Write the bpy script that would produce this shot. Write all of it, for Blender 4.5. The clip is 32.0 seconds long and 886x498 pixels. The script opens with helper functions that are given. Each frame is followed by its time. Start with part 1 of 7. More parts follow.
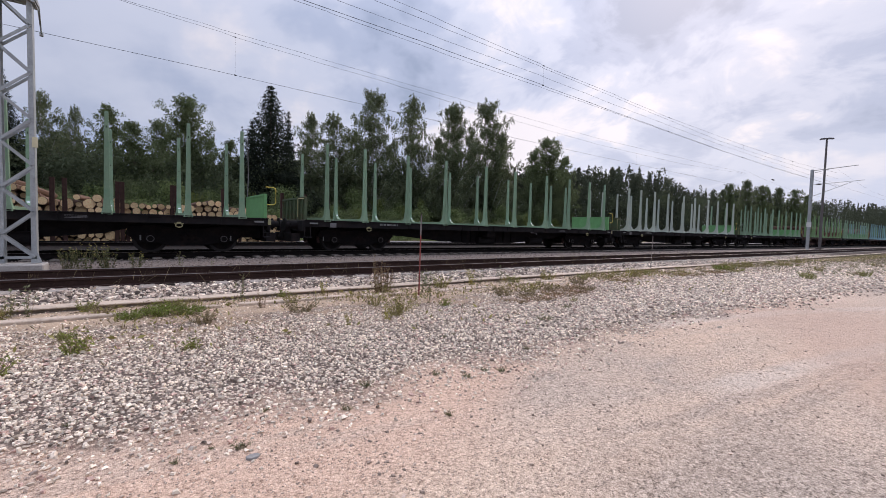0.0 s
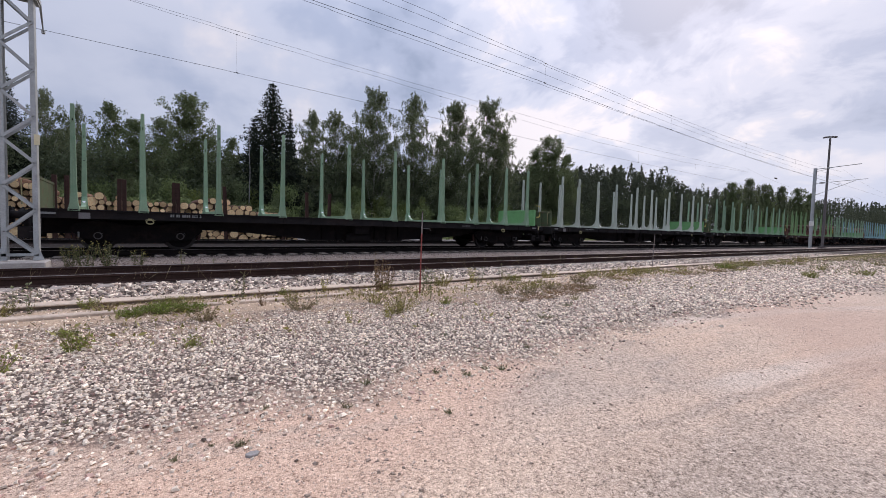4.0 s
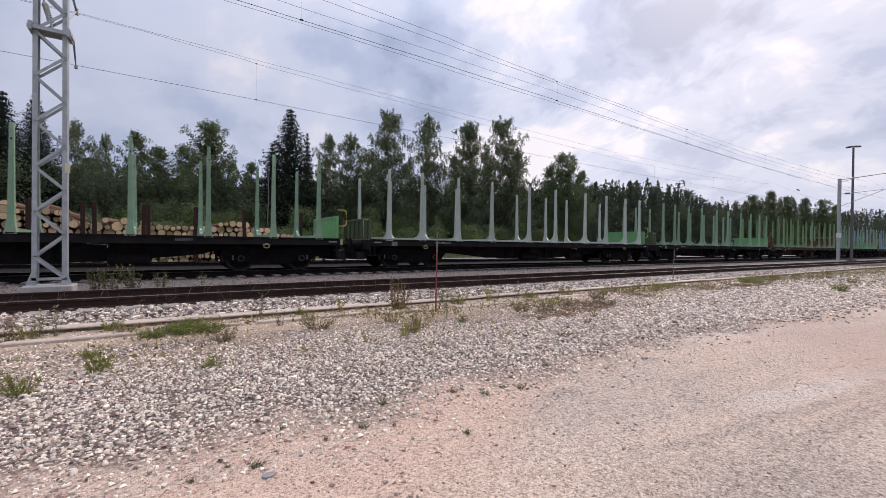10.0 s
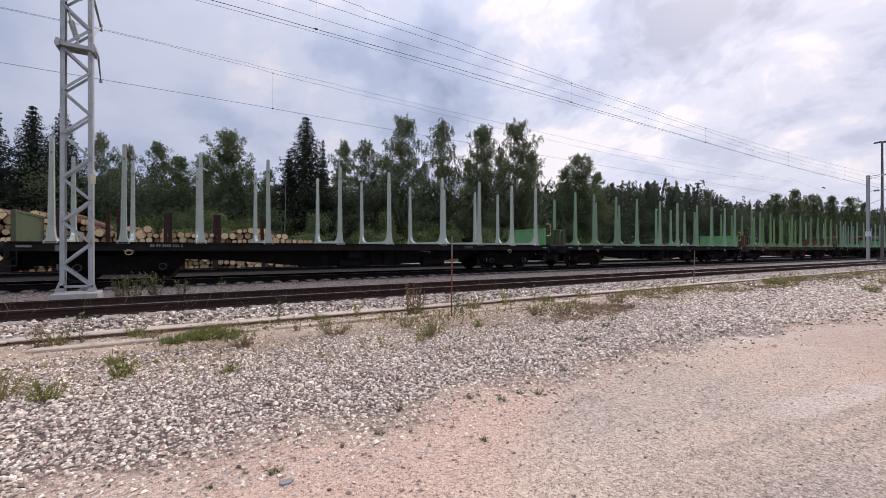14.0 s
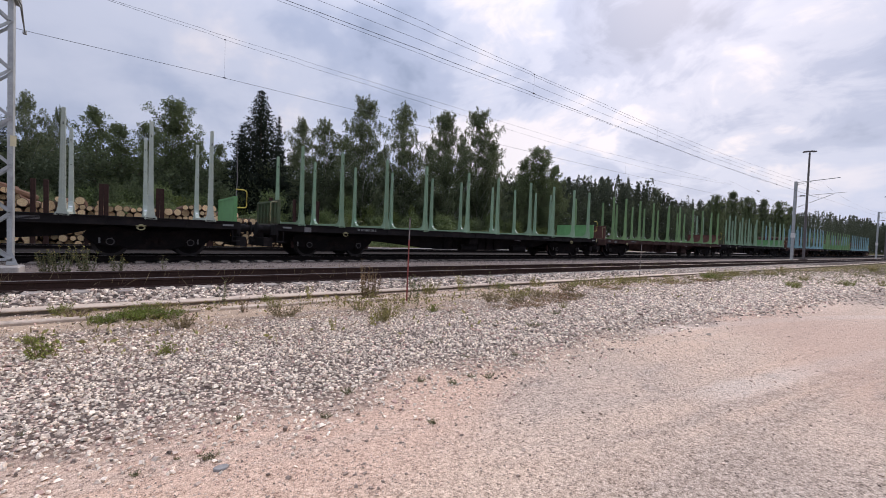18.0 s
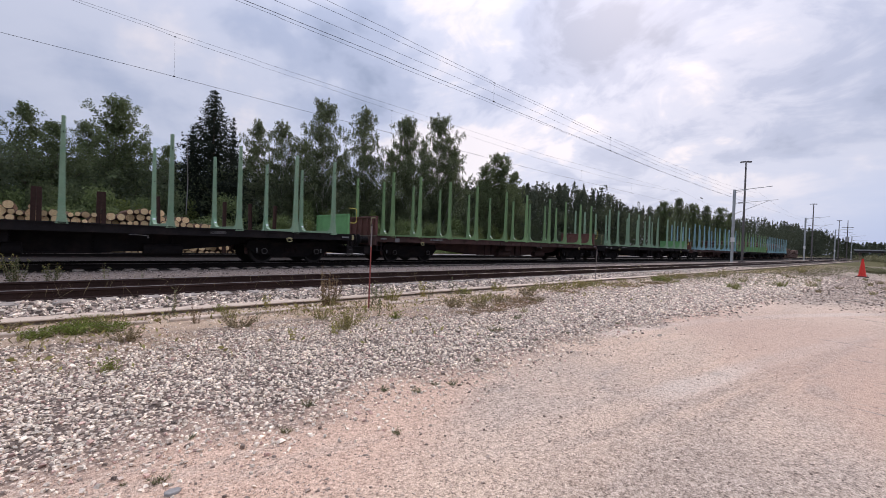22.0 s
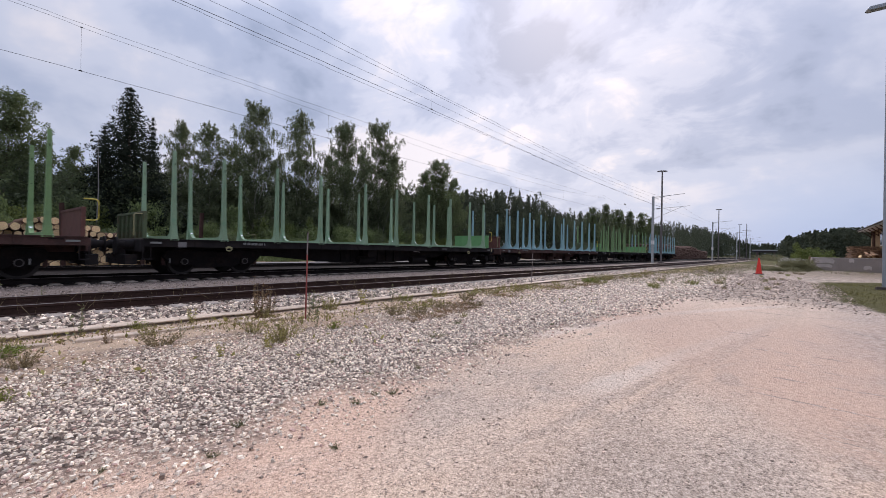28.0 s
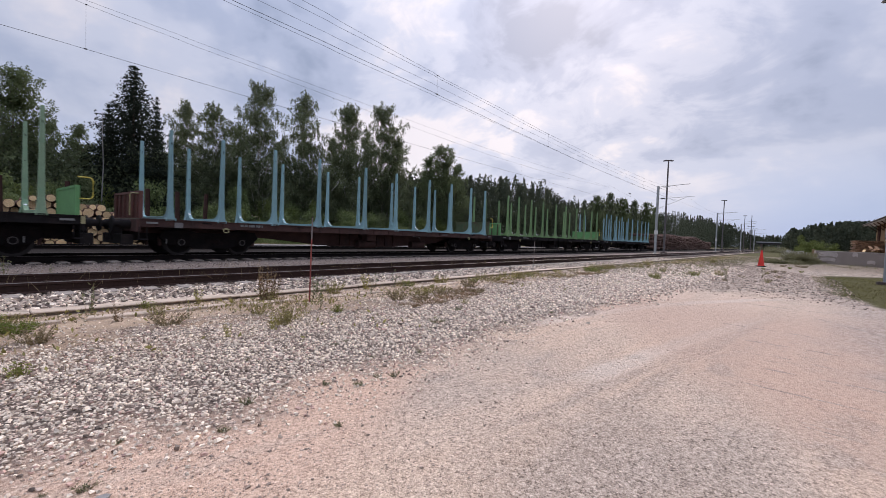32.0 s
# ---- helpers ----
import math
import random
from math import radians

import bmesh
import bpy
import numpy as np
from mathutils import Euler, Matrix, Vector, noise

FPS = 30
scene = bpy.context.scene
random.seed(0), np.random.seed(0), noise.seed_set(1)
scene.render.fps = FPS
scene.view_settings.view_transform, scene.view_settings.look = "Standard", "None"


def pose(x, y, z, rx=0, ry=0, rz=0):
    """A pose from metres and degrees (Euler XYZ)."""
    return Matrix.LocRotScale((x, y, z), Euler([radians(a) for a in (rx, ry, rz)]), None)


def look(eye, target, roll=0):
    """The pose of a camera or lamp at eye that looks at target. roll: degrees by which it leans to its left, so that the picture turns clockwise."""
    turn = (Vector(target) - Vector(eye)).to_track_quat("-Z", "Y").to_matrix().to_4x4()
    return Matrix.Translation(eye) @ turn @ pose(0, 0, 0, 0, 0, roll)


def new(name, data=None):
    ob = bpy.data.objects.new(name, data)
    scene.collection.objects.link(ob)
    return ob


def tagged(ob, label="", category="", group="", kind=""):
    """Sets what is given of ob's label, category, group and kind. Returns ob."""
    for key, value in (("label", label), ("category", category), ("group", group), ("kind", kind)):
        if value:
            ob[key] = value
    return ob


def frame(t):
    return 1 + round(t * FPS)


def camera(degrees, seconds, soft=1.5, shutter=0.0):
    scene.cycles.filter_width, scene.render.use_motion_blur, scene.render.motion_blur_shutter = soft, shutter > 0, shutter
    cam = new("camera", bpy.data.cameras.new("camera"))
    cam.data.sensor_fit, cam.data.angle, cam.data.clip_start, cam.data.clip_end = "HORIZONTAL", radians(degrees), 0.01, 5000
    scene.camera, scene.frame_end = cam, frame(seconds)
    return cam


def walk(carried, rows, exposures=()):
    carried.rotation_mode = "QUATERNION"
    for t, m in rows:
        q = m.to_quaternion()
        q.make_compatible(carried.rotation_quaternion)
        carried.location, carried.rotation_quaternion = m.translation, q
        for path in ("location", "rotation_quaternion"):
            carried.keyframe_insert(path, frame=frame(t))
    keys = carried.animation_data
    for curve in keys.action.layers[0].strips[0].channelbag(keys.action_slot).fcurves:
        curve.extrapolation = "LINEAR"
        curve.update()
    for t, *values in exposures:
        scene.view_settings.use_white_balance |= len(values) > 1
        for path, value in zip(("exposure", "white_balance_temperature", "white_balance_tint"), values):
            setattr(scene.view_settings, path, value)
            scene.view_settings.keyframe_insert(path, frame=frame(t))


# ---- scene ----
cam = camera(93.1, 32.0, 0.65, 0.2)
PATH = [
    (0, pose(-0.039, -0.021, 1.114, 87.28, -1.52, -35.51)),
    (0.5, pose(-0.034, -0.019, 1.111, 87.26, -1.48, -34.74)),
    (1, pose(-0.038, -0.016, 1.114, 87.16, -1.62, -34.48)),
    (1.5, pose(-0.031, -0.017, 1.112, 87.19, -1.83, -34.58)),
    (2, pose(-0.025, -0.017, 1.106, 87.35, -1.90, -34.81)),
    (2.5, pose(-0.026, -0.020, 1.108, 87.34, -1.78, -35.07)),
    (3, pose(-0.027, -0.023, 1.111, 87.24, -1.71, -35.26)),
    (3.5, pose(-0.030, -0.022, 1.113, 87.01, -1.65, -35.33)),
    (5.5, pose(-0.023, -0.013, 1.110, 87.50, -1.44, -34.54)),
    (6, pose(-0.029, -0.013, 1.110, 87.74, -0.95, -33.41)),
    (6.5, pose(-0.033, -0.026, 1.110, 87.90, -0.35, -32.34)),
    (7, pose(-0.028, -0.043, 1.118, 88.19, 0.06, -31.59)),
    (7.5, pose(-0.026, -0.039, 1.116, 88.50, 0.23, -31.39)),
    (8, pose(-0.025, -0.031, 1.112, 88.72, 0.14, -31.61)),
    (8.5, pose(-0.024, -0.033, 1.108, 88.91, -0.03, -31.93)),
    (9, pose(-0.019, -0.026, 1.107, 89.05, -0.17, -32.15)),
    (9.5, pose(-0.017, -0.015, 1.098, 89.34, -0.33, -32.48)),
    (10, pose(-0.021, -0.012, 1.098, 89.54, -0.64, -33.23)),
    (10.5, pose(-0.015, -0.000, 1.094, 89.71, -1.10, -34.38)),
    (11, pose(-0.007, -0.007, 1.105, 89.80, -1.63, -35.57)),
    (11.5, pose(-0.005, -0.005, 1.099, 89.80, -1.90, -36.42)),
    (12, pose(-0.003, -0.006, 1.100, 89.88, -1.82, -36.39)),
    (12.5, pose(-0.005, -0.007, 1.106, 89.99, -1.42, -35.39)),
    (13, pose(-0.006, -0.007, 1.105, 90.18, -0.68, -33.59)),
    (13.5, pose(-0.007, -0.006, 1.108, 90.22, -0.12, -31.89)),
    (14, pose(-0.010, -0.003, 1.106, 90.05, 0.03, -31.16)),
    (14.5, pose(0.004, -0.007, 1.089, 89.83, -0.44, -31.88)),
    (16.5, pose(0.010, 0.041, 1.059, 87.34, -4.09, -33.82)),
    (17, pose(0.019, 0.046, 1.056, 86.39, -3.34, -34.14)),
    (17.5, pose(0.028, 0.042, 1.060, 87.23, -2.31, -35.46)),
    (18, pose(0.040, 0.033, 1.071, 88.34, -2.09, -36.77)),
    (18.5, pose(0.029, 0.047, 1.069, 89.13, -2.03, -37.23)),
    (19, pose(0.022, 0.050, 1.074, 89.45, -1.83, -37.21)),
    (19.5, pose(0.026, 0.051, 1.072, 89.39, -1.59, -37.00)),
    (20, pose(0.030, 0.042, 1.069, 89.13, -1.28, -36.82)),
    (20.5, pose(0.033, 0.048, 1.067, 88.85, -1.03, -37.10)),
    (21, pose(0.030, 0.053, 1.070, 88.82, -1.11, -38.13)),
    (21.5, pose(0.041, 0.047, 1.071, 89.01, -1.45, -39.84)),
    (22, pose(0.028, 0.036, 1.092, 89.19, -1.91, -41.99)),
    (22.5, pose(0.029, 0.032, 1.091, 89.08, -2.21, -44.11)),
    (23, pose(0.034, 0.043, 1.094, 88.71, -2.40, -45.87)),
    (23.5, pose(0.025, 0.045, 1.091, 88.29, -2.33, -47.23)),
    (24, pose(0.013, 0.038, 1.097, 88.11, -2.17, -48.03)),
    (24.5, pose(0.010, 0.029, 1.097, 88.13, -1.81, -48.55)),
    (26.5, pose(0.027, 0.009, 1.101, 89.21, -0.67, -48.45)),
    (27, pose(0.029, 0.005, 1.101, 89.60, -0.75, -48.82)),
    (27.5, pose(0.037, 0.012, 1.101, 89.91, -0.87, -49.36)),
    (28, pose(0.040, 0.017, 1.101, 90.24, -1.01, -50.02)),
    (28.5, pose(0.022, 0.010, 1.108, 90.49, -1.32, -50.79)),
    (29, pose(0.014, -0.006, 1.109, 90.78, -1.57, -51.53)),
    (29.5, pose(0.016, -0.020, 1.112, 90.98, -1.89, -51.89)),
    (30, pose(0.012, -0.025, 1.116, 91.07, -2.13, -51.59)),
    (30.5, pose(0.008, -0.031, 1.117, 90.84, -2.28, -50.72)),
    (31, pose(-0.011, -0.033, 1.117, 90.20, -2.33, -49.89)),
    (31.5, pose(-0.019, -0.040, 1.122, 89.33, -2.34, -49.49)),
    (32, pose(-0.021, -0.038, 1.127, 88.24, -2.17, -49.64)),
]
walk(cam, PATH, [(0.0, 0.0, 6500, 20), (26.0, 0.0, 6500, 20), (32.0, -0.06, 6500, 20)])

# World, sun and exposure: an overcast afternoon, brightest low over the tracks.
def make_world():
    w = bpy.data.worlds.new("overcast_sky")
    w.use_nodes = True
    scene.world = w
    n, l = w.node_tree.nodes, w.node_tree.links
    n.clear()
    out, bg = n.new("ShaderNodeOutputWorld"), n.new("ShaderNodeBackground")
    sky = n.new("ShaderNodeTexSky")
    sky.sky_type, sky.sun_disc = "NISHITA", False
    sky.sun_elevation, sky.sun_rotation = radians(34), radians(66)
    sky.air_density, sky.dust_density = 1.0, 2.0
    tc = n.new("ShaderNodeTexCoord")
    sep = n.new("ShaderNodeSeparateXYZ")
    l.new(tc.outputs["Generated"], sep.inputs[0])

    def math_node(op, a, b=None, clamp=False):
        m = n.new("ShaderNodeMath")
        m.operation, m.use_clamp = op, clamp
        for k, v in enumerate((a, b)):
            if v is None:
                continue
            if hasattr(v, "links"):
                l.new(v, m.inputs[k])
            else:
                m.inputs[k].default_value = v
        return m.outputs[0]

    # Cloud deck: the direction cast onto a flat layer high above.
    high = math_node("ADD", math_node("ABSOLUTE", sep.outputs[2]), 0.42)
    u, v = math_node("DIVIDE", sep.outputs[0], high), math_node("DIVIDE", sep.outputs[1], high)
    com = n.new("ShaderNodeCombineXYZ")
    l.new(u, com.inputs[0]), l.new(v, com.inputs[1])

    def cloud(scale, detail, rough, distortion, offset, stretch=(1, 1, 1)):
        mp = n.new("ShaderNodeMapping")
        mp.inputs["Location"].default_value = offset
        mp.inputs["Rotation"].default_value = (0, 0, radians(25))
        mp.inputs["Scale"].default_value = stretch
        l.new(com.outputs[0], mp.inputs[0])
        t = n.new("ShaderNodeTexNoise")
        t.inputs["Scale"].default_value, t.inputs["Detail"].default_value = scale, detail
        t.inputs["Roughness"].default_value, t.inputs["Distortion"].default_value = rough, distortion
        l.new(mp.outputs[0], t.inputs["Vector"])
        return t.outputs["Fac"]

    def ramp(fac, *stops):
        r = n.new("ShaderNodeValToRGB")
        r.color_ramp.interpolation = "EASE"
        while len(r.color_ramp.elements) < len(stops):
            r.color_ramp.elements.new(0.5)
        for e, (p, c) in zip(r.color_ramp.elements, stops):
            e.position, e.color = p, (*c, 1)
        l.new(fac, r.inputs[0])
        return r.outputs[0]

    big = cloud(2.0, 5, 0.55, 0.2, (3.1, 1.7, 0), (1, 1.0, 1))
    fine = cloud(5.4, 5, 0.55, 0.3, (0.4, 5.2, 0), (1, 0.7, 1))
    both = math_node("ADD", math_node("MULTIPLY", big, 0.72), math_node("MULTIPLY", fine, 0.28))
    # Less contrast low down, where the deck is seen at a slant through haze.
    calm = n.new("ShaderNodeMapRange")
    calm.inputs[1].default_value, calm.inputs[2].default_value = 0.02, 0.22
    calm.inputs[3].default_value, calm.inputs[4].default_value = 0.25, 1.0
    l.new(sep.outputs[2], calm.inputs[0])
    dot = n.new("ShaderNodeVectorMath")
    dot.operation = "DOT_PRODUCT"
    l.new(tc.outputs["Generated"], dot.inputs[0])
    sun_way = Vector((math.sin(radians(52)) * math.cos(radians(16)), math.cos(radians(52)) * math.cos(radians(16)), math.sin(radians(16))))
    dot.inputs[1].default_value = sun_way
    # An even, closed deck away from the sun; broken and mottled near it.
    even = n.new("ShaderNodeMapRange")
    even.inputs[1].default_value, even.inputs[2].default_value = 0.58, 0.94
    even.inputs[3].default_value, even.inputs[4].default_value = 0.25, 1.0
    l.new(dot.outputs["Value"], even.inputs[0])
    middle = math_node("ADD", math_node("MULTIPLY", even.outputs[0], 0.07), 0.478)
    depth = math_node("MULTIPLY", calm.outputs[0], even.outputs[0])
    both = math_node("ADD", math_node("MULTIPLY", math_node("SUBTRACT", both, 0.52), depth), middle)
    # Thicker, torn masses of cloud round the hidden sun.
    def near_to(az, el, inner, outer):
        d, q = n.new("ShaderNodeVectorMath"), n.new("ShaderNodeMapRange")
        d.operation, q.interpolation_type = "DOT_PRODUCT", "SMOOTHERSTEP"
        l.new(tc.outputs["Generated"], d.inputs[0])
        a, e = radians(az), radians(el)
        d.inputs[1].default_value = (math.sin(a) * math.cos(e), math.cos(a) * math.cos(e), math.sin(e))
        q.inputs[1].default_value, q.inputs[2].default_value = math.cos(radians(outer)), math.cos(radians(inner))
        l.new(d.outputs["Value"], q.inputs[0])
        return q.outputs[0]

    torn = cloud(5.2, 8, 0.6, 0.9, (1.9, 0.6, 0), (1, 0.85, 1))
    wide_torn = math_node("MULTIPLY", math_node("SUBTRACT", torn, 0.5), 0.34)
    both = math_node("ADD", both, math_node("MULTIPLY", wide_torn, near_to(64, 24, 6, 34)))
    for az, el, inner, outer, depth in ((59, 26.5, 0, 10, -0.065), (66, 23, 0, 8, -0.045), (88, 20, 0, 9, -0.05), (78, 13.5, 0, 7, -0.04), (47, 19, 0, 13, 0.06), (73, 30, 0, 10, -0.03)):
        both = math_node("ADD", both, math_node("MULTIPLY", near_to(az, el, inner, outer), depth))
    deck = ramp(both, (0.37, (0.35, 0.445, 0.60)), (0.45, (0.50, 0.60, 0.77)), (0.53, (0.69, 0.775, 0.91)), (0.62, (0.98, 0.98, 1.0)))
    # A clearer pale blue band low over the horizon.
    low = n.new("ShaderNodeMapRange")
    low.inputs[1].default_value, low.inputs[2].default_value = 0.19, 0.04
    low.inputs[3].default_value, low.inputs[4].default_value = 0.0, 0.65
    l.new(sep.outputs[2], low.inputs[0])
    band = n.new("ShaderNodeMix")
    band.data_type = "RGBA"
    band.inputs[7].default_value = (0.42, 0.62, 0.97, 1)
    off_sun = n.new("ShaderNodeMapRange")
    off_sun.inputs[1].default_value, off_sun.inputs[2].default_value = 0.97, 0.78
    off_sun.inputs[3].default_value, off_sun.inputs[4].default_value = 0.15, 1.2
    l.new(dot.outputs["Value"], off_sun.inputs[0])
    l.new(math_node("MULTIPLY", low.outputs[0], off_sun.outputs[0]), band.inputs[0]), l.new(deck, band.inputs[6])
    deck = band.outputs[2]
    # Brighter round the hidden sun and towards the zenith.
    glow = math_node("POWER", math_node("MAXIMUM", dot.outputs["Value"], 0.0), 14.0)
    up = math_node("MAXIMUM", sep.outputs[2], 0.0)
    gain = math_node("ADD", math_node("ADD", math_node("MULTIPLY", glow, SKY_GLOW), math_node("MULTIPLY", math_node("POWER", up, 4.0), SKY_ZENITH)), SKY_BASE)
    # The deck is thicker away from the sun.
    away = n.new("ShaderNodeMapRange")
    away.inputs[1].default_value, away.inputs[2].default_value = 0.2, 0.85
    away.inputs[3].default_value, away.inputs[4].default_value = 0.92, 1.0
    l.new(dot.outputs["Value"], away.inputs[0])
    gain = math_node("MULTIPLY", gain, away.outputs[0])
    lit = n.new("ShaderNodeVectorMath")
    lit.operation = "SCALE"
    l.new(deck, lit.inputs[0]), l.new(gain, lit.inputs["Scale"])
    clear = n.new("ShaderNodeVectorMath")
    clear.operation = "SCALE"
    clear.inputs["Scale"].default_value = 0.10
    l.new(sky.outputs[0], clear.inputs[0])
    mix = n.new("ShaderNodeMix")
    mix.data_type = "RGBA"
    mix.inputs[0].default_value = 0.88
    l.new(clear.outputs[0], mix.inputs[6]), l.new(lit.outputs[0], mix.inputs[7])
    l.new(mix.outputs[2], bg.inputs["Color"])
    bg.inputs["Strength"].default_value = 1.0
    l.new(bg.outputs[0], out.inputs["Surface"])


SKY_BASE, SKY_GLOW, SKY_ZENITH = 0.83, 0.09, 3.1
make_world()
sun = new("sun", bpy.data.lights.new("sun", "SUN"))
sun.data.energy, sun.data.angle, sun.data.color = 1.5, radians(24), (1.0, 0.90, 0.76)
sun.matrix_basis = look((74, 33, 55), (0, 0, 0))
scene.view_settings.exposure = 0.0


# ---- materials ----
def mat(name, base, rough=0.8, metal=0.0, vary=0.25, scale=3.0, fine=40.0, bump=0.3, bump_dist=0.01, tint=None, tint_at=(0.5, 0.7), spec=0.3, random_tone=0.0, island=False, translucent=0.0):
    """A surface with its colour varied at two scales, an optional second colour in patches, and fine relief."""
    m = bpy.data.materials.new(name)
    m.use_nodes = True
    n, l = m.node_tree.nodes, m.node_tree.links
    b = n["Principled BSDF"]
    tc = n.new("ShaderNodeTexCoord")
    t1, t2 = n.new("ShaderNodeTexNoise"), n.new("ShaderNodeTexNoise")
    for t, s, d in ((t1, scale, 5), (t2, fine, 4)):
        t.inputs["Scale"].default_value, t.inputs["Detail"].default_value = s, d
        t.inputs["Roughness"].default_value = 0.6
        l.new(tc.outputs["Object"], t.inputs["Vector"])
    mixed = n.new("ShaderNodeMath")
    mixed.operation = "MULTIPLY_ADD"
    l.new(t2.outputs["Fac"], mixed.inputs[0])
    mixed.inputs[1].default_value = 0.5
    half = n.new("ShaderNodeMath")
    half.operation = "MULTIPLY"
    l.new(t1.outputs["Fac"], half.inputs[0])
    half.inputs[1].default_value = 0.5
    l.new(half.outputs[0], mixed.inputs[2])
    r = n.new("ShaderNodeValToRGB")
    lo, hi = [max(c * (1 - vary), 0) for c in base], [min(c * (1 + vary), 1) for c in base]
    r.color_ramp.elements[0].position, r.color_ramp.elements[1].position = 0.32, 0.68
    r.color_ramp.elements[0].color, r.color_ramp.elements[1].color = (*lo, 1), (*hi, 1)
    l.new(mixed.outputs[0], r.inputs[0])
    colour = r.outputs[0]
    if tint:
        t3 = n.new("ShaderNodeTexNoise")
        t3.inputs["Scale"].default_value, t3.inputs["Detail"].default_value = scale * 0.9, 6
        t3.inputs["Roughness"].default_value = 0.68
        mp = n.new("ShaderNodeMapping")
        mp.inputs["Location"].default_value = (7.3, 2.1, 4.4)
        l.new(tc.outputs["Object"], mp.inputs[0]), l.new(mp.outputs[0], t3.inputs["Vector"])
        mr = n.new("ShaderNodeMapRange")
        mr.inputs[1].default_value, mr.inputs[2].default_value = tint_at
        l.new(t3.outputs["Fac"], mr.inputs[0])
        mx = n.new("ShaderNodeMix")
        mx.data_type = "RGBA"
        l.new(mr.outputs[0], mx.inputs[0]), l.new(colour, mx.inputs[6])
        mx.inputs[7].default_value = (*tint, 1)
        colour = mx.outputs[2]
    if random_tone:
        g = n.new("ShaderNodeNewGeometry" if island else "ShaderNodeObjectInfo")
        hsv = n.new("ShaderNodeHueSaturation")
        mr2 = n.new("ShaderNodeMapRange")
        mr2.inputs[3].default_value, mr2.inputs[4].default_value = 1 - random_tone, 1 + random_tone
        l.new(g.outputs["Random Per Island" if island else "Random"], mr2.inputs[0])
        l.new(mr2.outputs[0], hsv.inputs["Value"]), l.new(colour, hsv.inputs["Color"])
        colour = hsv.outputs[0]
    l.new(colour, b.inputs["Base Color"])
    b.inputs["Roughness"].default_value, b.inputs["Metallic"].default_value = rough, metal
    b.inputs["Specular IOR Level"].default_value = spec
    if bump:
        bp = n.new("ShaderNodeBump")
        bp.inputs["Strength"].default_value, bp.inputs["Distance"].default_value = bump, bump_dist
        l.new(t2.outputs["Fac"], bp.inputs["Height"]), l.new(bp.outputs[0], b.inputs["Normal"])
    if translucent:
        tl, ms = n.new("ShaderNodeBsdfTranslucent"), n.new("ShaderNodeMixShader")
        l.new(colour, tl.inputs[0])
        ms.inputs[0].default_value = translucent
        l.new(b.outputs[0], ms.inputs[1]), l.new(tl.outputs[0], ms.inputs[2])
        l.new(ms.outputs[0], n["Material Output"].inputs["Surface"])
    return m


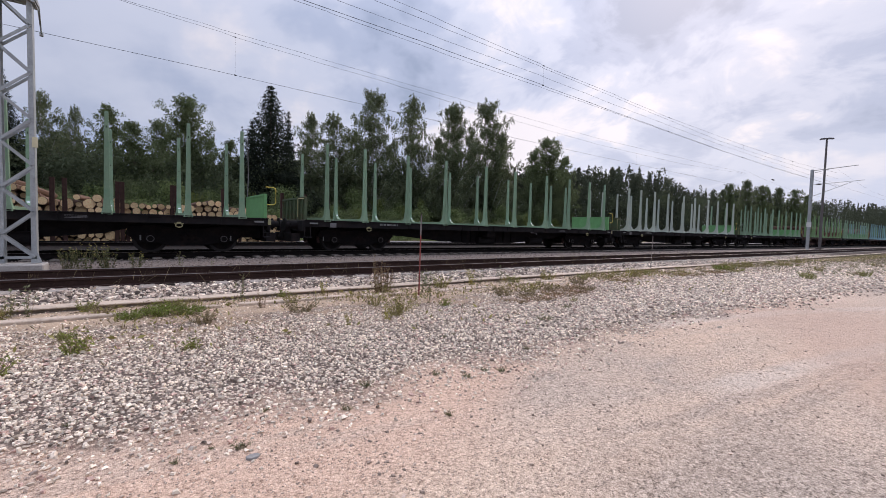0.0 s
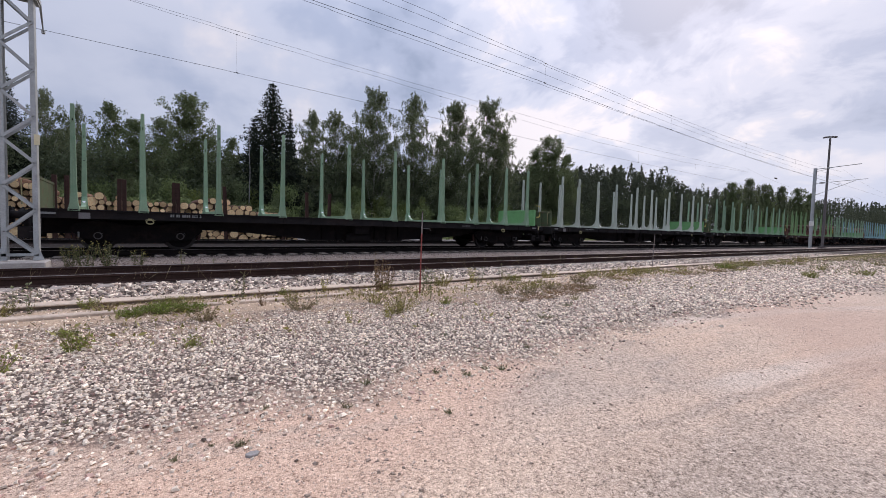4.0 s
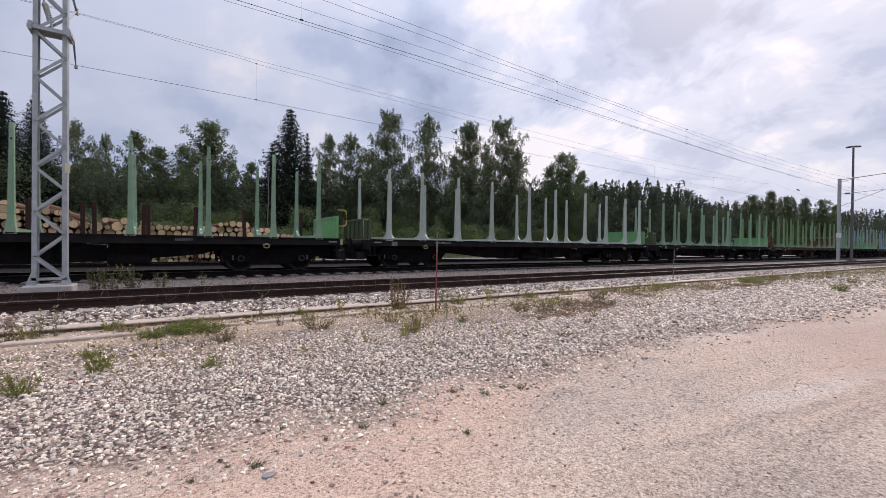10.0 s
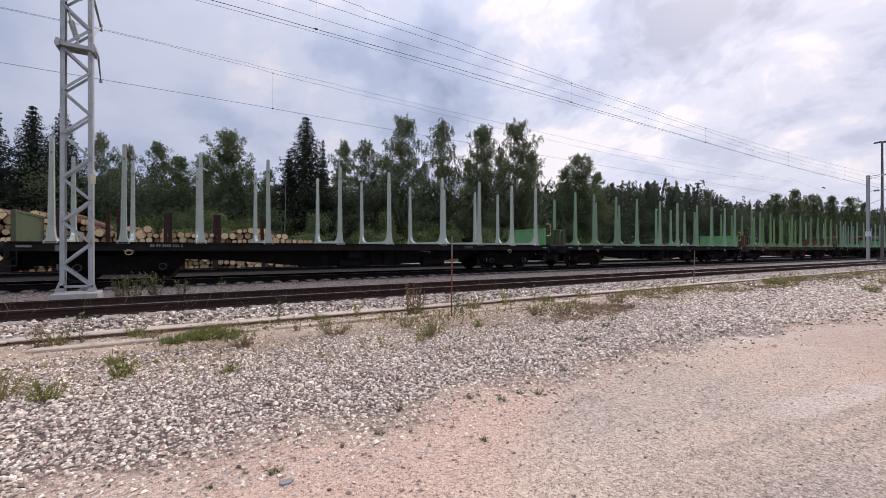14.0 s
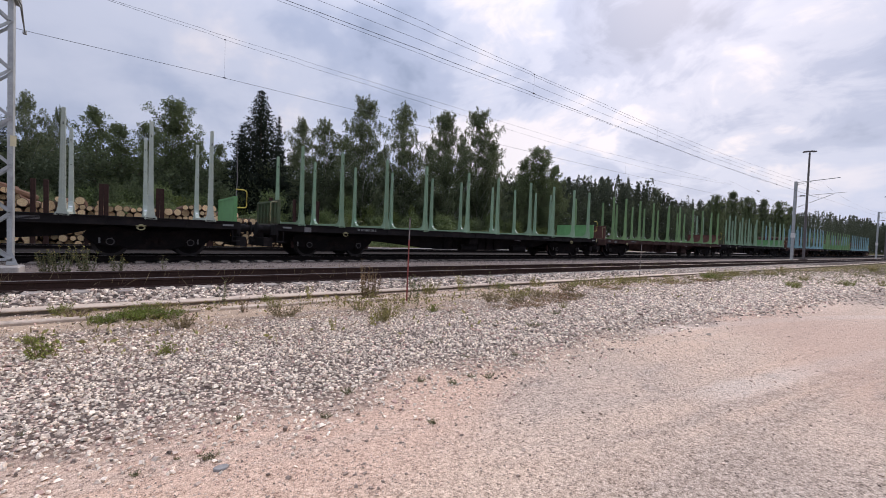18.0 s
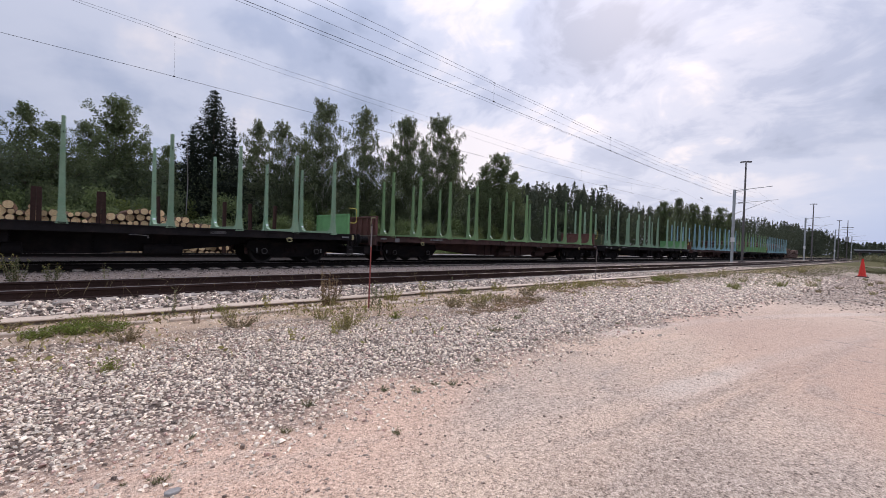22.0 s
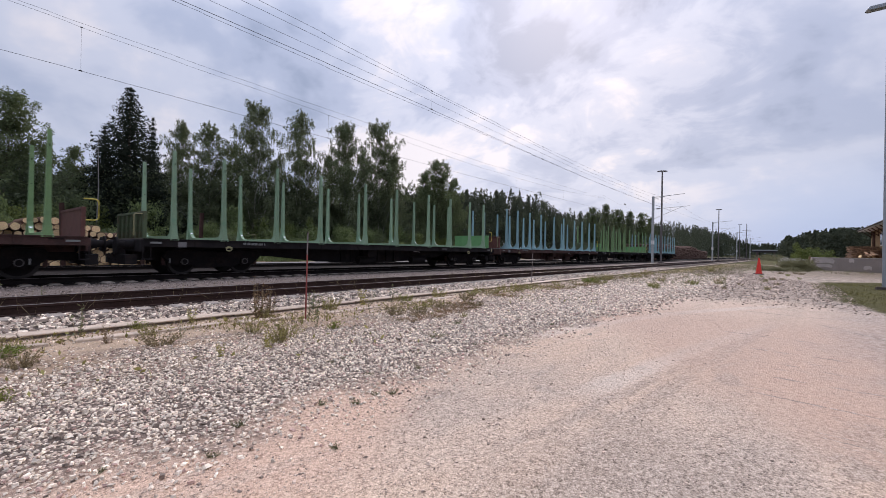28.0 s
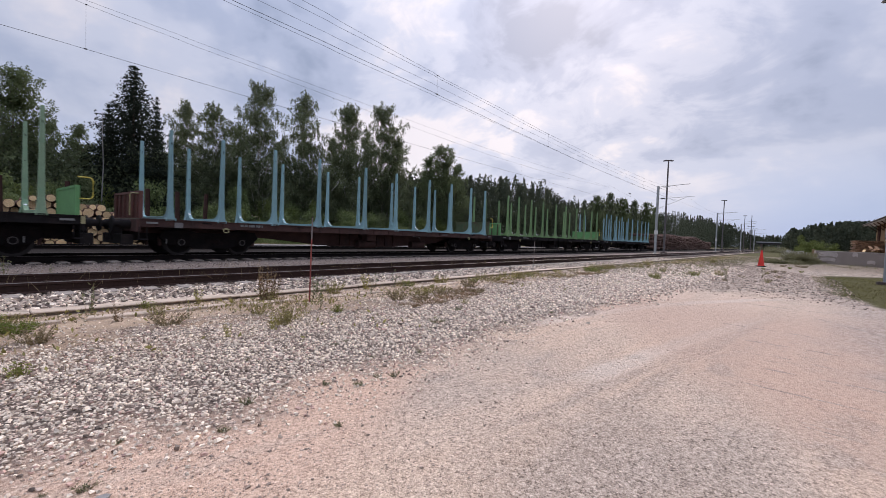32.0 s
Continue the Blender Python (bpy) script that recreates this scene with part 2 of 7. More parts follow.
M = {
    "rail_steel": mat("rail_steel", (0.040, 0.021, 0.016), 0.8, 0.0, 0.35, 2, 30, spec=0.2),
    # Darker copy of rail_steel: shade round the train is put into its colour.
    "rail_shaded": mat("shaded_rail_steel", (0.013, 0.010, 0.009), 0.85, 0.0, 0.35, 2, 30, spec=0.1),
    "rail_head": mat("rail_head", (0.26, 0.22, 0.20), 0.42, 0.9, 0.3, 2, 25, bump=0.1),
    "sleeper": mat("sleeper_concrete", (0.31, 0.265, 0.225), 0.9, 0, 0.25, 3, 50, tint=(0.2, 0.16, 0.13)),
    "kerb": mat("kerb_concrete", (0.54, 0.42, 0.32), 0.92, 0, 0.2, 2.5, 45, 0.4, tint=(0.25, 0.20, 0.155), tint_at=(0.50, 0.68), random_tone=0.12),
    "stone": mat("crushed_stone", (0.82, 0.64, 0.505), 0.9, 0, 0.35, 9, 70, 0.5, random_tone=0.38, island=True),
    "ballast_stone": mat("grey_ballast_stone", (0.41, 0.315, 0.25), 0.9, 0, 0.35, 9, 70, 0.5, random_tone=0.7, island=True),
    "mast_concrete": mat("grey_mast_concrete", (0.37, 0.335, 0.30), 0.92, 0, 0.2, 2.5, 45, 0.4, tint=(0.24, 0.21, 0.18), tint_at=(0.5, 0.7)),
    "galv": mat("galvanised_steel", (0.40, 0.41, 0.40), 0.55, 0.45, 0.22, 3, 40, 0.1, tint=(0.29, 0.29, 0.285)),
    # Soiled concrete, darkened further to paint in the shade below the lid.
    "trough": mat("shaded_soiled_concrete", (0.165, 0.125, 0.095), 0.95, 0, 0.3, 2.5, 45, 0.4, tint=(0.28, 0.225, 0.18), tint_at=(0.52, 0.7)),
    "pole_wood": mat("creosoted_wood", (0.125, 0.11, 0.105), 0.85, 0, 0.3, 3, 40),
    "pole_grey": mat("painted_grey_pole", (0.30, 0.32, 0.34), 0.55, 0.3, 0.12, 2, 40, 0.1),
    "wire": mat("copper_wire", (0.07, 0.07, 0.075), 0.5, 0.6, 0.1, 2, 20, 0.0),
    "stake_green": mat("green_stake_paint", (0.205, 0.30, 0.19), 0.55, 0.0, 0.18, 2, 30, 0.15, tint=(0.15, 0.30, 0.18), tint_at=(0.55, 0.75), random_tone=0.12),
    "stake_dark_green": mat("dull_green_stake_paint", (0.155, 0.25, 0.105), 0.6, 0.0, 0.2, 2, 30, 0.15, tint=(0.12, 0.20, 0.10), tint_at=(0.5, 0.75), random_tone=0.12),
    "stake_grey": mat("pale_grey_stake_paint", (0.39, 0.425, 0.35), 0.55, 0.0, 0.15, 2, 30, 0.15, tint=(0.33, 0.38, 0.35), tint_at=(0.55, 0.75), random_tone=0.1),
    "stake_blue": mat("blue_stake_paint", (0.20, 0.34, 0.355), 0.55, 0.0, 0.18, 2, 30, 0.15, tint=(0.20, 0.34, 0.38), tint_at=(0.55, 0.75), random_tone=0.12),
    "wall_green": mat("green_end_wall_paint", (0.13, 0.31, 0.12), 0.6, 0.0, 0.2, 2.5, 30, 0.15, tint=(0.10, 0.22, 0.08), tint_at=(0.58, 0.8), random_tone=0.1),
    "wall_dark": mat("dark_green_end_wall", (0.075, 0.10, 0.05), 0.7, 0.0, 0.3, 2.5, 30, 0.2, tint=(0.10, 0.06, 0.035)),
    "rust_red": mat("oxide_red_paint", (0.125, 0.052, 0.042), 0.75, 0.0, 0.3, 2.5, 30, 0.2, tint=(0.07, 0.035, 0.028)),
    "old_stake": mat("dark_rusted_steel", (0.07, 0.036, 0.028), 0.85, 0.0, 0.35, 2.5, 30, 0.2, tint=(0.035, 0.022, 0.018), spec=0.2),
    "frame_black": mat("sooty_black_steel", (0.016, 0.0135, 0.0135), 0.85, 0.0, 0.4, 2, 30, 0.2, tint=(0.030, 0.022, 0.020), spec=0.15),
    "frame_brown": mat("sooty_brown_steel", (0.075, 0.040, 0.034), 0.8, 0.1, 0.4, 2, 30, 0.2, tint=(0.04, 0.028, 0.025), spec=0.2),
    "bogie": mat("oily_bogie_steel", (0.008, 0.0065, 0.0065), 0.85, 0.0, 0.4, 4, 40, 0.3, tint=(0.020, 0.013, 0.011), spec=0.12),
    "bare_steel": mat("rubbed_bare_steel", (0.62, 0.63, 0.64), 0.45, 0.4, 0.15, 6, 40, 0.05),
    "tread": mat("wheel_tread", (0.03, 0.025, 0.023), 0.6, 0.4, 0.2, 5, 40, 0.0),
    "hub": mat("worn_axle_cap", (0.20, 0.19, 0.18), 0.6, 0.3, 0.3, 6, 40, 0.1),
    "cap_ring": mat("dull_axle_cap_rim", (0.10, 0.092, 0.086), 0.6, 0.3, 0.3, 6, 40, 0.1),
    "yellow": mat("yellow_handrail_paint", (0.52, 0.42, 0.07), 0.5, 0, 0.15, 3, 40, 0.05),
    "white_paint": mat("white_stencil_paint", (0.19, 0.19, 0.18), 0.8, 0, 0.25, 8, 60, 0.0),
    "deck_wood": mat("weathered_deck_boards", (0.14, 0.115, 0.09), 0.9, 0, 0.3, 3, 40),
    "log_end": mat("sawn_log_end", (0.87, 0.56, 0.30), 0.9, 0, 0.35, 4, 25, 0.2, tint=(0.60, 0.32, 0.15), tint_at=(0.50, 0.74), random_tone=0.34),
    "bark": mat("pine_bark", (0.15, 0.085, 0.055), 0.95, 0, 0.4, 4, 30, 0.6, tint=(0.24, 0.13, 0.07), random_tone=0.25),
    "cone": mat("orange_plastic", (0.64, 0.042, 0.028), 0.5, 0, 0.12, 3, 40, 0.05),
    "cone_base": mat("dark_rubber", (0.05, 0.035, 0.03), 0.8),
    "red_pole": mat("red_painted_stick", (0.25, 0.06, 0.05), 0.6, 0, 0.2, 5, 40, 0.1),
    "grey_pole": mat("weathered_stick", (0.20, 0.17, 0.16), 0.8, 0, 0.2, 5, 40, 0.1),
    "wall_tan": mat("ochre_board_wall", (0.29, 0.205, 0.12), 1.0, 0, 0.15, 2, 40, 0.2, spec=0.03),
    "wall_brown": mat("brown_board_wall", (0.060, 0.031, 0.024), 1.0, 0, 0.2, 2, 40, 0.2, spec=0.02),
    "trim_pale": mat("pale_trim_paint", (0.62, 0.60, 0.56), 0.7, 0, 0.1, 2, 40, 0.1),
    "roof": mat("dark_sheet_roof", (0.06, 0.056, 0.056), 0.6, 0.2, 0.2, 2, 30, 0.1),
    "dock": mat("old_dock_concrete", (0.27, 0.225, 0.195), 0.92, 0, 0.2, 0.6, 25, 0.3, tint=(0.34, 0.285, 0.255), tint_at=(0.55, 0.7)),
    "glass": mat("dark_window_glass", (0.02, 0.025, 0.03), 0.08, 0, 0.1, 1, 10, 0.0, spec=0.6),
    "birch_leaf": mat("birch_leaves", (0.160, 0.182, 0.100), 0.85, 0, 0.3, 0.5, 6, 0.0, random_tone=0.22, island=True, translucent=0.45, spec=0.06),
    "tree_leaf": mat("broad_leaves", (0.135, 0.162, 0.080), 0.85, 0, 0.35, 0.5, 6, 0.0, random_tone=0.22, island=True, translucent=0.45, spec=0.06),
    "needle": mat("spruce_needles", (0.032, 0.039, 0.028), 0.95, 0, 0.3, 0.5, 6, 0.0, random_tone=0.2, island=True, translucent=0.3, spec=0.03),
    "bush_leaf": mat("shrub_leaves", (0.15, 0.188, 0.073), 0.6, 0, 0.35, 0.4, 5, 0.0, random_tone=0.3, island=True, translucent=0.45, spec=0.2),
    "weed_leaf": mat("weed_leaves", (0.24, 0.255, 0.062), 0.7, 0, 0.3, 3, 20, 0.0, random_tone=0.4, island=True, translucent=0.35),
    "dry_weed": mat("dry_weed_stems", (0.26, 0.20, 0.11), 0.8, 0, 0.3, 3, 20, 0.0, random_tone=0.4, island=True, translucent=0.2),
    "rust_weed": mat("rusty_dock_weed", (0.20, 0.125, 0.065), 0.8, 0, 0.3, 3, 20, 0.0, random_tone=0.4, island=True),
    "flower": mat("yellow_flowers", (0.34, 0.29, 0.08), 0.8, 0, 0.2, 3, 20, 0.0),
    "birch_bark": mat("birch_bark", (0.50, 0.48, 0.44), 0.8, 0, 0.3, 3, 12, 0.2, tint=(0.06, 0.05, 0.045), tint_at=(0.52, 0.62)),
    "trunk": mat("grey_brown_bark", (0.11, 0.085, 0.065), 0.95, 0, 0.35, 3, 20, 0.5),
    "sign_plate": mat("warning_plate", (0.62, 0.55, 0.35), 0.6, 0, 0.1, 3, 30, 0.0),
}


def ground_material():
    """Yard ground: crushed stone, compacted pinkish sand with wheel marks, turf and forest floor, by place."""
    m = bpy.data.materials.new("yard_ground")
    m.use_nodes = True
    n, l = m.node_tree.nodes, m.node_tree.links
    b = n["Principled BSDF"]
    b.inputs["Roughness"].default_value = 0.95
    b.inputs["Specular IOR Level"].default_value = 0.15
    tc = n.new("ShaderNodeTexCoord")
    sep = n.new("ShaderNodeSeparateXYZ")
    l.new(tc.outputs["Object"], sep.inputs[0])

    def nz(scale, detail=5, rough=0.6, stretch=(1, 1, 1), off=(0, 0, 0), distortion=0.0):
        mp, t = n.new("ShaderNodeMapping"), n.new("ShaderNodeTexNoise")
        mp.inputs["Scale"].default_value, mp.inputs["Location"].default_value = stretch, off
        l.new(tc.outputs["Object"], mp.inputs[0]), l.new(mp.outputs[0], t.inputs["Vector"])
        t.inputs["Scale"].default_value, t.inputs["Detail"].default_value = scale, detail
        t.inputs["Roughness"].default_value, t.inputs["Distortion"].default_value = rough, distortion
        return t.outputs["Fac"]

    def mth(op, a, c=None, clamp=False):
        q = n.new("ShaderNodeMath")
        q.operation, q.use_clamp = op, clamp
        for k, v in enumerate((a, c)):
            if v is None:
                continue
            if hasattr(v, "links"):
                l.new(v, q.inputs[k])
            else:
                q.inputs[k].default_value = v
        return q.outputs[0]

    def step(x, lo, hi):
        q = n.new("ShaderNodeMapRange")
        q.interpolation_type = "SMOOTHSTEP"
        q.inputs[1].default_value, q.inputs[2].default_value = lo, hi
        l.new(x, q.inputs[0])
        return q.outputs[0]

    def ramp(fac, *stops):
        r = n.new("ShaderNodeValToRGB")
        while len(r.color_ramp.elements) < len(stops):
            r.color_ramp.elements.new(0.5)
        for e, (p, c) in zip(r.color_ramp.elements, stops):
            e.position, e.color = p, (*c, 1)
        l.new(fac, r.inputs[0])
        return r.outputs[0]

    def mix(f, a, c):
        q = n.new("ShaderNodeMix")
        q.data_type = "RGBA"
        l.new(f, q.inputs[0])
        for k, v in ((6, a), (7, c)):
            if hasattr(v, "links"):
                l.new(v, q.inputs[k])
            else:
                q.inputs[k].default_value = (*v, 1)
        return q.outputs[2]

    x, y = sep.outputs[0], sep.outputs[1]
    # Single stones of the crushed rock and the finer grit of the sand.
    def cells(scale):
        v = n.new("ShaderNodeTexVoronoi")
        v.inputs["Scale"].default_value = scale
        l.new(tc.outputs["Object"], v.inputs["Vector"])
        w = n.new("ShaderNodeSeparateColor")
        l.new(v.outputs["Color"], w.inputs[0])
        return v, w.outputs[0]

    vor, tone = cells(42)
    grain, speck = cells(140)
    lump, lump_tone = cells(14)
    coarse = ramp(lump_tone, (0.0, (0.12, 0.095, 0.078)), (0.35, (0.33, 0.27, 0.225)), (0.75, (0.52, 0.44, 0.37)), (1.0, (0.74, 0.65, 0.56)))
    # Cell rims darkened: the shade in gaps between lumps, painted on.
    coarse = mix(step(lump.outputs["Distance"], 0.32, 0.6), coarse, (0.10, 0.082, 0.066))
    rock = ramp(tone, (0.0, (0.159, 0.118, 0.091)), (0.42, (0.466, 0.355, 0.279)), (0.75, (0.710, 0.552, 0.432)), (1.0, (0.900, 0.749, 0.605)))
    wide_cell, wide_tone = cells(19)
    rock = mix(mth("MULTIPLY", step(x, 3.0, 9.0), 0.7), rock, ramp(wide_tone, (0.0, (0.10, 0.075, 0.058)), (0.4, (0.34, 0.26, 0.205)), (0.75, (0.56, 0.43, 0.34)), (1.0, (0.78, 0.64, 0.52))))
    # Shaded gaps between the smaller stones, likewise put into the colour.
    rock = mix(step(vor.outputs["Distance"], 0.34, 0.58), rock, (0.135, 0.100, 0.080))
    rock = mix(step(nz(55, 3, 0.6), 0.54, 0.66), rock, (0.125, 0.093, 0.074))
    chip, chip_tone = cells(62)
    both = mth("ADD", mth("ADD", mth("ADD", mth("MULTIPLY", speck, 0.36), 0.07), mth("MULTIPLY", chip_tone, 0.24)), mth("MULTIPLY", nz(30, 4, 0.7), 0.40))
    # Fainter painted shade between the chips of the sand.
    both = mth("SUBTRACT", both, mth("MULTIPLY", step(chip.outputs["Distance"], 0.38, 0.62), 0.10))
    grit = ramp(both, (0.24, (0.26, 0.182, 0.130)), (0.38, (0.528, 0.376, 0.269)), (0.62, (0.738, 0.540, 0.392)), (0.9, (0.930, 0.752, 0.568)))
    pink = ramp(both, (0.24, (0.28, 0.178, 0.124)), (0.38, (0.541, 0.362, 0.259)), (0.62, (0.699, 0.484, 0.353)), (0.9, (0.885, 0.672, 0.502)))
    grey = ramp(both, (0.24, (0.16, 0.120, 0.091)), (0.40, (0.420, 0.323, 0.250)), (0.62, (0.605, 0.473, 0.365)), (0.9, (0.867, 0.693, 0.552)))
    patches = step(nz(0.55, 5, 0.6, (0.6, 1.4, 1), (2, 4, 0), 0.6), 0.38, 0.66)
    mottle = mth("SUBTRACT", nz(0.8, 5, 0.65), 0.5)
    pale = mix(mth("ADD", mth("MULTIPLY", patches, 0.75), 0.1), grit, pink)
    dusty = mix(mth("MULTIPLY", patches, 0.8), grey, grit)
    # Fine dust lies over the pale part.
    pale = mix(mth("MULTIPLY", step(mth("ADD", x, mth("MULTIPLY", mottle, 3.0)), 4.0, 7.5), 0.5), pale, ramp(nz(7, 6, 0.7), (0.3, (0.52, 0.40, 0.315)), (0.55, (0.60, 0.47, 0.375)), (0.75, (0.67, 0.535, 0.44))))
    sand = mix(step(mth("ADD", x, mth("MULTIPLY", mottle, 4.0)), 2.6, 5.2), dusty, pale)
    corner = mth("ADD", mth("SUBTRACT", x, mth("MULTIPLY", y, 2.3)), mth("MULTIPLY", mottle, 1.6))
    sand = mix(step(corner, -3.4, -1.8), pink, sand)
    tracks = nz(0.9, 5, 0.65, (0.22, 1.7, 1), (1, 2.5, 0), 0.7)
    sand = mix(mth("MULTIPLY", step(tracks, 0.48, 0.60), 0.45), sand, grey)
    # Wheel ruts: curved bands pressed by tyres, pale and pinkish between them.
    def band(a, c1, c2, half, soft, x0, x1):
        p = mth("ADD", mth("ADD", mth("MULTIPLY", x, c1), mth("MULTIPLY", mth("MULTIPLY", x, x), c2)), a)
        d = mth("ABSOLUTE", mth("SUBTRACT", mth("SUBTRACT", y, p), wander))
        across = mth("SUBTRACT", 1.0, step(d, half - soft, half + soft))
        return mth("MULTIPLY", across, mth("MULTIPLY", step(x, x0, x0 + 0.8), mth("SUBTRACT", 1.0, step(x, x1 - 2.0, x1))))

    wander = mth("MULTIPLY", mth("SUBTRACT", nz(1.1, 3, 0.5), 0.5), 0.16)
    worn = step(nz(4.0, 5, 0.7), 0.26, 0.52)
    ruts = None
    for a, c1, c2, half, x0, x1 in ((0.935, 0.0, -0.0095, 0.085, 2.3, 9.4), (1.447, -0.0879, -0.00776, 0.06, 1.6, 9.0)):
        one = band(a, c1, c2, half, 0.04, x0, x1)
        ruts = one if ruts is None else mth("MAXIMUM", ruts, one)

    def streak(ax, ay, bx, by, half):
        """A narrow mark from one spot of the ground to another."""
        run = math.hypot(bx - ax, by - ay)
        ux, uy = (bx - ax) / run, (by - ay) / run
        dx, dy = mth("SUBTRACT", x, ax), mth("SUBTRACT", y, ay)
        along = mth("ADD", mth("MULTIPLY", dx, ux), mth("MULTIPLY", dy, uy))
        aside = mth("ABSOLUTE", mth("ADD", mth("SUBTRACT", mth("MULTIPLY", dy, ux), mth("MULTIPLY", dx, uy)), mth("MULTIPLY", wander, 0.6)))
        ends = mth("MULTIPLY", step(along, 0.0, 0.2), mth("SUBTRACT", 1.0, step(along, run - 0.25, run)))
        return mth("MULTIPLY", ends, mth("SUBTRACT", 1.0, step(aside, half * 0.4, half * 1.5)))

    scuffs = None
    for mark in ((4.95, 0.35, 4.86, -0.95, 0.03), (6.28, 0.5, 6.20, -0.6, 0.035), (9.3, -0.3, 7.5, -1.3, 0.05), (8.95, 2.1, 9.1, 1.0, 0.04), (3.44, 0.0, 3.40, -0.45, 0.012),
                 (3.52, 0.0, 3.49, -0.48, 0.012), (3.60, 0.05, 3.58, -0.45, 0.012), (5.6, 0.2, 5.3, -0.9, 0.02), (7.4, 0.9, 7.2, -0.4, 0.03), (4.3, 0.4, 4.15, -0.6, 0.018), (10.4, 0.9, 10.2, -0.6, 0.05)):
        one = streak(*mark)
        scuffs = one if scuffs is None else mth("MAXIMUM", scuffs, one)
    scuffs = mth("MULTIPLY", scuffs, step(nz(5.0, 4, 0.7, (1, 1, 1), (3, 9, 0)), 0.40, 0.58))
    ruts = mth("MULTIPLY", ruts, mth("MULTIPLY", worn, step(nz(0.7, 4, 0.6, (1, 1, 1), (8, 2, 0)), 0.28, 0.5)))
    light = mth("MAXIMUM", mth("MULTIPLY", band(2.403, 0.2146, -0.033, 0.16, 0.10, 4.6, 13.0), 0.6), mth("MULTIPLY", band(1.65, -0.0879, -0.00776, 0.12, 0.07, 3.0, 9.5), 0.6))
    rosy = mth("MAXIMUM", mth("MULTIPLY", band(-0.05, -0.06, -0.008, 0.42, 0.25, 3.4, 12.0), 0.8), mth("MULTIPLY", band(2.75, 0.0, 0.0, 0.4, 0.25, 5.2, 12.5), 0.8))
    sand = mix(rosy, sand, pink)
    sand = mix(light, sand, ramp(both, (0.12, (0.26, 0.20, 0.155)), (0.5, (0.66, 0.55, 0.45)), (0.9, (0.86, 0.75, 0.64))))
    dark = ramp(both, (0.24, (0.075, 0.058, 0.046)), (0.45, (0.24, 0.192, 0.155)), (0.65, (0.43, 0.355, 0.295)), (0.9, (0.66, 0.56, 0.475)))
    trodden = mth("MULTIPLY", mth("SUBTRACT", 1.0, step(mth("ADD", x, mth("MULTIPLY", mottle, 2.5)), 2.3, 3.4)), mth("MULTIPLY", step(mth("ADD", y, mottle), -0.3, 0.2), mth("SUBTRACT", 1.0, step(mth("ADD", y, mottle), 0.75, 1.35))))
    clusters = mth("MULTIPLY", step(nz(1.7, 4, 0.6, (0.8, 1.5, 1), (6, 3, 0), 0.4), 0.56, 0.68), mth("SUBTRACT", 1.0, step(x, 4.5, 6.5)))
    worst = mth("MAXIMUM", mth("MAXIMUM", mth("MULTIPLY", ruts, 0.38), mth("MULTIPLY", scuffs, 0.9)), mth("MAXIMUM", mth("MULTIPLY", trodden, 0.45), mth("MULTIPLY", clusters, 0.45)))
    sand = mix(mth("MULTIPLY", worst, step(corner, -2.9, -2.0)), sand, dark)
    # Driven smooth and rosy where lorries turn.
    smooth = mth("MULTIPLY", step(mth("ADD", mth("SUBTRACT", x, mth("MULTIPLY", y, 1.5)), mth("MULTIPLY", mottle, 2.5)), 2.4, 4.2), mth("SUBTRACT", 1.0, step(x, 8.0, 11.0)))
    rosy_dust = ramp(nz(16, 6, 0.75), (0.28, (0.34, 0.215, 0.155)), (0.45, (0.49, 0.325, 0.24)), (0.6, (0.575, 0.395, 0.295)), (0.78, (0.70, 0.52, 0.41)))
    sand = mix(mth("MULTIPLY", mth("MULTIPLY", smooth, mth("SUBTRACT", 1.0, worst)), 0.55), sand, rosy_dust)
    # Short dark scrapes and crumbs drawn out along the turning wheels, and dirt blown to the turf's edge.
    scrapes = mth("MULTIPLY", step(nz(7.0, 6, 0.78, (2.6, 0.7, 1), (5, 2, 0), 0.5), 0.545, 0.64), step(nz(0.9, 3, 0.6, (1, 1, 1), (2, 7, 0)), 0.36, 0.62))
    crumbs = step(nz(26.0, 4, 0.7, (1.5, 0.9, 1), (1, 3, 0)), 0.62, 0.70)
    sand = mix(mth("MULTIPLY", mth("MULTIPLY", mth("MAXIMUM", scrapes, mth("MULTIPLY", crumbs, 0.8)), smooth), 0.55), sand, dark)
    dirt = mth("MULTIPLY", step(mth("ADD", mth("SUBTRACT", 0.1, y), mth("MULTIPLY", mottle, 1.6)), 0.0, 1.3), step(x, 4.0, 6.0))
    sand = mix(mth("MULTIPLY", dirt, 0.75), sand, mix(step(nz(12, 5, 0.75), 0.38, 0.6), (0.26, 0.20, 0.165), (0.50, 0.41, 0.345)))
    # Tread marks pressed across the ruts.
    tread = n.new("ShaderNodeTexWave")
    tread.wave_type, tread.bands_direction = "BANDS", "DIAGONAL"
    tread.inputs["Scale"].default_value, tread.inputs["Distortion"].default_value = 3.4, 0.8
    l.new(tc.outputs["Object"], tread.inputs["Vector"])
    tread = mth("MULTIPLY", mth("MULTIPLY", tread.outputs["Fac"], ruts), 0.5)
    # Loose crushed rock again past the sand.
    bare = mth("ADD", x, mth("MULTIPLY", mth("SUBTRACT", nz(0.5, 5, 0.65), 0.5), 7.0))
    sand = mix(mth("MULTIPLY", step(bare, 11.0, 14.5), 0.9), sand, mix(step(nz(3, 4), 0.35, 0.65), coarse, grey))
    # Border between sand and crushed rock, broken by noise.
    edge = mth("ADD", y, mth("MULTIPLY", mth("SUBTRACT", nz(1.3, 5, 0.65), 0.5), 1.5))
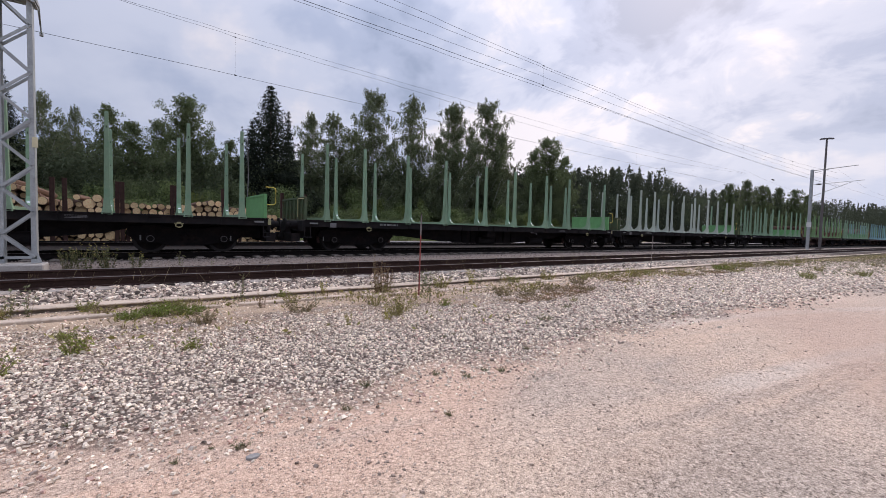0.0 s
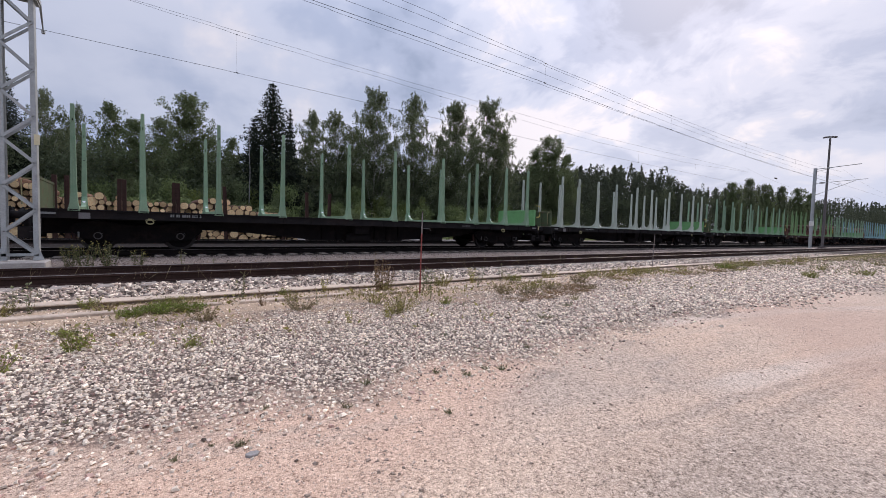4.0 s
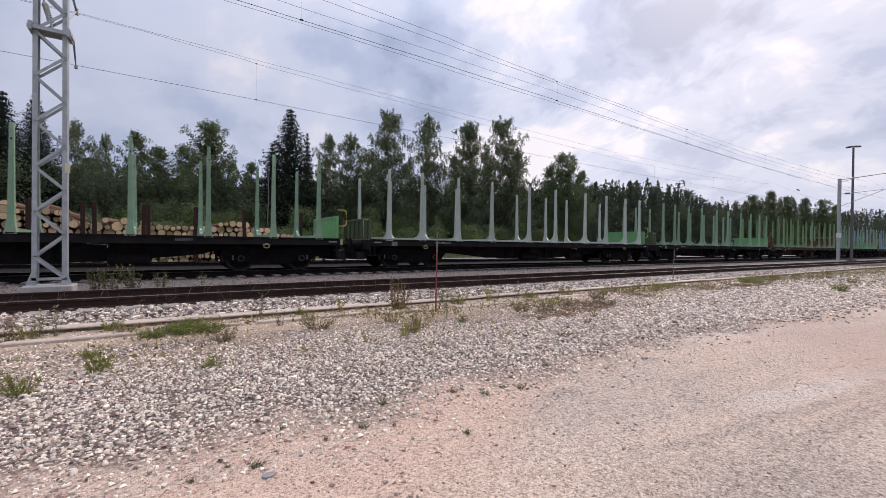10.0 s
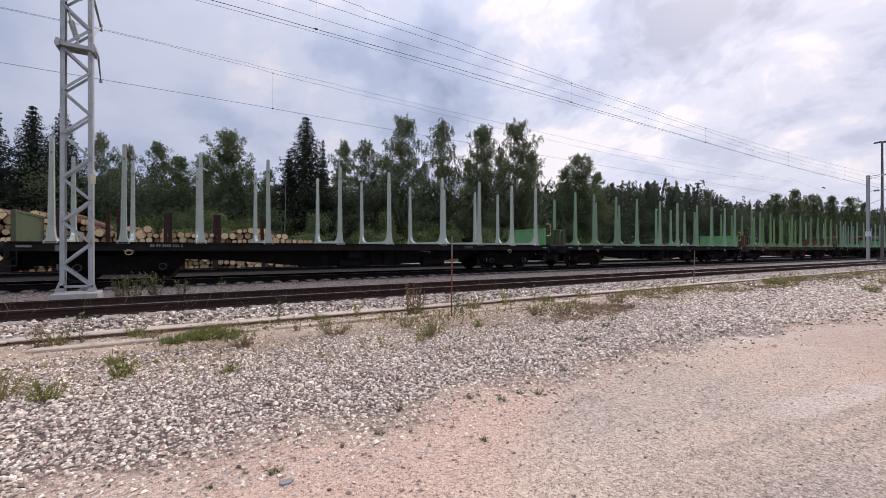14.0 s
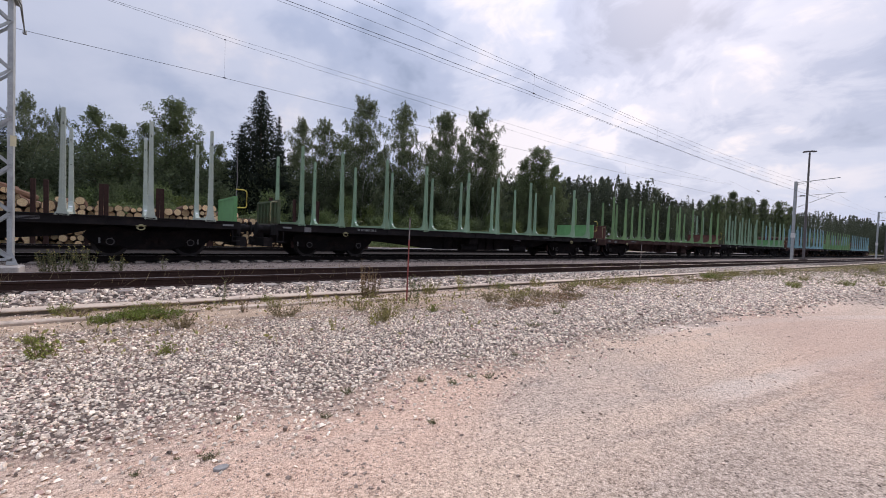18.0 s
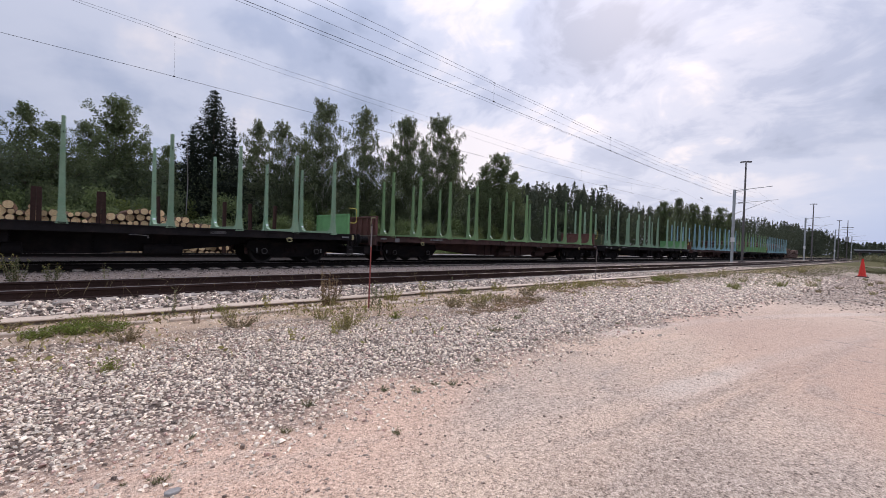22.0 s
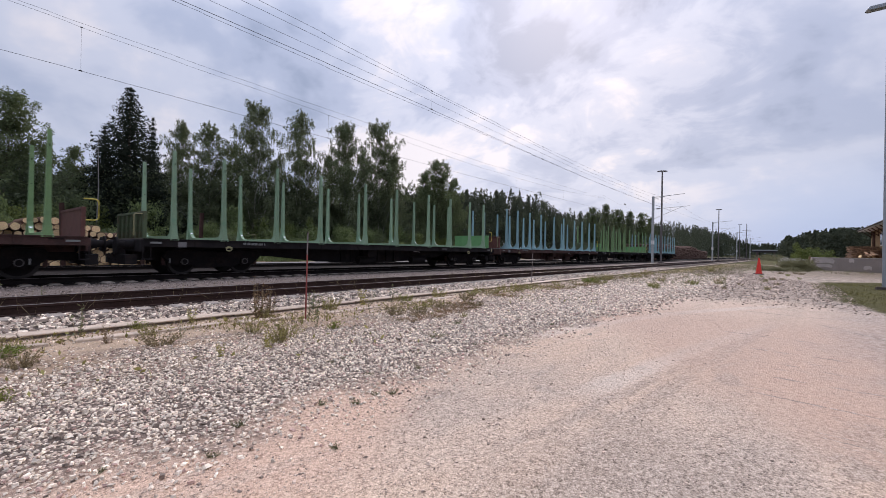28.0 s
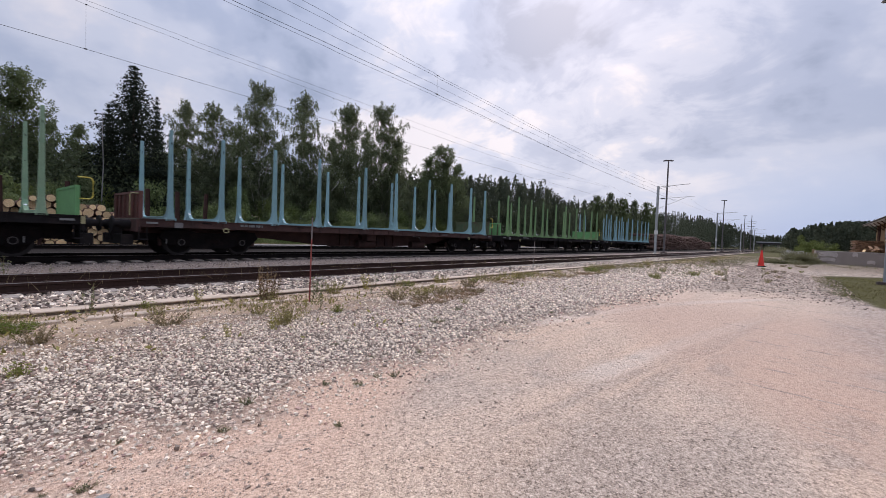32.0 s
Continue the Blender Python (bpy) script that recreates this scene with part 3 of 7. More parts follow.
    edge = mth("SUBTRACT", edge, mth("MULTIPLY", step(x, 4.0, 20.0), 0.7))
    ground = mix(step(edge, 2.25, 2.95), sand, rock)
    # Brown soil showing through the stones towards the kerb.
    soil = mth("MULTIPLY", mth("MULTIPLY", step(nz(1.2, 5, 0.65, (1, 1.6, 1), (4, 1, 0)), 0.36, 0.58), step(y, 3.9, 5.2)), 0.85)
    ground = mix(soil, ground, ramp(nz(45, 4, 0.7), (0.3, (0.22, 0.145, 0.09)), (0.7, (0.56, 0.40, 0.27))))
    # Sandy strip along the kerb.
    strip = mth("MULTIPLY", step(y, 5.3, 5.9), mth("SUBTRACT", 1.0, step(y, 6.6, 6.7)))
    strip = mth("MULTIPLY", strip, step(nz(2.2, 4), 0.28, 0.5))
    ground = mix(strip, ground, ramp(nz(40, 5, 0.7), (0.3, (0.33, 0.23, 0.15)), (0.7, (0.66, 0.49, 0.345))))
    # Dark ballast along the tracks, paler between the nearer two.
    between = mth("MULTIPLY", step(y, 11.4, 11.6), mth("SUBTRACT", 1.0, step(y, 15.6, 16.1)))
    dark_bed = mth("MULTIPLY", step(y, 6.95, 7.05), mth("SUBTRACT", 1.0, step(y, 28.0, 28.6)))
    ground = mix(dark_bed, ground, ramp(nz(25, 5, 0.7), (0.3, (0.036, 0.025, 0.020)), (0.5, (0.078, 0.057, 0.047)), (0.7, (0.145, 0.112, 0.095))))
    ground = mix(between, ground, ramp(nz(30, 5, 0.7), (0.3, (0.09, 0.066, 0.054)), (0.5, (0.175, 0.138, 0.116)), (0.7, (0.30, 0.245, 0.21))))
    # Shade under and behind the train, painted near-black into the ground colour.
    train_shade = mth("MULTIPLY", step(y, 15.9, 16.3), mth("SUBTRACT", 1.0, step(y, 27.8, 28.4)))
    ground = mix(train_shade, ground, ramp(nz(25, 5, 0.7), (0.3, (0.009, 0.007, 0.006)), (0.7, (0.032, 0.025, 0.022))))
    pale = mth("MULTIPLY", mth("MULTIPLY", step(y, 28.6, 29.2), mth("SUBTRACT", 1.0, step(y, 33.0, 33.6))), step(x, 7.0, 9.0))
    ground = mix(pale, ground, ramp(nz(8, 5), (0.3, (0.19, 0.18, 0.165)), (0.7, (0.31, 0.29, 0.275))))
    # Turf by the lamp and beyond the yard.
    turf = ramp(nz(9, 6, 0.7), (0.3, (0.046, 0.043, 0.013)), (0.55, (0.085, 0.076, 0.024)), (0.75, (0.17, 0.13, 0.065)))
    wob = mth("MULTIPLY", mth("SUBTRACT", nz(0.7, 5), 0.5), 2.0)
    t1 = mth("MULTIPLY", step(mth("ADD", mth("SUBTRACT", -0.5, y), mth("MULTIPLY", wob, 0.6)), 0.0, 0.5), step(mth("ADD", mth("ADD", x, mth("MULTIPLY", y, -3.8)), mth("MULTIPLY", wob, 1.4)), 17.0, 18.2))
    t1 = mth("MULTIPLY", t1, mth("SUBTRACT", 1.0, step(mth("ADD", mth("ADD", x, mth("MULTIPLY", y, 1.0)), wob), 23.5, 25.0)))
    t2 = step(mth("ADD", x, wob), 60.0, 75.0)
    t3 = step(mth("ADD", y, wob), 33.5, 35)
    t4 = mth("MULTIPLY", step(mth("ADD", x, mth("MULTIPLY", wob, 3.0)), 27.0, 34.0), step(mth("ADD", mth("ADD", y, wob), mth("MULTIPLY", x, 0.0)), 0.4, 2.5))
    t4 = mth("MULTIPLY", t4, mth("SUBTRACT", 1.0, step(y, 8.0, 8.6)))
    t4 = mth("MULTIPLY", mth("MULTIPLY", t4, 0.6), step(nz(1.4, 5, 0.65), 0.42, 0.6))
    t2 = mth("MULTIPLY", t2, mth("SUBTRACT", 1.0, step(y, 7.0, 8.0)))
    t5 = mth("MULTIPLY", step(mth("ADD", x, mth("MULTIPLY", wob, 3.0)), 27.0, 37.0), mth("SUBTRACT", 1.0, step(mth("ADD", y, wob), 0.2, 1.6)))
    ground = mix(mth("MULTIPLY", t5, 0.65), ground, ramp(nz(6, 5, 0.7), (0.3, (0.12, 0.09, 0.06)), (0.55, (0.24, 0.19, 0.135)), (0.75, (0.40, 0.33, 0.26))))
    for f in (t1, t2, t3, t4):
        ground = mix(f, ground, turf)
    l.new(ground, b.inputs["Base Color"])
    bp = n.new("ShaderNodeBump")
    bp.inputs["Strength"].default_value, bp.inputs["Distance"].default_value = 0.8, 0.012
    h = mth("SUBTRACT", mth("MULTIPLY", speck, 0.35), mth("ADD", mth("MULTIPLY", vor.outputs["Distance"], 0.2), mth("MULTIPLY", grain.outputs["Distance"], 0.5)))
    h = mth("SUBTRACT", h, mth("ADD", mth("MULTIPLY", tread, 0.8), mth("MULTIPLY", ruts, 0.6)))
    l.new(h, bp.inputs["Height"]), l.new(bp.outputs[0], b.inputs["Normal"])
    return m


M["ground"] = ground_material()


# ---- mesh helpers ----
class Shape:
    """Collects vertices and faces of one mesh."""

    def __init__(self):
        self.v, self.f, self.m = [], [], []

    def add(self, verts, faces, slot=0):
        k = len(self.v)
        self.v += [tuple(p) for p in verts]
        self.f += [tuple(i + k for i in q) for q in faces]
        self.m += [slot] * len(faces)
        return self

    def box(self, lo, hi, slot=0, turn=None, top=None):
        """A box from corner to corner; top scales its upper face in x and y; turn: a matrix."""
        (a, b, c), (d, e, g) = lo, hi
        p = [Vector(q) for q in ((a, b, c), (d, b, c), (d, e, c), (a, e, c), (a, b, g), (d, b, g), (d, e, g), (a, e, g))]
        if top:
            mx, my = (a + d) / 2, (b + e) / 2
            for q in p[4:]:
                q.x, q.y = mx + (q.x - mx) * top[0], my + (q.y - my) * top[1]
        if turn:
            p = [turn @ q for q in p]
        return self.add(p, ((0, 3, 2, 1), (4, 5, 6, 7), (0, 1, 5, 4), (1, 2, 6, 5), (2, 3, 7, 6), (3, 0, 4, 7)), slot)

    def tube(self, a, b, r1, r2=None, n=10, slot=0, cap=0, close=True):
        """A round bar from a to b."""
        a, b = Vector(a), Vector(b)
        r2 = r1 if r2 is None else r2
        q = (b - a).to_track_quat("Z", "Y").to_matrix()
        ring = [Vector((math.cos(2 * math.pi * i / n), math.sin(2 * math.pi * i / n), 0)) for i in range(n)]
        k = len(self.v)
        self.v += [tuple(a + q @ (c * r1)) for c in ring] + [tuple(b + q @ (c * r2)) for c in ring]
        sides = [(k + i, k + (i + 1) % n, k + n + (i + 1) % n, k + n + i) for i in range(n)]
        self.f += sides
        self.m += [slot] * n
        if close:
            self.f += [tuple(k + i for i in reversed(range(n))), tuple(k + n + i for i in range(n))]
            self.m += [cap or slot] * 2
        return self

    def path(self, points, r, n=6, slot=0):
        pts = [Vector(p) for p in points]
        k = len(self.v)
        for i, p in enumerate(pts):
            way = pts[min(i + 1, len(pts) - 1)] - pts[max(i - 1, 0)]
            q = way.to_track_quat("Z", "Y").to_matrix()
            self.v += [tuple(p + q @ Vector((r * math.cos(2 * math.pi * j / n), r * math.sin(2 * math.pi * j / n), 0))) for j in range(n)]
        faces = [(k + i * n + j, k + i * n + (j + 1) % n, k + (i + 1) * n + (j + 1) % n, k + (i + 1) * n + j) for i in range(len(pts) - 1) for j in range(n)]
        faces += [tuple(k + j for j in reversed(range(n))), tuple(k + (len(pts) - 1) * n + j for j in range(n))]
        self.f += faces
        self.m += [slot] * len(faces)
        return self

    def prism(self, outline, axis, lo, hi, slot=0):
        """An outline of 2D points pushed along an axis ('x': points are y, z; 'y': points are x, z; 'z': x, y)."""
        put = {"x": lambda p, s: (s, p[0], p[1]), "y": lambda p, s: (p[0], s, p[1]), "z": lambda p, s: (p[0], p[1], s)}[axis]
        n = len(outline)
        v = [put(p, lo) for p in outline] + [put(p, hi) for p in outline]
        f = [tuple(range(n)), tuple(range(2 * n - 1, n - 1, -1))] + [(i, i + n, (i + 1) % n + n, (i + 1) % n) for i in range(n)]
        return self.add(v, f, slot)

    def mesh(self, name, materials, bevel=0.0, smooth=False):
        me = bpy.data.meshes.new(name)
        me.from_pydata(self.v, [], self.f)
        me.polygons.foreach_set("material_index", self.m)
        bm = bmesh.new()
        bm.from_mesh(me)
        bmesh.ops.recalc_face_normals(bm, faces=bm.faces)
        if bevel:
            sharp = [e for e in bm.edges if len(e.link_faces) == 2 and e.calc_face_angle(0) > 0.6]
            bmesh.ops.bevel(bm, geom=sharp, offset=bevel, segments=1, affect="EDGES", clamp_overlap=True)
        bm.to_mesh(me)
        bm.free()
        for m in materials if isinstance(materials, (list, tuple)) else [materials]:
            me.materials.append(m)
        if smooth:
            me.polygons.foreach_set("use_smooth", [True] * len(me.polygons))
        return me


def part(name, shape, material, parent=None, label="", at=None, bevel=0.0, smooth=False):
    """One mesh object, under a thing or a part."""
    me = shape if isinstance(shape, bpy.types.Mesh) else shape.mesh(name, material, bevel, smooth)
    ob = new(name, me)
    if parent:
        ob.parent = parent
    if at is not None:
        ob.matrix_basis = at if isinstance(at, Matrix) else pose(*at)
    return tagged(ob, label) if label else ob


def thing(name, label, category, at=(0, 0, 0), group="", kind=""):
    ob = new(name)
    ob.empty_display_size = 0.3
    ob.matrix_basis = at if isinstance(at, Matrix) else pose(*at)
    return tagged(ob, label, category, group, kind)


def cloud_mesh(name, verts, faces, material):
    me = bpy.data.meshes.new(name)
    verts, faces = np.asarray(verts, np.float32), np.asarray(faces, np.int32)
    k = faces.shape[1]
    me.vertices.add(len(verts)), me.loops.add(faces.size), me.polygons.add(len(faces))
    me.vertices.foreach_set("co", verts.ravel())
    me.loops.foreach_set("vertex_index", faces.ravel())
    me.polygons.foreach_set("loop_start", np.arange(0, faces.size, k, dtype=np.int32))
    me.update(calc_edges=True)
    me.shade_flat()
    me.materials.append(material)
    return me


rng = np.random.default_rng(7)
RAIL = 0.10  # height of the rail heads
BED = -0.09  # height of the ballast
TRACKS = (10.45, 17.68, 25.2)  # centre lines
GAUGE = 1.524
SLANT = 0.019  # the loading track drifts off from the yard as it runs on


def ground_height(x, y):
    """Flat yard, a step down behind the kerb, a wooded bank beyond the tracks."""
    z = 0.0 * x
    z = np.where(y > 6.95, BED + 0.05 * np.clip((9.2 - y) / 2.2, 0, 1), z)
    z = np.where(y > 34, BED + 0.075 * np.clip(y - 34, 0, 30), z)
    return z


# ---- ground ----
def build_ground():
    xs = np.unique(np.r_[-1500, -600, -250, np.linspace(-120, 220, 69), 260, 330, 450, 700, 1500, 3000])
    ys = np.unique(np.r_[-1200, -400, -150, np.linspace(-60, 6.9, 24), 7.0, np.linspace(8, 12, 5), np.linspace(13, 29, 9), 31, 33, np.linspace(34, 64, 11), 90, 150, 400, 1200, 2500])
    gx, gy = np.meshgrid(xs, ys)
    gz = ground_height(gx, gy)
    v = np.stack([gx.ravel(), gy.ravel(), gz.ravel()], 1)
    a = np.arange(len(v)).reshape(gx.shape)
    f = np.stack([a[:-1, :-1].ravel(), a[:-1, 1:].ravel(), a[1:, 1:].ravel(), a[1:, :-1].ravel()], 1)
    tagged(new("ground", cloud_mesh("ground", v, f, M["ground"])), "gravel and sand yard ground beside the tracks", "ground", kind="structure")


def stones(name, xy, size, z, label, material="stone", flat=0.6):
    """Loose crushed stones: uneven tapered blocks, tipped and turned, resting on the ground."""
    base = np.array([(-1, -1, -1), (1, -1, -1), (1, 1, -1), (-1, 1, -1), (-1, -1, 1), (1, -1, 1), (1, 1, 1), (-1, 1, 1)], float) * 0.72
    quad = np.array([(0, 3, 2, 1), (4, 5, 6, 7), (0, 1, 5, 4), (1, 2, 6, 5), (2, 3, 7, 6), (3, 0, 4, 7)])
    n = len(xy)
    r = base[None] * rng.uniform(0.62, 1.18, (n, 8, 1)) + rng.normal(0, 0.11, (n, 8, 3))
    r[:, 4:, :2] *= rng.uniform(0.45, 0.95, (n, 1, 1))
    r *= np.stack([rng.uniform(0.9, 1.5, n), rng.uniform(0.7, 1.1, n), rng.uniform(0.42, 0.85, n)], 1)[:, None]
    a = rng.uniform(0, 2 * np.pi, n)
    t = rng.normal(0, 0.32, n)
    c, s, ct, st = np.cos(a)[:, None], np.sin(a)[:, None], np.cos(t)[:, None], np.sin(t)[:, None]
    y1, z1 = r[..., 1] * ct - r[..., 2] * st, r[..., 1] * st + r[..., 2] * ct
    p = np.stack([r[..., 0] * c - y1 * s, r[..., 0] * s + y1 * c, z1], -1) * size[:, None, None]
    p += np.stack([xy[:, 0], xy[:, 1], z + size * 0.28], 1)[:, None]
    f = (quad[None] + (np.arange(n) * 8)[:, None, None]).reshape(-1, 4)
    ob = new(name, cloud_mesh(name, p.reshape(-1, 3), f, M[material]))
    return tagged(ob, label, "gravel", kind="stuff")


def build_stones():
    # Crushed rock of the yard, thinning out over the sand.
    n = 175000
    x = -5 + 33 * rng.random(n) ** 1.3
    y = 1.9 + 4.85 * rng.random(n)
    keep = (y > 2.52 + 0.12 * np.clip(x - 2.5, 0, 4) * np.clip((9 - x) / 3, 0, 1) + rng.normal(0, 0.30, n)) & (rng.random(n) < np.clip(1.2 - x / 60, 0.4, 1))
    keep &= rng.random(n) < np.clip((x + 5.0) / 2.5, 0, 1)
    worn = np.sin(x * 1.9 + 0.7) + np.sin(x * 0.61 + y * 2.3) + rng.normal(0, 0.5, n)
    keep &= rng.random(n) > 0.88 * np.clip((y - 4.55 + 0.25 * worn) / 1.1, 0, 1)
    x, y = x[keep], y[keep]
    size = rng.uniform(0.0085, 0.0155, len(x)) * np.where(rng.random(len(x)) < 0.05, 1.5, 1) * (1 + np.clip(x - 2, 0, 20) * 0.10)
    kind = rng.random(len(x))
    dull = 0.24 + np.clip((y - 4) * 0.05, 0, 0.12) + 0.025 * np.clip(x - 2, 0, 6)
    for pick, look_of, text in ((kind > dull, "stone", "loose pale crushed rock on the yard"), ((kind <= dull) & (kind > 0.09), "ballast_stone", "loose dull grey crushed rock on the yard"), (kind <= 0.09, "red_stone", "loose reddish crushed granite on the yard")):
        stones("yard_gravel", np.stack([x[pick], y[pick]], 1), size[pick], rng.uniform(-0.004, 0.008, pick.sum()), text, look_of)
    n = 13000
    x, y = rng.normal(1.0, 1.6, n), rng.normal(1.7, 0.75, n)
    x = np.where(x > 1.0, 1.0 + (x - 1.0) * 2.2, x)
    stones("scattered_pebbles", np.stack([x, y], 1), rng.uniform(0.0025, 0.006, n) * np.where(rng.random(n) < 0.05, 2.2, 1), 0 * x, "small pebbles scattered on compacted sand", "grit_stone")
    n = 23000
    x, y = -8 + 50 * rng.random(n) ** 1.35, rng.uniform(6.98, 9.62, n)
    size = rng.uniform(0.020, 0.042, n) * np.where(rng.random(n) < 0.08, 1.3, 1)
    pale = rng.random(n) < 0.42
    y = y + 0.0098 * (x - 5)
    for pick, look_of in ((pale, "stone"), (~pale, "ballast_stone")):
        stones("track_ballast", np.stack([x[pick], y[pick]], 1), size[pick], ground_height(x[pick], y[pick]) + rng.uniform(-0.015, 0.016, pick.sum()), "crushed rock ballast along the near rail", look_of)
    n = 16000
    x, y = rng.uniform(11.5, 38, n), rng.uniform(-1.2, 5.4, n)
    ok = (x + rng.normal(0, 1.5, n) > 13) & (x - 3.0 * y < 26)
    x, y = x[ok], y[ok]
    stones("coarse_gravel", np.stack([x, y], 1), rng.uniform(0.010, 0.027, len(x)), 0 * x, "coarse crushed rock spread round the cone", "ballast_stone")
    n = 7000
    x, y = -8 + 45 * rng.random(n) ** 1.3, rng.uniform(11.5, 16.2, n)
    stones("sooty_ballast", np.stack([x, y], 1), rng.uniform(0.014, 0.034, n), ground_height(x, y), "sooty ballast between the tracks", "dark_stone")


M["red_stone"] = mat("reddish_granite_chips", (0.47, 0.31, 0.25), 0.9, 0, 0.3, 9, 70, 0.4, random_tone=0.45, island=True)
M["grit_stone"] = mat("grit_chips", (0.50, 0.38, 0.295), 0.9, 0, 0.3, 9, 70, 0.4, random_tone=0.5, island=True)
M["dark_stone"] = mat("sooty_stone", (0.235, 0.185, 0.155), 0.9, 0, 0.35, 9, 70, 0.5, random_tone=0.5, island=True)


# ---- tracks ----
def rail_profile():
    half = [(0.0, 0.0), (0.036, 0.0), (0.036, -0.035), (0.010, -0.05), (0.010, -0.135), (0.07, -0.155), (0.07, -0.165)]
    return half[1:] + [(-a, b) for a, b in reversed(half[1:])]


def build_track(number, yc, x0, x1, near, first=-7.0, turn=0.0):
    track = thing(f"track_{number}", "railway track of rusty rails on concrete sleepers", "railway track", (0, yc - turn * 8, RAIL, 0, 0, math.degrees(turn)), kind="structure")
    for side in (-1, 1):
        s = Shape().prism([(side * (GAUGE / 2 + 0.036) + a, b) for a, b in rail_profile()], "x", x0, x1)
        # Rails under and behind the train take the steel with shade painted in.
        rail = part("rail", s, M["rail_steel" if number == 1 else "rail_shaded"], track)
        cap = Shape().box((x0, side * (GAUGE / 2 + 0.036) - 0.028, -0.001), (x1, side * (GAUGE / 2 + 0.036) + 0.028, 0.004))
        part("running_surface", cap, M["rail_head"], rail, "polished steel running surface")
    body = Shape().prism([(-0.15, -0.36), (0.15, -0.36), (0.15, -0.20), (0.11, -0.155), (-0.11, -0.155), (-0.15, -0.20)], "y", -1.3, 1.3)
    me = body.mesh("sleeper", M["sleeper"], 0.01)
    for k in range(near):
        part("sleeper", me, None, track, at=(first + 0.61 * k, 0, 0))
    if near:
        rest, x = Shape(), first + 0.61 * near
        while x < min(x1, 130):
            rest.box((x - 0.13, -1.3, -0.3), (x + 0.13, 1.3, -0.155))
            x += 0.61
        tagged(part("distant_sleepers", rest, M["sleeper"], track), kind="stuff")
    clip = Shape()
    for k in range(70):
        for side in (-1, 1):
            for d in (-1, 1):
                yy = side * (GAUGE / 2 + 0.036) + d * 0.09
                clip.box((first + 0.61 * k - 0.05, yy - 0.03, -0.165), (first + 0.61 * k + 0.05, yy + 0.03, -0.13))
    tagged(part("rail_fastenings", clip, M["rail_steel"], track), kind="stuff")


def build_kerb():
    kerb = thing("kerb", "weathered concrete kerb along the railway yard", "kerb", (0, 6.77, 0, 0, 0, 0.55), kind="structure")
    k, x = 0, -9.0
    while x < 120:
        length = 2.4 if x < 40 else 8.0
        where = (x, 0.012 * math.sin(k * 1.7), 0.006 * math.sin(k * 2.3), 0, 0, 0.15 * math.sin(k * 3.1))
        # The body's colour carries soil and the shade under the overhanging lid.
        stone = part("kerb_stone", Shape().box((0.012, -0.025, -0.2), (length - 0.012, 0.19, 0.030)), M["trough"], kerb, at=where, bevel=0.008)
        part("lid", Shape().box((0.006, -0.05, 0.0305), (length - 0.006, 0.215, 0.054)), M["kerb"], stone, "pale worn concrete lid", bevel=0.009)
        x += length
        k += 1
    slabs = thing("old_concrete_edging", "broken half-buried concrete edging slabs beside the kerb", "edging", (0, 6.1, 0), kind="structure")
    for x, w, d, y, h in ((-3.6, 1.9, 0.14, 0.0, 0.030), (-1.5, 2.3, 0.15, -0.05, 0.034), (1.0, 1.6, 0.15, 0.02, 0.036), (2.75, 0.8, 0.2, -0.12, 0.040), (4.2, 1.2, 0.17, -0.1, 0.026), (6.2, 1.7, 0.18, 0.05, 0.022), (9.5, 2.2, 0.18, 0.1, 0.022)):
        s = Shape().prism([(0, 0.02), (w * 0.3, -0.02), (w * 0.8, 0.015), (w, 0.05), (w * 0.97, d), (w * 0.6, d - 0.03), (0.05, d + 0.02)], "z", -0.1, h)
        part("slab", s, M["kerb"], slabs, at=(x, y, 0, 0, 0, rng.uniform(-1.5, 1.5)), bevel=0.01)


def build_flat_stone():
    s = Shape().prism([(-0.05, -0.012), (-0.02, -0.035), (0.03, -0.03), (0.055, 0.0), (0.04, 0.03), (-0.01, 0.036), (-0.045, 0.02)], "z", -0.01, 0.014)
    tagged(part("flat_stone", s, M["flat_stone"], None, at=Matrix.Translation((0.38, 2.08, 0)) @ Matrix.Diagonal((0.62, 0.62, 0.8, 1)), bevel=0.004), "small flat grey stone lying on the sand", "stone")


M["flat_stone"] = mat("grey_slate", (0.28, 0.26, 0.24), 0.8, 0, 0.25, 12, 80, 0.3)


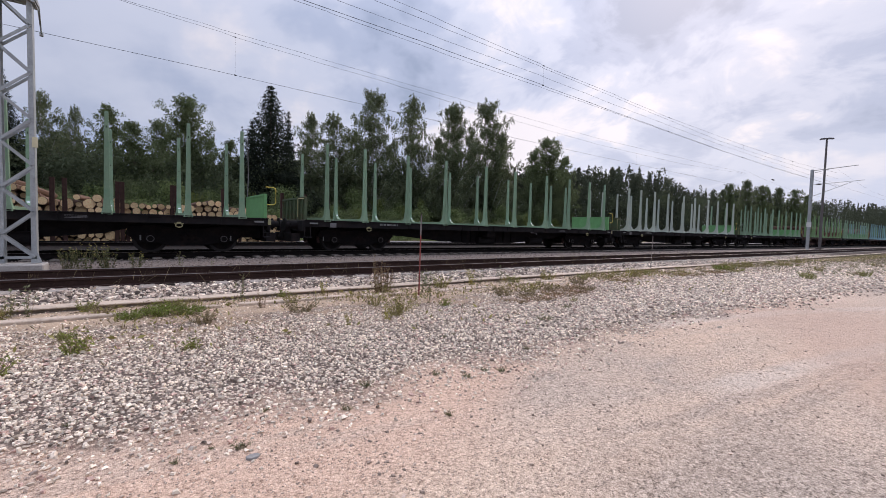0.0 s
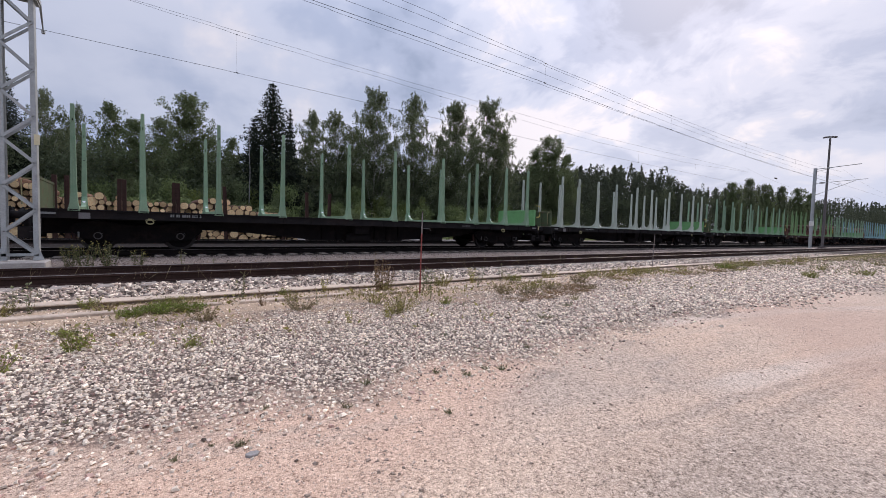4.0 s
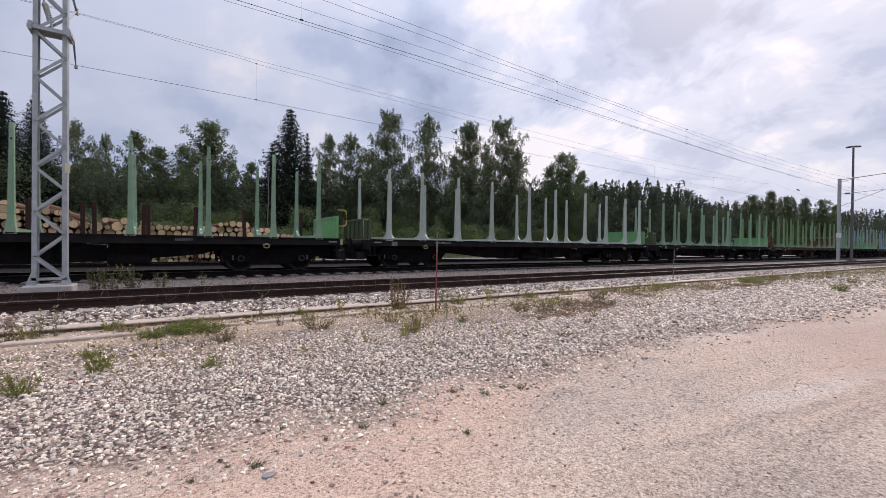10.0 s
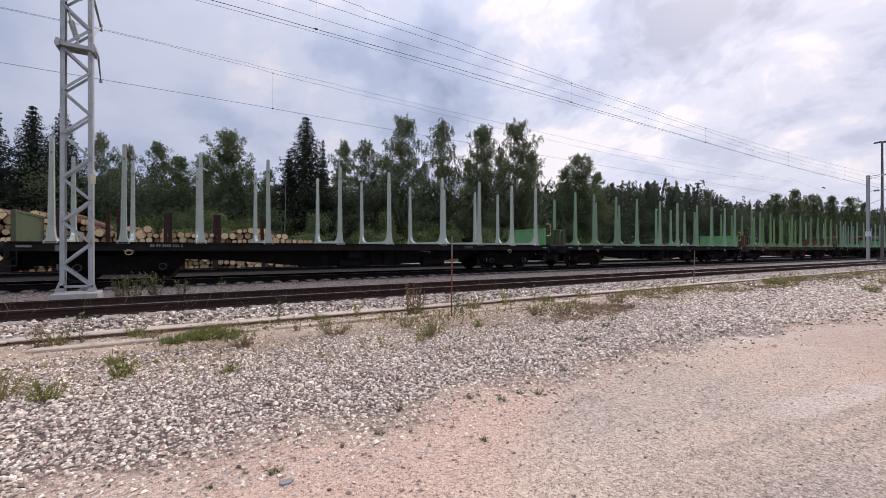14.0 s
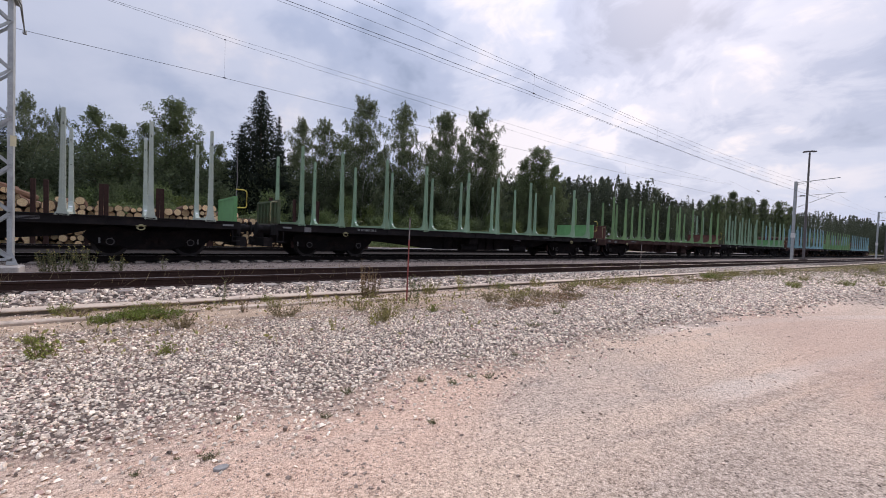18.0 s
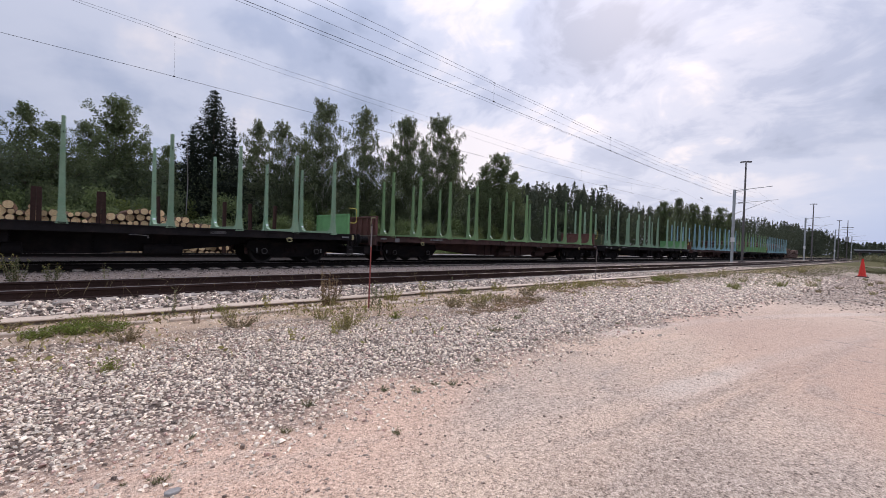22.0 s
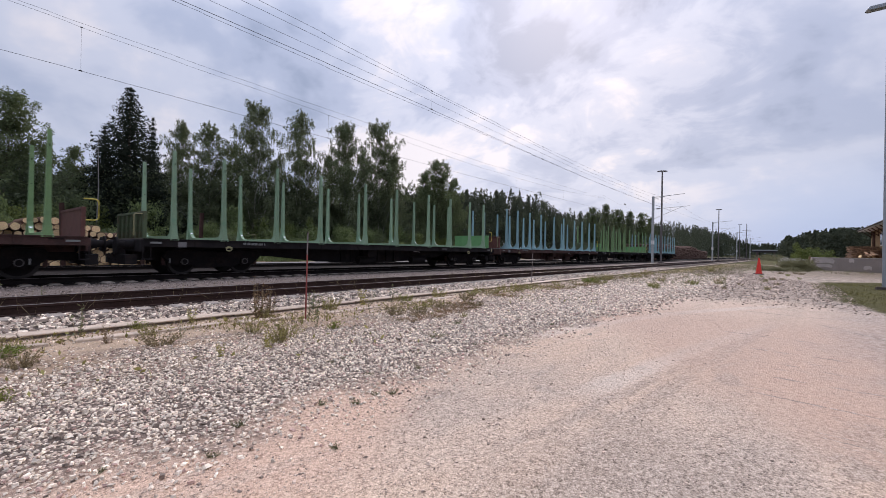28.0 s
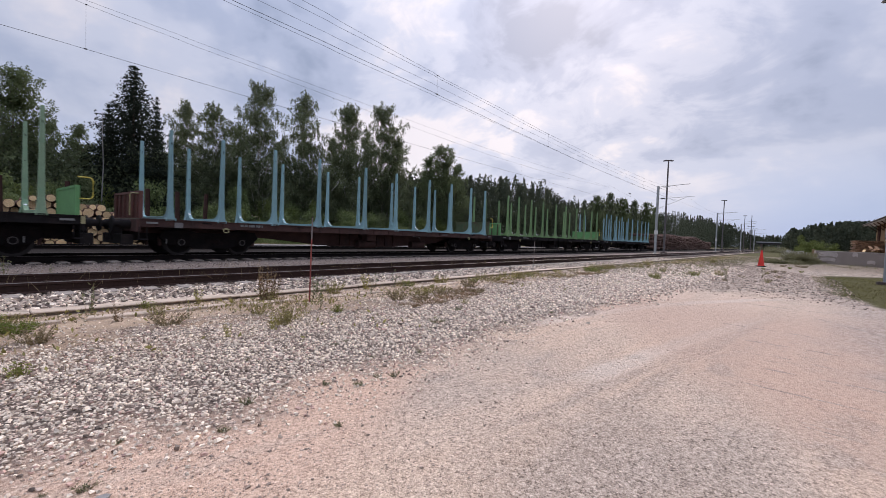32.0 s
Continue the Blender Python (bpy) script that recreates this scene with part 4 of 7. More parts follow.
# ---- overhead line ----
def build_lattice_mast(x, y):
    mast = thing("lattice_mast", "galvanised steel lattice catenary mast on a concrete foot", "catenary mast", (x, y, 0))
    part("foundation", Shape().box((-0.44, -0.36, -0.3), (0.44, 0.36, 0.13), top=(0.95, 0.95)), M["mast_concrete"], mast, "pale concrete foundation block", bevel=0.02)
    top, w0, w1 = 8.6, 0.29, 0.28
    lean = lambda z: w0 + (w1 - w0) * (z - 0.15) / (top - 0.15)
    for s in (-1, 1):
        leg, pts = Shape(), []
        for z in (0.15, top):
            o = s * lean(z)
            pts += [(o, -0.11, z), (o, 0.11, z), (o - s * 0.085, 0.11, z), (o - s * 0.085, 0.099, z), (o - s * 0.012, 0.099, z), (o - s * 0.012, -0.099, z), (o - s * 0.085, -0.099, z), (o - s * 0.085, -0.11, z)]
        leg.add(pts, [tuple(range(8)), tuple(range(15, 7, -1))] + [(k, k + 8, (k + 1) % 8 + 8, (k + 1) % 8) for k in range(8)])
        part("leg", leg, M["galv"], mast)
        gusset = Shape().prism([(s * w0 - s * 0.1, 0.15), (s * (w0 + 0.09), 0.15), (s * w0, 0.42), (s * w0 - s * 0.05, 0.42)], "y", -0.122, -0.111)
        part("gusset", gusset, M["galv"], mast)
    z, side = 0.27, 1
    foot = Shape().box((-w0, -0.122, 0.24), (w0, -0.111, 0.30))
    part("brace", foot, M["galv"], mast)
    while z < top - 0.6:
        for yy in (-0.119, 0.119):
            a, b = Vector((side * (lean(z) - 0.03), yy, z)), Vector((-side * (lean(z + 0.49) - 0.03), yy, z + 0.49))
            d = (b - a)
            m = Matrix.Translation(a) @ d.to_track_quat("X", "Z").to_matrix().to_4x4()
            part("brace", Shape().box((0, -0.007, -0.027), (d.length, 0.007, 0.027), turn=m), M["galv"], mast)
        z += 0.49
        side = -side
    part("warning_plate", Shape().box((w0 - 0.04, -0.135, 2.62), (w0 + 0.05, -0.115, 2.84)), M["sign_plate"], mast, "small yellow and white plate")
    collar = Shape().box((-0.36, -0.2, 5.66), (0.36, 0.2, 5.74)).box((-0.34, -0.22, 5.62), (-0.28, 0.22, 5.80)).box((0.28, -0.22, 5.62), (0.34, 0.22, 5.80))
    part("collar", collar, M["galv"], mast, "clamp band with insulators")
    # Arms that carry the wires of the far track, and one insulator leaning inside the mast.
    ins = Shape().tube((0.02, 0.05, 5.78), (-0.16, 0.02, 6.5), 0.02, n=8)
    for k in range(9):
        z = 5.95 + 0.045 * k
        ins.tube((0.02 - 0.25 * (z - 5.78), 0.05, z), (0.02 - 0.25 * (z - 5.74), 0.05, z + 0.03), 0.06, 0.045, 10)
    part("insulator", ins, M["trim_pale"], mast, "pale ribbed insulator")
    part("stay", Shape().tube((-0.16, 0.02, 6.5), (-0.28, 0.0, 7.1), 0.018, n=6), M["wire"], mast)
    low = Shape().tube((0.34, 0.2, 5.70), (-0.28, 4.95, 6.62), 0.024, 0.016, n=8).box((-0.32, 4.9, 6.56), (-0.24, 5.0, 6.66))
    part("steady_arm", low, M["galv"], mast)
    high = Shape().tube((0.2, 0.2, 7.3), (-0.27, 4.95, 8.33), 0.03, n=8).tube((-0.27, 4.95, 8.25), (-0.27, 4.95, 8.45), 0.05, n=8).tube((0.2, 0.2, 6.1), (-0.24, 4.6, 8.2), 0.025, n=8)
    part("cantilever", high, M["galv"], mast)
    near = Shape().tube((0.1, -0.2, 7.6), (0.1, -2.1, 7.9), 0.03, n=8).tube((0.1, -0.2, 6.75), (0.1, -2.1, 7.8), 0.025, n=8).tube((0.1, -0.2, 6.9), (0.1, -2.1, 6.5), 0.02, n=8)
    part("near_cantilever", near, M["galv"], mast)
    return mast


def build_far_mast(x, y, reach, high=7.8, group="distant catenary masts"):
    mast = thing("catenary_mast", "grey steel catenary mast with a cantilever arm", "catenary mast", (x, y, -0.05), group)
    s = Shape()
    s.box((-0.12, -0.11, 0), (-0.10, 0.11, high)).box((0.10, -0.11, 0), (0.12, 0.11, high)).box((-0.10, -0.012, 0), (0.10, 0.012, high))
    part("column", s, M["galv"], mast)
    part("foundation", Shape().box((-0.4, -0.4, -0.2), (0.4, 0.4, 0.12)), M["kerb"], mast, bevel=0.02)
    part("top_beam", Shape().tube((0, 0, high - 0.1), (0, reach, high + 0.12), 0.035, n=8).tube((0, 0, high - 0.35), (0, reach * 0.45, high), 0.02, n=6), M["galv"], mast)
    low = Shape().tube((0, 0, 6.35), (0, reach * 1.15, 6.55), 0.022, n=6).tube((0, 0, 5.2), (0, reach * 0.9, 6.45), 0.022, n=6)
    part("cantilever", low, M["galv"], mast)
    ins = Shape()
    for k in range(4):
        ins.tube((0, reach * (0.12 + 0.03 * k), 6.38), (0, reach * (0.135 + 0.03 * k), 6.38), 0.08, n=8)
    part("insulator", ins, M["cone_base"], mast)
    part("band", Shape().box((-0.17, -0.15, 2.3), (0.17, 0.15, 2.75)), M["trim_pale"], mast, "pale painted number band")
    return mast


def wire_points(knots, y):
    """A wire through knots of x and height, smoothed a little between them."""
    kx, kz = zip(*knots)
    xs = np.unique(np.r_[np.linspace(kx[0], kx[-1], 70), kx])
    zs = np.interp(xs, kx, kz)
    for _ in range(2):
        zs[1:-1] = 0.25 * zs[:-2] + 0.5 * zs[1:-1] + 0.25 * zs[2:]
    return [(x, y, z) for x, z in zip(xs, zs)]


def sag(xa, xb, high, low):
    """Knots of a hanging wire between two supports."""
    return [(xa + (xb - xa) * k / 10, low + (high - low) * (2 * k / 10 - 1) ** 2) for k in range(11)]


def build_wires():
    far = [(98, 143.5), (143.5, 189), (189, 235)]
    # Contact and messenger wires over the loading track.
    hung = [(-54, 8.5), (-2, 8.33), (0, 8.24), (2.8, 8.05), (5.8, 7.9), (9.3, 7.79), (12.1, 7.64), (25, 7.2), (38, 7.2), (51, 7.7)]
    spare = [(-54, 8.5), (-1.84, 8.36), (2, 8.22), (5.8, 8.09), (9.3, 7.98), (14, 7.87), (25, 7.6), (51, 7.75)]
    run = [(-54, 6.9), (-2.5, 6.70), (2.8, 6.66), (8.1, 6.56), (25, 6.4), (51, 6.35)]
    line = thing("overhead_line", "thin dark overhead contact wire hung from a messenger wire", "overhead wire", (0, 0, 0), "overhead lines")
    part("contact_wire", Shape().path(wire_points(run, 17.6), 0.0065, 5), M["wire"], line)
    part("messenger_wire", Shape().path(wire_points(hung, 17.6), 0.0045, 5), M["wire"], line)
    part("feeder_wire", Shape().path(wire_points(spare, 17.6), 0.0045, 5), M["wire"], line)
    for x in (-15.4, -6.3, 2.8, 12.1, 21.2, 30.3, 39.4):
        put_dropper(line, x, 17.6, hung, run)
    part("section_insulator", Shape().tube((58.7, 17.6, 7.79), (59.3, 17.6, 7.77), 0.065, n=10), M["cone_base"], line, "dark section insulator")
    # The bundle over the near track, where two wire runs overlap.
    bundle = thing("overhead_line", "bundle of overhead wires over the near track", "overhead wire", (0, 0, 0), "overhead lines")
    run = [(-54, 6.75), (1.7, 6.52), (7.3, 6.44), (11.65, 6.34), (15.2, 6.23), (19.4, 6.13), (26.1, 5.97), (34, 5.86), (51, 5.9)]
    hung = [(-54, 8.6), (0, 7.62), (3.9, 7.36), (7.3, 7.24), (11.6, 7.02), (16.4, 6.9), (19.7, 6.76), (29, 6.66), (41, 6.75), (51, 7.1)]
    part("contact_wire", Shape().path(wire_points(run, 10.4), 0.0065, 5), M["wire"], bundle)
    part("messenger_wire", Shape().path(wire_points(hung, 10.4), 0.0045, 5), M["wire"], bundle)
    for knots, r in (([(-54, 6.7), (3.7, 6.42), (7.3, 6.31), (11.7, 6.24), (19.4, 6.1), (26, 5.95), (51, 5.85)], 0.004),
                     ([(-54, 7.1), (2.5, 6.80), (7.3, 6.71), (11.8, 6.64), (15.2, 6.52), (26, 6.25), (51, 6.1)], 0.004),
                     ([(-54, 8.0), (3.4, 7.15), (7.3, 7.05), (11.6, 6.95), (16.9, 6.76), (26, 6.45), (33, 6.42), (51, 6.6)], 0.0045)):
        part("parallel_wire", Shape().path(wire_points(knots, 10.4), r, 5), M["wire"], bundle)
    for x in (-6.3, 2.65, 11.62, 20.6, 29.6, 38.6):
        put_dropper(bundle, x, 10.4, hung, run)
    # The two lines farther on, span after span.
    distant = thing("overhead_line", "distant overhead wires hung in spans between masts", "overhead wire", (0, 0, 0), "overhead lines")
    for y, contact, high, low in ((10.6, 6.1, 7.6, 6.5), (17.9, 6.4, 8.2, 7.1)):
        for xa, xb in [(51, 98)] + far:
            part("messenger_wire", Shape().path(wire_points(sag(xa, xb, high, low), y), 0.005, 4), M["wire"], distant)
        part("contact_wire", Shape().path([(51, y, contact), (98, y, contact), (143.5, y, contact), (235, y, contact)], 0.0055, 4), M["wire"], distant)


def put_dropper(line, x, y, hung, run):
    top, low = (float(np.interp(x, *zip(*k))) for k in (hung, run))
    drop = Shape().tube((x, y, top), (x, y, low), 0.0025, n=4)
    part("dropper", drop, M["wire"], line)
    part("wire_clamp", Shape().tube((x - 0.035, y, low), (x + 0.035, y, low), 0.022, n=6), M["wire"], line)
    part("wire_clamp", Shape().tube((x - 0.03, y, top), (x + 0.03, y, top), 0.018, n=6), M["wire"], line)


def build_lamp(x, y, high, name, label, material, heads, radius):
    lamp = thing(name, label, "street lamp", (x, y, 0))
    part("pole", Shape().tube((0, 0, 0), (0, 0, high - 0.1), radius, radius * 0.62, 12), material, lamp, smooth=False)
    part("base_plate", Shape().tube((0, 0, -0.1), (0, 0, 0.10), radius * 3.2, radius * 2.6, 12), M["cone_base"], lamp, "dark base at the foot")
    for dx, dy in heads:
        d = Vector((dx, dy, 0.0))
        q = d.to_track_quat("X", "Z").to_matrix().to_4x4()
        head = Shape().prism([(0.0, -0.05), (0.55, -0.10), (0.62, -0.05), (0.55, 0.05), (0.1, 0.09), (0.0, 0.06)], "y", -0.13, 0.13)
        part("lamp_head", head, material, lamp, at=Matrix.Translation((0, 0, high)) @ q, bevel=0.02)
        part("lens", Shape().box((0.15, -0.1, -0.115), (0.5, 0.1, -0.09)), M["trim_pale"], lamp.children[-1], "pale lamp lens")
    return lamp


# ---- timber wagons ----
STAKES = (-9.43, -7.80, -5.74, -3.66, -1.06, 1.06, 3.66, 5.74, 7.80, 9.43)
CENTRES = (-6.68, 15.23, 37.09, 59.01, 80.91, 102.90, 124.91, 146.88, 168.85)


def stake_mesh(material, side, flare):
    """A tapered hollow steel stake with a bolted foot and a curved knee towards the cross bunk."""
    s = Shape()
    y0 = side * 1.54
    s.add([(-0.078, y0 - 0.085, 1.22), (0.078, y0 - 0.085, 1.22), (0.078, y0 + 0.085, 1.22), (-0.078, y0 + 0.085, 1.22),
           (-0.046, y0 - 0.05, 4.2), (0.046, y0 - 0.05, 4.2), (0.046, y0 + 0.05, 4.2), (-0.046, y0 + 0.05, 4.2)],
          ((0, 3, 2, 1), (4, 5, 6, 7), (0, 1, 5, 4), (1, 2, 6, 5), (2, 3, 7, 6), (3, 0, 4, 7)))
    s.box((-0.040, y0 - 0.044, 4.199), (0.040, y0 + 0.044, 4.206), slot=1)
    # Pressed ridge up the outer face, bolts, a dark bolt hole halfway.
    s.box((-0.022, y0 + side * 0.07 - 0.028, 1.3), (0.022, y0 + side * 0.07 + 0.028, 3.4), top=(0.5, 0.4))
    s.tube((0, y0 - 0.066, 2.95), (0, y0 + 0.066, 2.95), 0.020, n=8, slot=1)
    s.box((-0.012, y0 - 0.070, 3.72), (0.012, y0 + 0.070, 3.80), slot=1)
    wide = 0.165 if flare else 0.14
    s.prism([(-wide, 1.19), (wide, 1.19), (wide * 0.94, 1.245), (0.115, 1.30), (0.09, 1.42), (0.075, 1.66), (-0.075, 1.66), (-0.09, 1.42), (-0.115, 1.30), (-wide * 0.94, 1.245)], "y", y0 - 0.105, y0 + 0.105)
    for x in (-wide + 0.028, wide - 0.028):
        for y in (-0.125, 0.125):
            s.tube((x, y0 + y, 1.185), (x, y0 + y, 1.255), 0.020, n=6)
            s.tube((x, y0 + y, 1.255), (x, y0 + y, 1.275), 0.012, n=6, slot=2)
    g = -side
    reach = 0.46 if flare else 0.36
    knee = [(y0 + g * 0.05, 1.26), (y0 + g * (0.06 + reach), 1.26)]
    for k in range(7):
        a = math.pi / 2 * (1 - k / 6)
        knee.append((y0 + g * (0.06 + reach * (1 - math.cos(a))), 1.345 + (reach + 0.06) * (1 - math.sin(a))))
    s.prism(knee, "x", -0.062, 0.062)
    # Paint rubbed off the inside of the knee.
    a = math.radians(40)
    c = Vector((0, y0 + g * (0.06 + reach * (1 - math.cos(a))), 1.345 + (reach + 0.06) * (1 - math.sin(a))))
    n = Vector((0, g * math.cos(a), math.sin(a)))
    s.tube(c - n * 0.02, c + n * 0.006, 0.045, n=10, slot=2)
    return s.mesh("stake", [material, M["frame_black"], M["bare_steel"]], 0.008)


def wheelset_mesh():
    s = Shape()
    for side in (-1, 1):
        y = side * GAUGE / 2
        s.tube((0, y - side * 0.03, 0), (0, y + side * 0.0, 0), 0.49, n=28, slot=1)
        s.tube((0, y, 0), (0, y + side * 0.11, 0), 0.46, n=28, slot=1)
        s.tube((0, y + side * 0.112, 0), (0, y + side * 0.118, 0), 0.38, n=28, slot=0)
        s.tube((0, y + side * 0.118, 0), (0, y + side * 0.16, 0), 0.15, n=14, slot=0)
        for k in range(4):
            a = k * math.pi / 2
            s.tube((0.27 * math.cos(a), y + side * 0.11, 0.27 * math.sin(a)), (0.27 * math.cos(a), y + side * 0.125, 0.27 * math.sin(a)), 0.05, n=8, slot=0)
    s.tube((0, -1.1, 0), (0, 1.1, 0), 0.08, n=10)
    return s.mesh("wheelset", [M["bogie"], M["tread"], M["hub"]])


def bogie_parts():
    made = {}
    frame = Shape()
    for side in (-1, 1):
        y = side * 1.0
        frame.prism([(-1.72, 0.62), (-1.6, 0.86), (-0.85, 0.90), (-0.5, 0.80), (0.5, 0.80), (0.85, 0.90), (1.6, 0.86), (1.72, 0.62), (1.42, 0.36), (1.25, 0.34), (0.9, 0.34), (0.62, 0.24), (-0.62, 0.24), (-0.9, 0.34), (-1.25, 0.34), (-1.42, 0.36)], "y", y - 0.06, y + 0.06)
    frame.box((-0.2, -0.95, 0.45), (0.2, 0.95, 0.78)).box((-1.5, -0.95, 0.55), (-1.42, 0.95, 0.68)).box((1.42, -0.95, 0.55), (1.5, 0.95, 0.68))
    made["frame"] = frame.mesh("bogie_frame", M["bogie"], 0.01)
    box = Shape().box((-0.15, -0.1, -0.16), (0.15, 0.12, 0.16), top=(0.8, 1)).tube((0, -0.165, 0), (0, -0.1, 0), 0.115, n=14, slot=1).tube((0, -0.172, 0), (0, -0.16, 0), 0.085, n=14, slot=0)
    made["axle_box"] = box.mesh("axle_box", [M["bogie"], M["cap_ring"]], 0.006)
    spring = Shape().path([(0.072 * math.cos(k * 1.05), 0.072 * math.sin(k * 1.05), 0.016 + 0.0075 * k) for k in range(34)], 0.016, 4)
    made["spring"] = spring.mesh("spring", M["bogie"])
    made["brake_block"] = Shape().prism([(-0.05, -0.17), (0.05, -0.17), (0.07, 0.0), (0.05, 0.17), (-0.05, 0.17), (-0.02, 0.0)], "y", -0.05, 0.05).mesh("brake_block", M["frame_brown"], 0.005)
    return made


WHEELS = []


def build_wagon(centre, stake_mat, frame_mat, wall_left, wall_right, label, lettering=True, stack=0):
    """An empty stake wagon: origin at rail height under its middle."""
    wagon = thing("timber_wagon", label, "railway wagon", (centre, TRACKS[1] + SLANT * (centre - 8), RAIL, 0, 0, math.degrees(SLANT)), "wagons of the train")
    fm, sm = M[frame_mat], M[stake_mat]
    key = frame_mat
    if key not in SHARED:
        sill = Shape()
        for lo, hi in (((-10.3, -0.05, 1.205), (10.3, 0.05, 1.235)), ((-10.3, -0.05, 0.97), (10.3, 0.05, 1.0)), ((-10.3, -0.008, 1.0), (10.3, 0.008, 1.205))):
            sill.box(lo, hi)
        for k in range(20):
            x = -9.8 + k * 19.6 / 19
            sill.box((x - 0.012, -0.045, 1.0), (x + 0.012, 0.045, 1.205))
        belly = Shape().prism([(-10.2, 1.1), (-10.2, 0.76), (-6.0, 0.67), (-4.7, 0.6), (-2.4, 0.37), (2.0, 0.35), (3.7, 0.42), (5.6, 0.6), (6.2, 0.76), (10.2, 0.76), (10.2, 1.1)], "y", -0.02, 0.02)
        belly.prism([(-2.4, 0.35), (2.0, 0.33), (2.0, 0.35), (-2.4, 0.38)], "y", -0.12, 0.12)
        for k in range(7):
            x = -1.8 + 0.6 * k
            belly.box((x - 0.01, -0.1, 0.37), (x + 0.01, 0.1, 1.05))
        head = Shape().box((-0.06, -1.60, 0.80), (0.06, 1.60, 1.20)).box((-0.10, -1.0, 0.90), (-0.06, -0.75, 1.15)).box((-0.10, 0.75, 0.90), (-0.06, 1.0, 1.15))
        buf = Shape().tube((0, 0, 0), (0.34, 0, 0), 0.155, n=14).tube((0.34, 0, 0), (0.51, 0, 0), 0.115, n=14).tube((0.51, 0, 0), (0.55, 0, 0), 0.25, 0.24, 18)
        tank = Shape().tube((-0.55, 0, 0), (0.55, 0, 0), 0.19, n=16).box((-0.3, -0.02, 0.15), (-0.26, 0.02, 0.45)).box((0.26, -0.02, 0.15), (0.3, 0.02, 0.45))
        box = Shape().box((-0.3, -0.2, -0.18), (0.3, 0.2, 0.18)).box((-0.33, -0.21, 0.10), (0.33, 0.21, 0.13))
        cyl = Shape().tube((-0.35, 0, 0), (0.2, 0, 0), 0.16, n=14).tube((0.2, 0, 0), (0.75, 0, 0), 0.03, n=8)
        coup = Shape().box((0, -0.07, -0.09), (0.34, 0.07, 0.09)).box((0.1, -0.22, -0.32), (0.36, 0.22, 0.10)).box((-1.0, -0.5, -0.5), (-0.05, 0.5, -0.06)).box((0.02, -1.15, -0.62), (0.34, 1.15, -0.30)).path([(0.2, -0.45, -0.1), (0.34, -0.45, -0.35), (0.42, -0.4, -0.55), (0.46, -0.4, -0.3)], 0.035).box((0, -0.3, -0.16), (0.12, 0.3, 0.14)).path([(0.06, -0.35, -0.08), (0.2, -0.35, -0.4), (0.36, -0.3, -0.48)], 0.03).path([(0.1, -0.6, -0.1), (0.24, -0.6, -0.34), (0.4, -0.55, -0.3)], 0.025).tube((0.3, 0, -0.02), (0.3, 0, -0.42), 0.03, n=8).path([(0.25, 0.2, 0.02), (0.42, 0.2, -0.3), (0.36, 0.2, -0.5)], 0.028)
        hook = Shape().path([(0.095 * math.cos(a), 0.02 * math.sin(a), 0.062 * math.sin(a) - 0.02) for a in np.linspace(0, 2 * math.pi, 15)], 0.017, 5).box((-0.05, -0.012, 0.03), (0.05, 0.04, 0.09)).path([(-0.13, 0, 0.035), (-0.08, 0, 0.05), (0.08, 0, 0.05), (0.13, 0, 0.035)], 0.012, 5)
        SHARED[key] = dict(sill=sill.mesh("side_sill", fm), belly=belly.mesh("centre_sill", fm), head=head.mesh("headstock", fm, 0.01), buf=buf.mesh("buffer", M["frame_black"]),
                           tank=tank.mesh("air_tank", fm), box=box.mesh("equipment_box", fm, 0.01), cyl=cyl.mesh("brake_cylinder", fm), coup=coup.mesh("coupler", M["frame_black"]), hook=hook.mesh("tie_ring", M["old_yellow"]))
    if "deck" not in SHARED:
        deck = Shape()
        for k in range(60):
            x = -10.3 + 20.6 * k / 60
            deck.box((x + 0.01, -1.54, 1.19), (x + 0.333, 1.54, 1.235))
        SHARED["deck"] = deck.mesh("deck", M["deck_wood"])
        SHARED["bogie"] = bogie_parts()
        SHARED["wheelset"] = wheelset_mesh()
        SHARED["beam"] = Shape().box((-0.04, -1.56, 1.02), (0.04, 1.56, 1.185)).mesh("cross_beam", M["frame_black"])
    g = SHARED[key]
    part("deck", SHARED["deck"], None, wagon)
    for k in range(12):
        part("cross_beam", SHARED["beam"], None, wagon, at=(-9.6 + 19.2 * k / 11, 0, 0))
    for y in (-1.60, 1.60):
        part("side_sill", g["sill"], None, wagon, at=(0, y, 0))
    for y in (-0.55, 0.55):
        part("centre_sill", g["belly"], None, wagon, at=(0, y, 0))
    for x, turn in ((10.32, 0), (-10.32, 180)):
        part("headstock", g["head"], None, wagon, at=(x, 0, 0, 0, 0, turn))
        for y in (-0.875, 0.875):
            part("buffer", g["buf"], None, wagon, at=(x, y, 1.03, 0, 0, turn))
        part("coupler", g["coup"], None, wagon, at=(x, 0, 1.0, 0, 0, turn))
    part("air_tank", g["tank"], None, wagon, at=(3.6, -0.75, 0.45))
    part("air_tank", g["tank"], None, wagon, at=(-0.3, -0.75, 0.45))
    part("equipment_box", g["box"], None, wagon, at=(-0.3, -1.05, 0.82))
    part("brake_cylinder", g["cyl"], None, wagon, at=(0.2, 0.2, 0.72))
    for x in (-7.65, 7.55):
        part("tie_ring", g["hook"], None, wagon, "pale yellowish steel tie ring", at=(x, -1.67, 0.93))
    # Bogies with turning wheelsets.
    b = SHARED["bogie"]
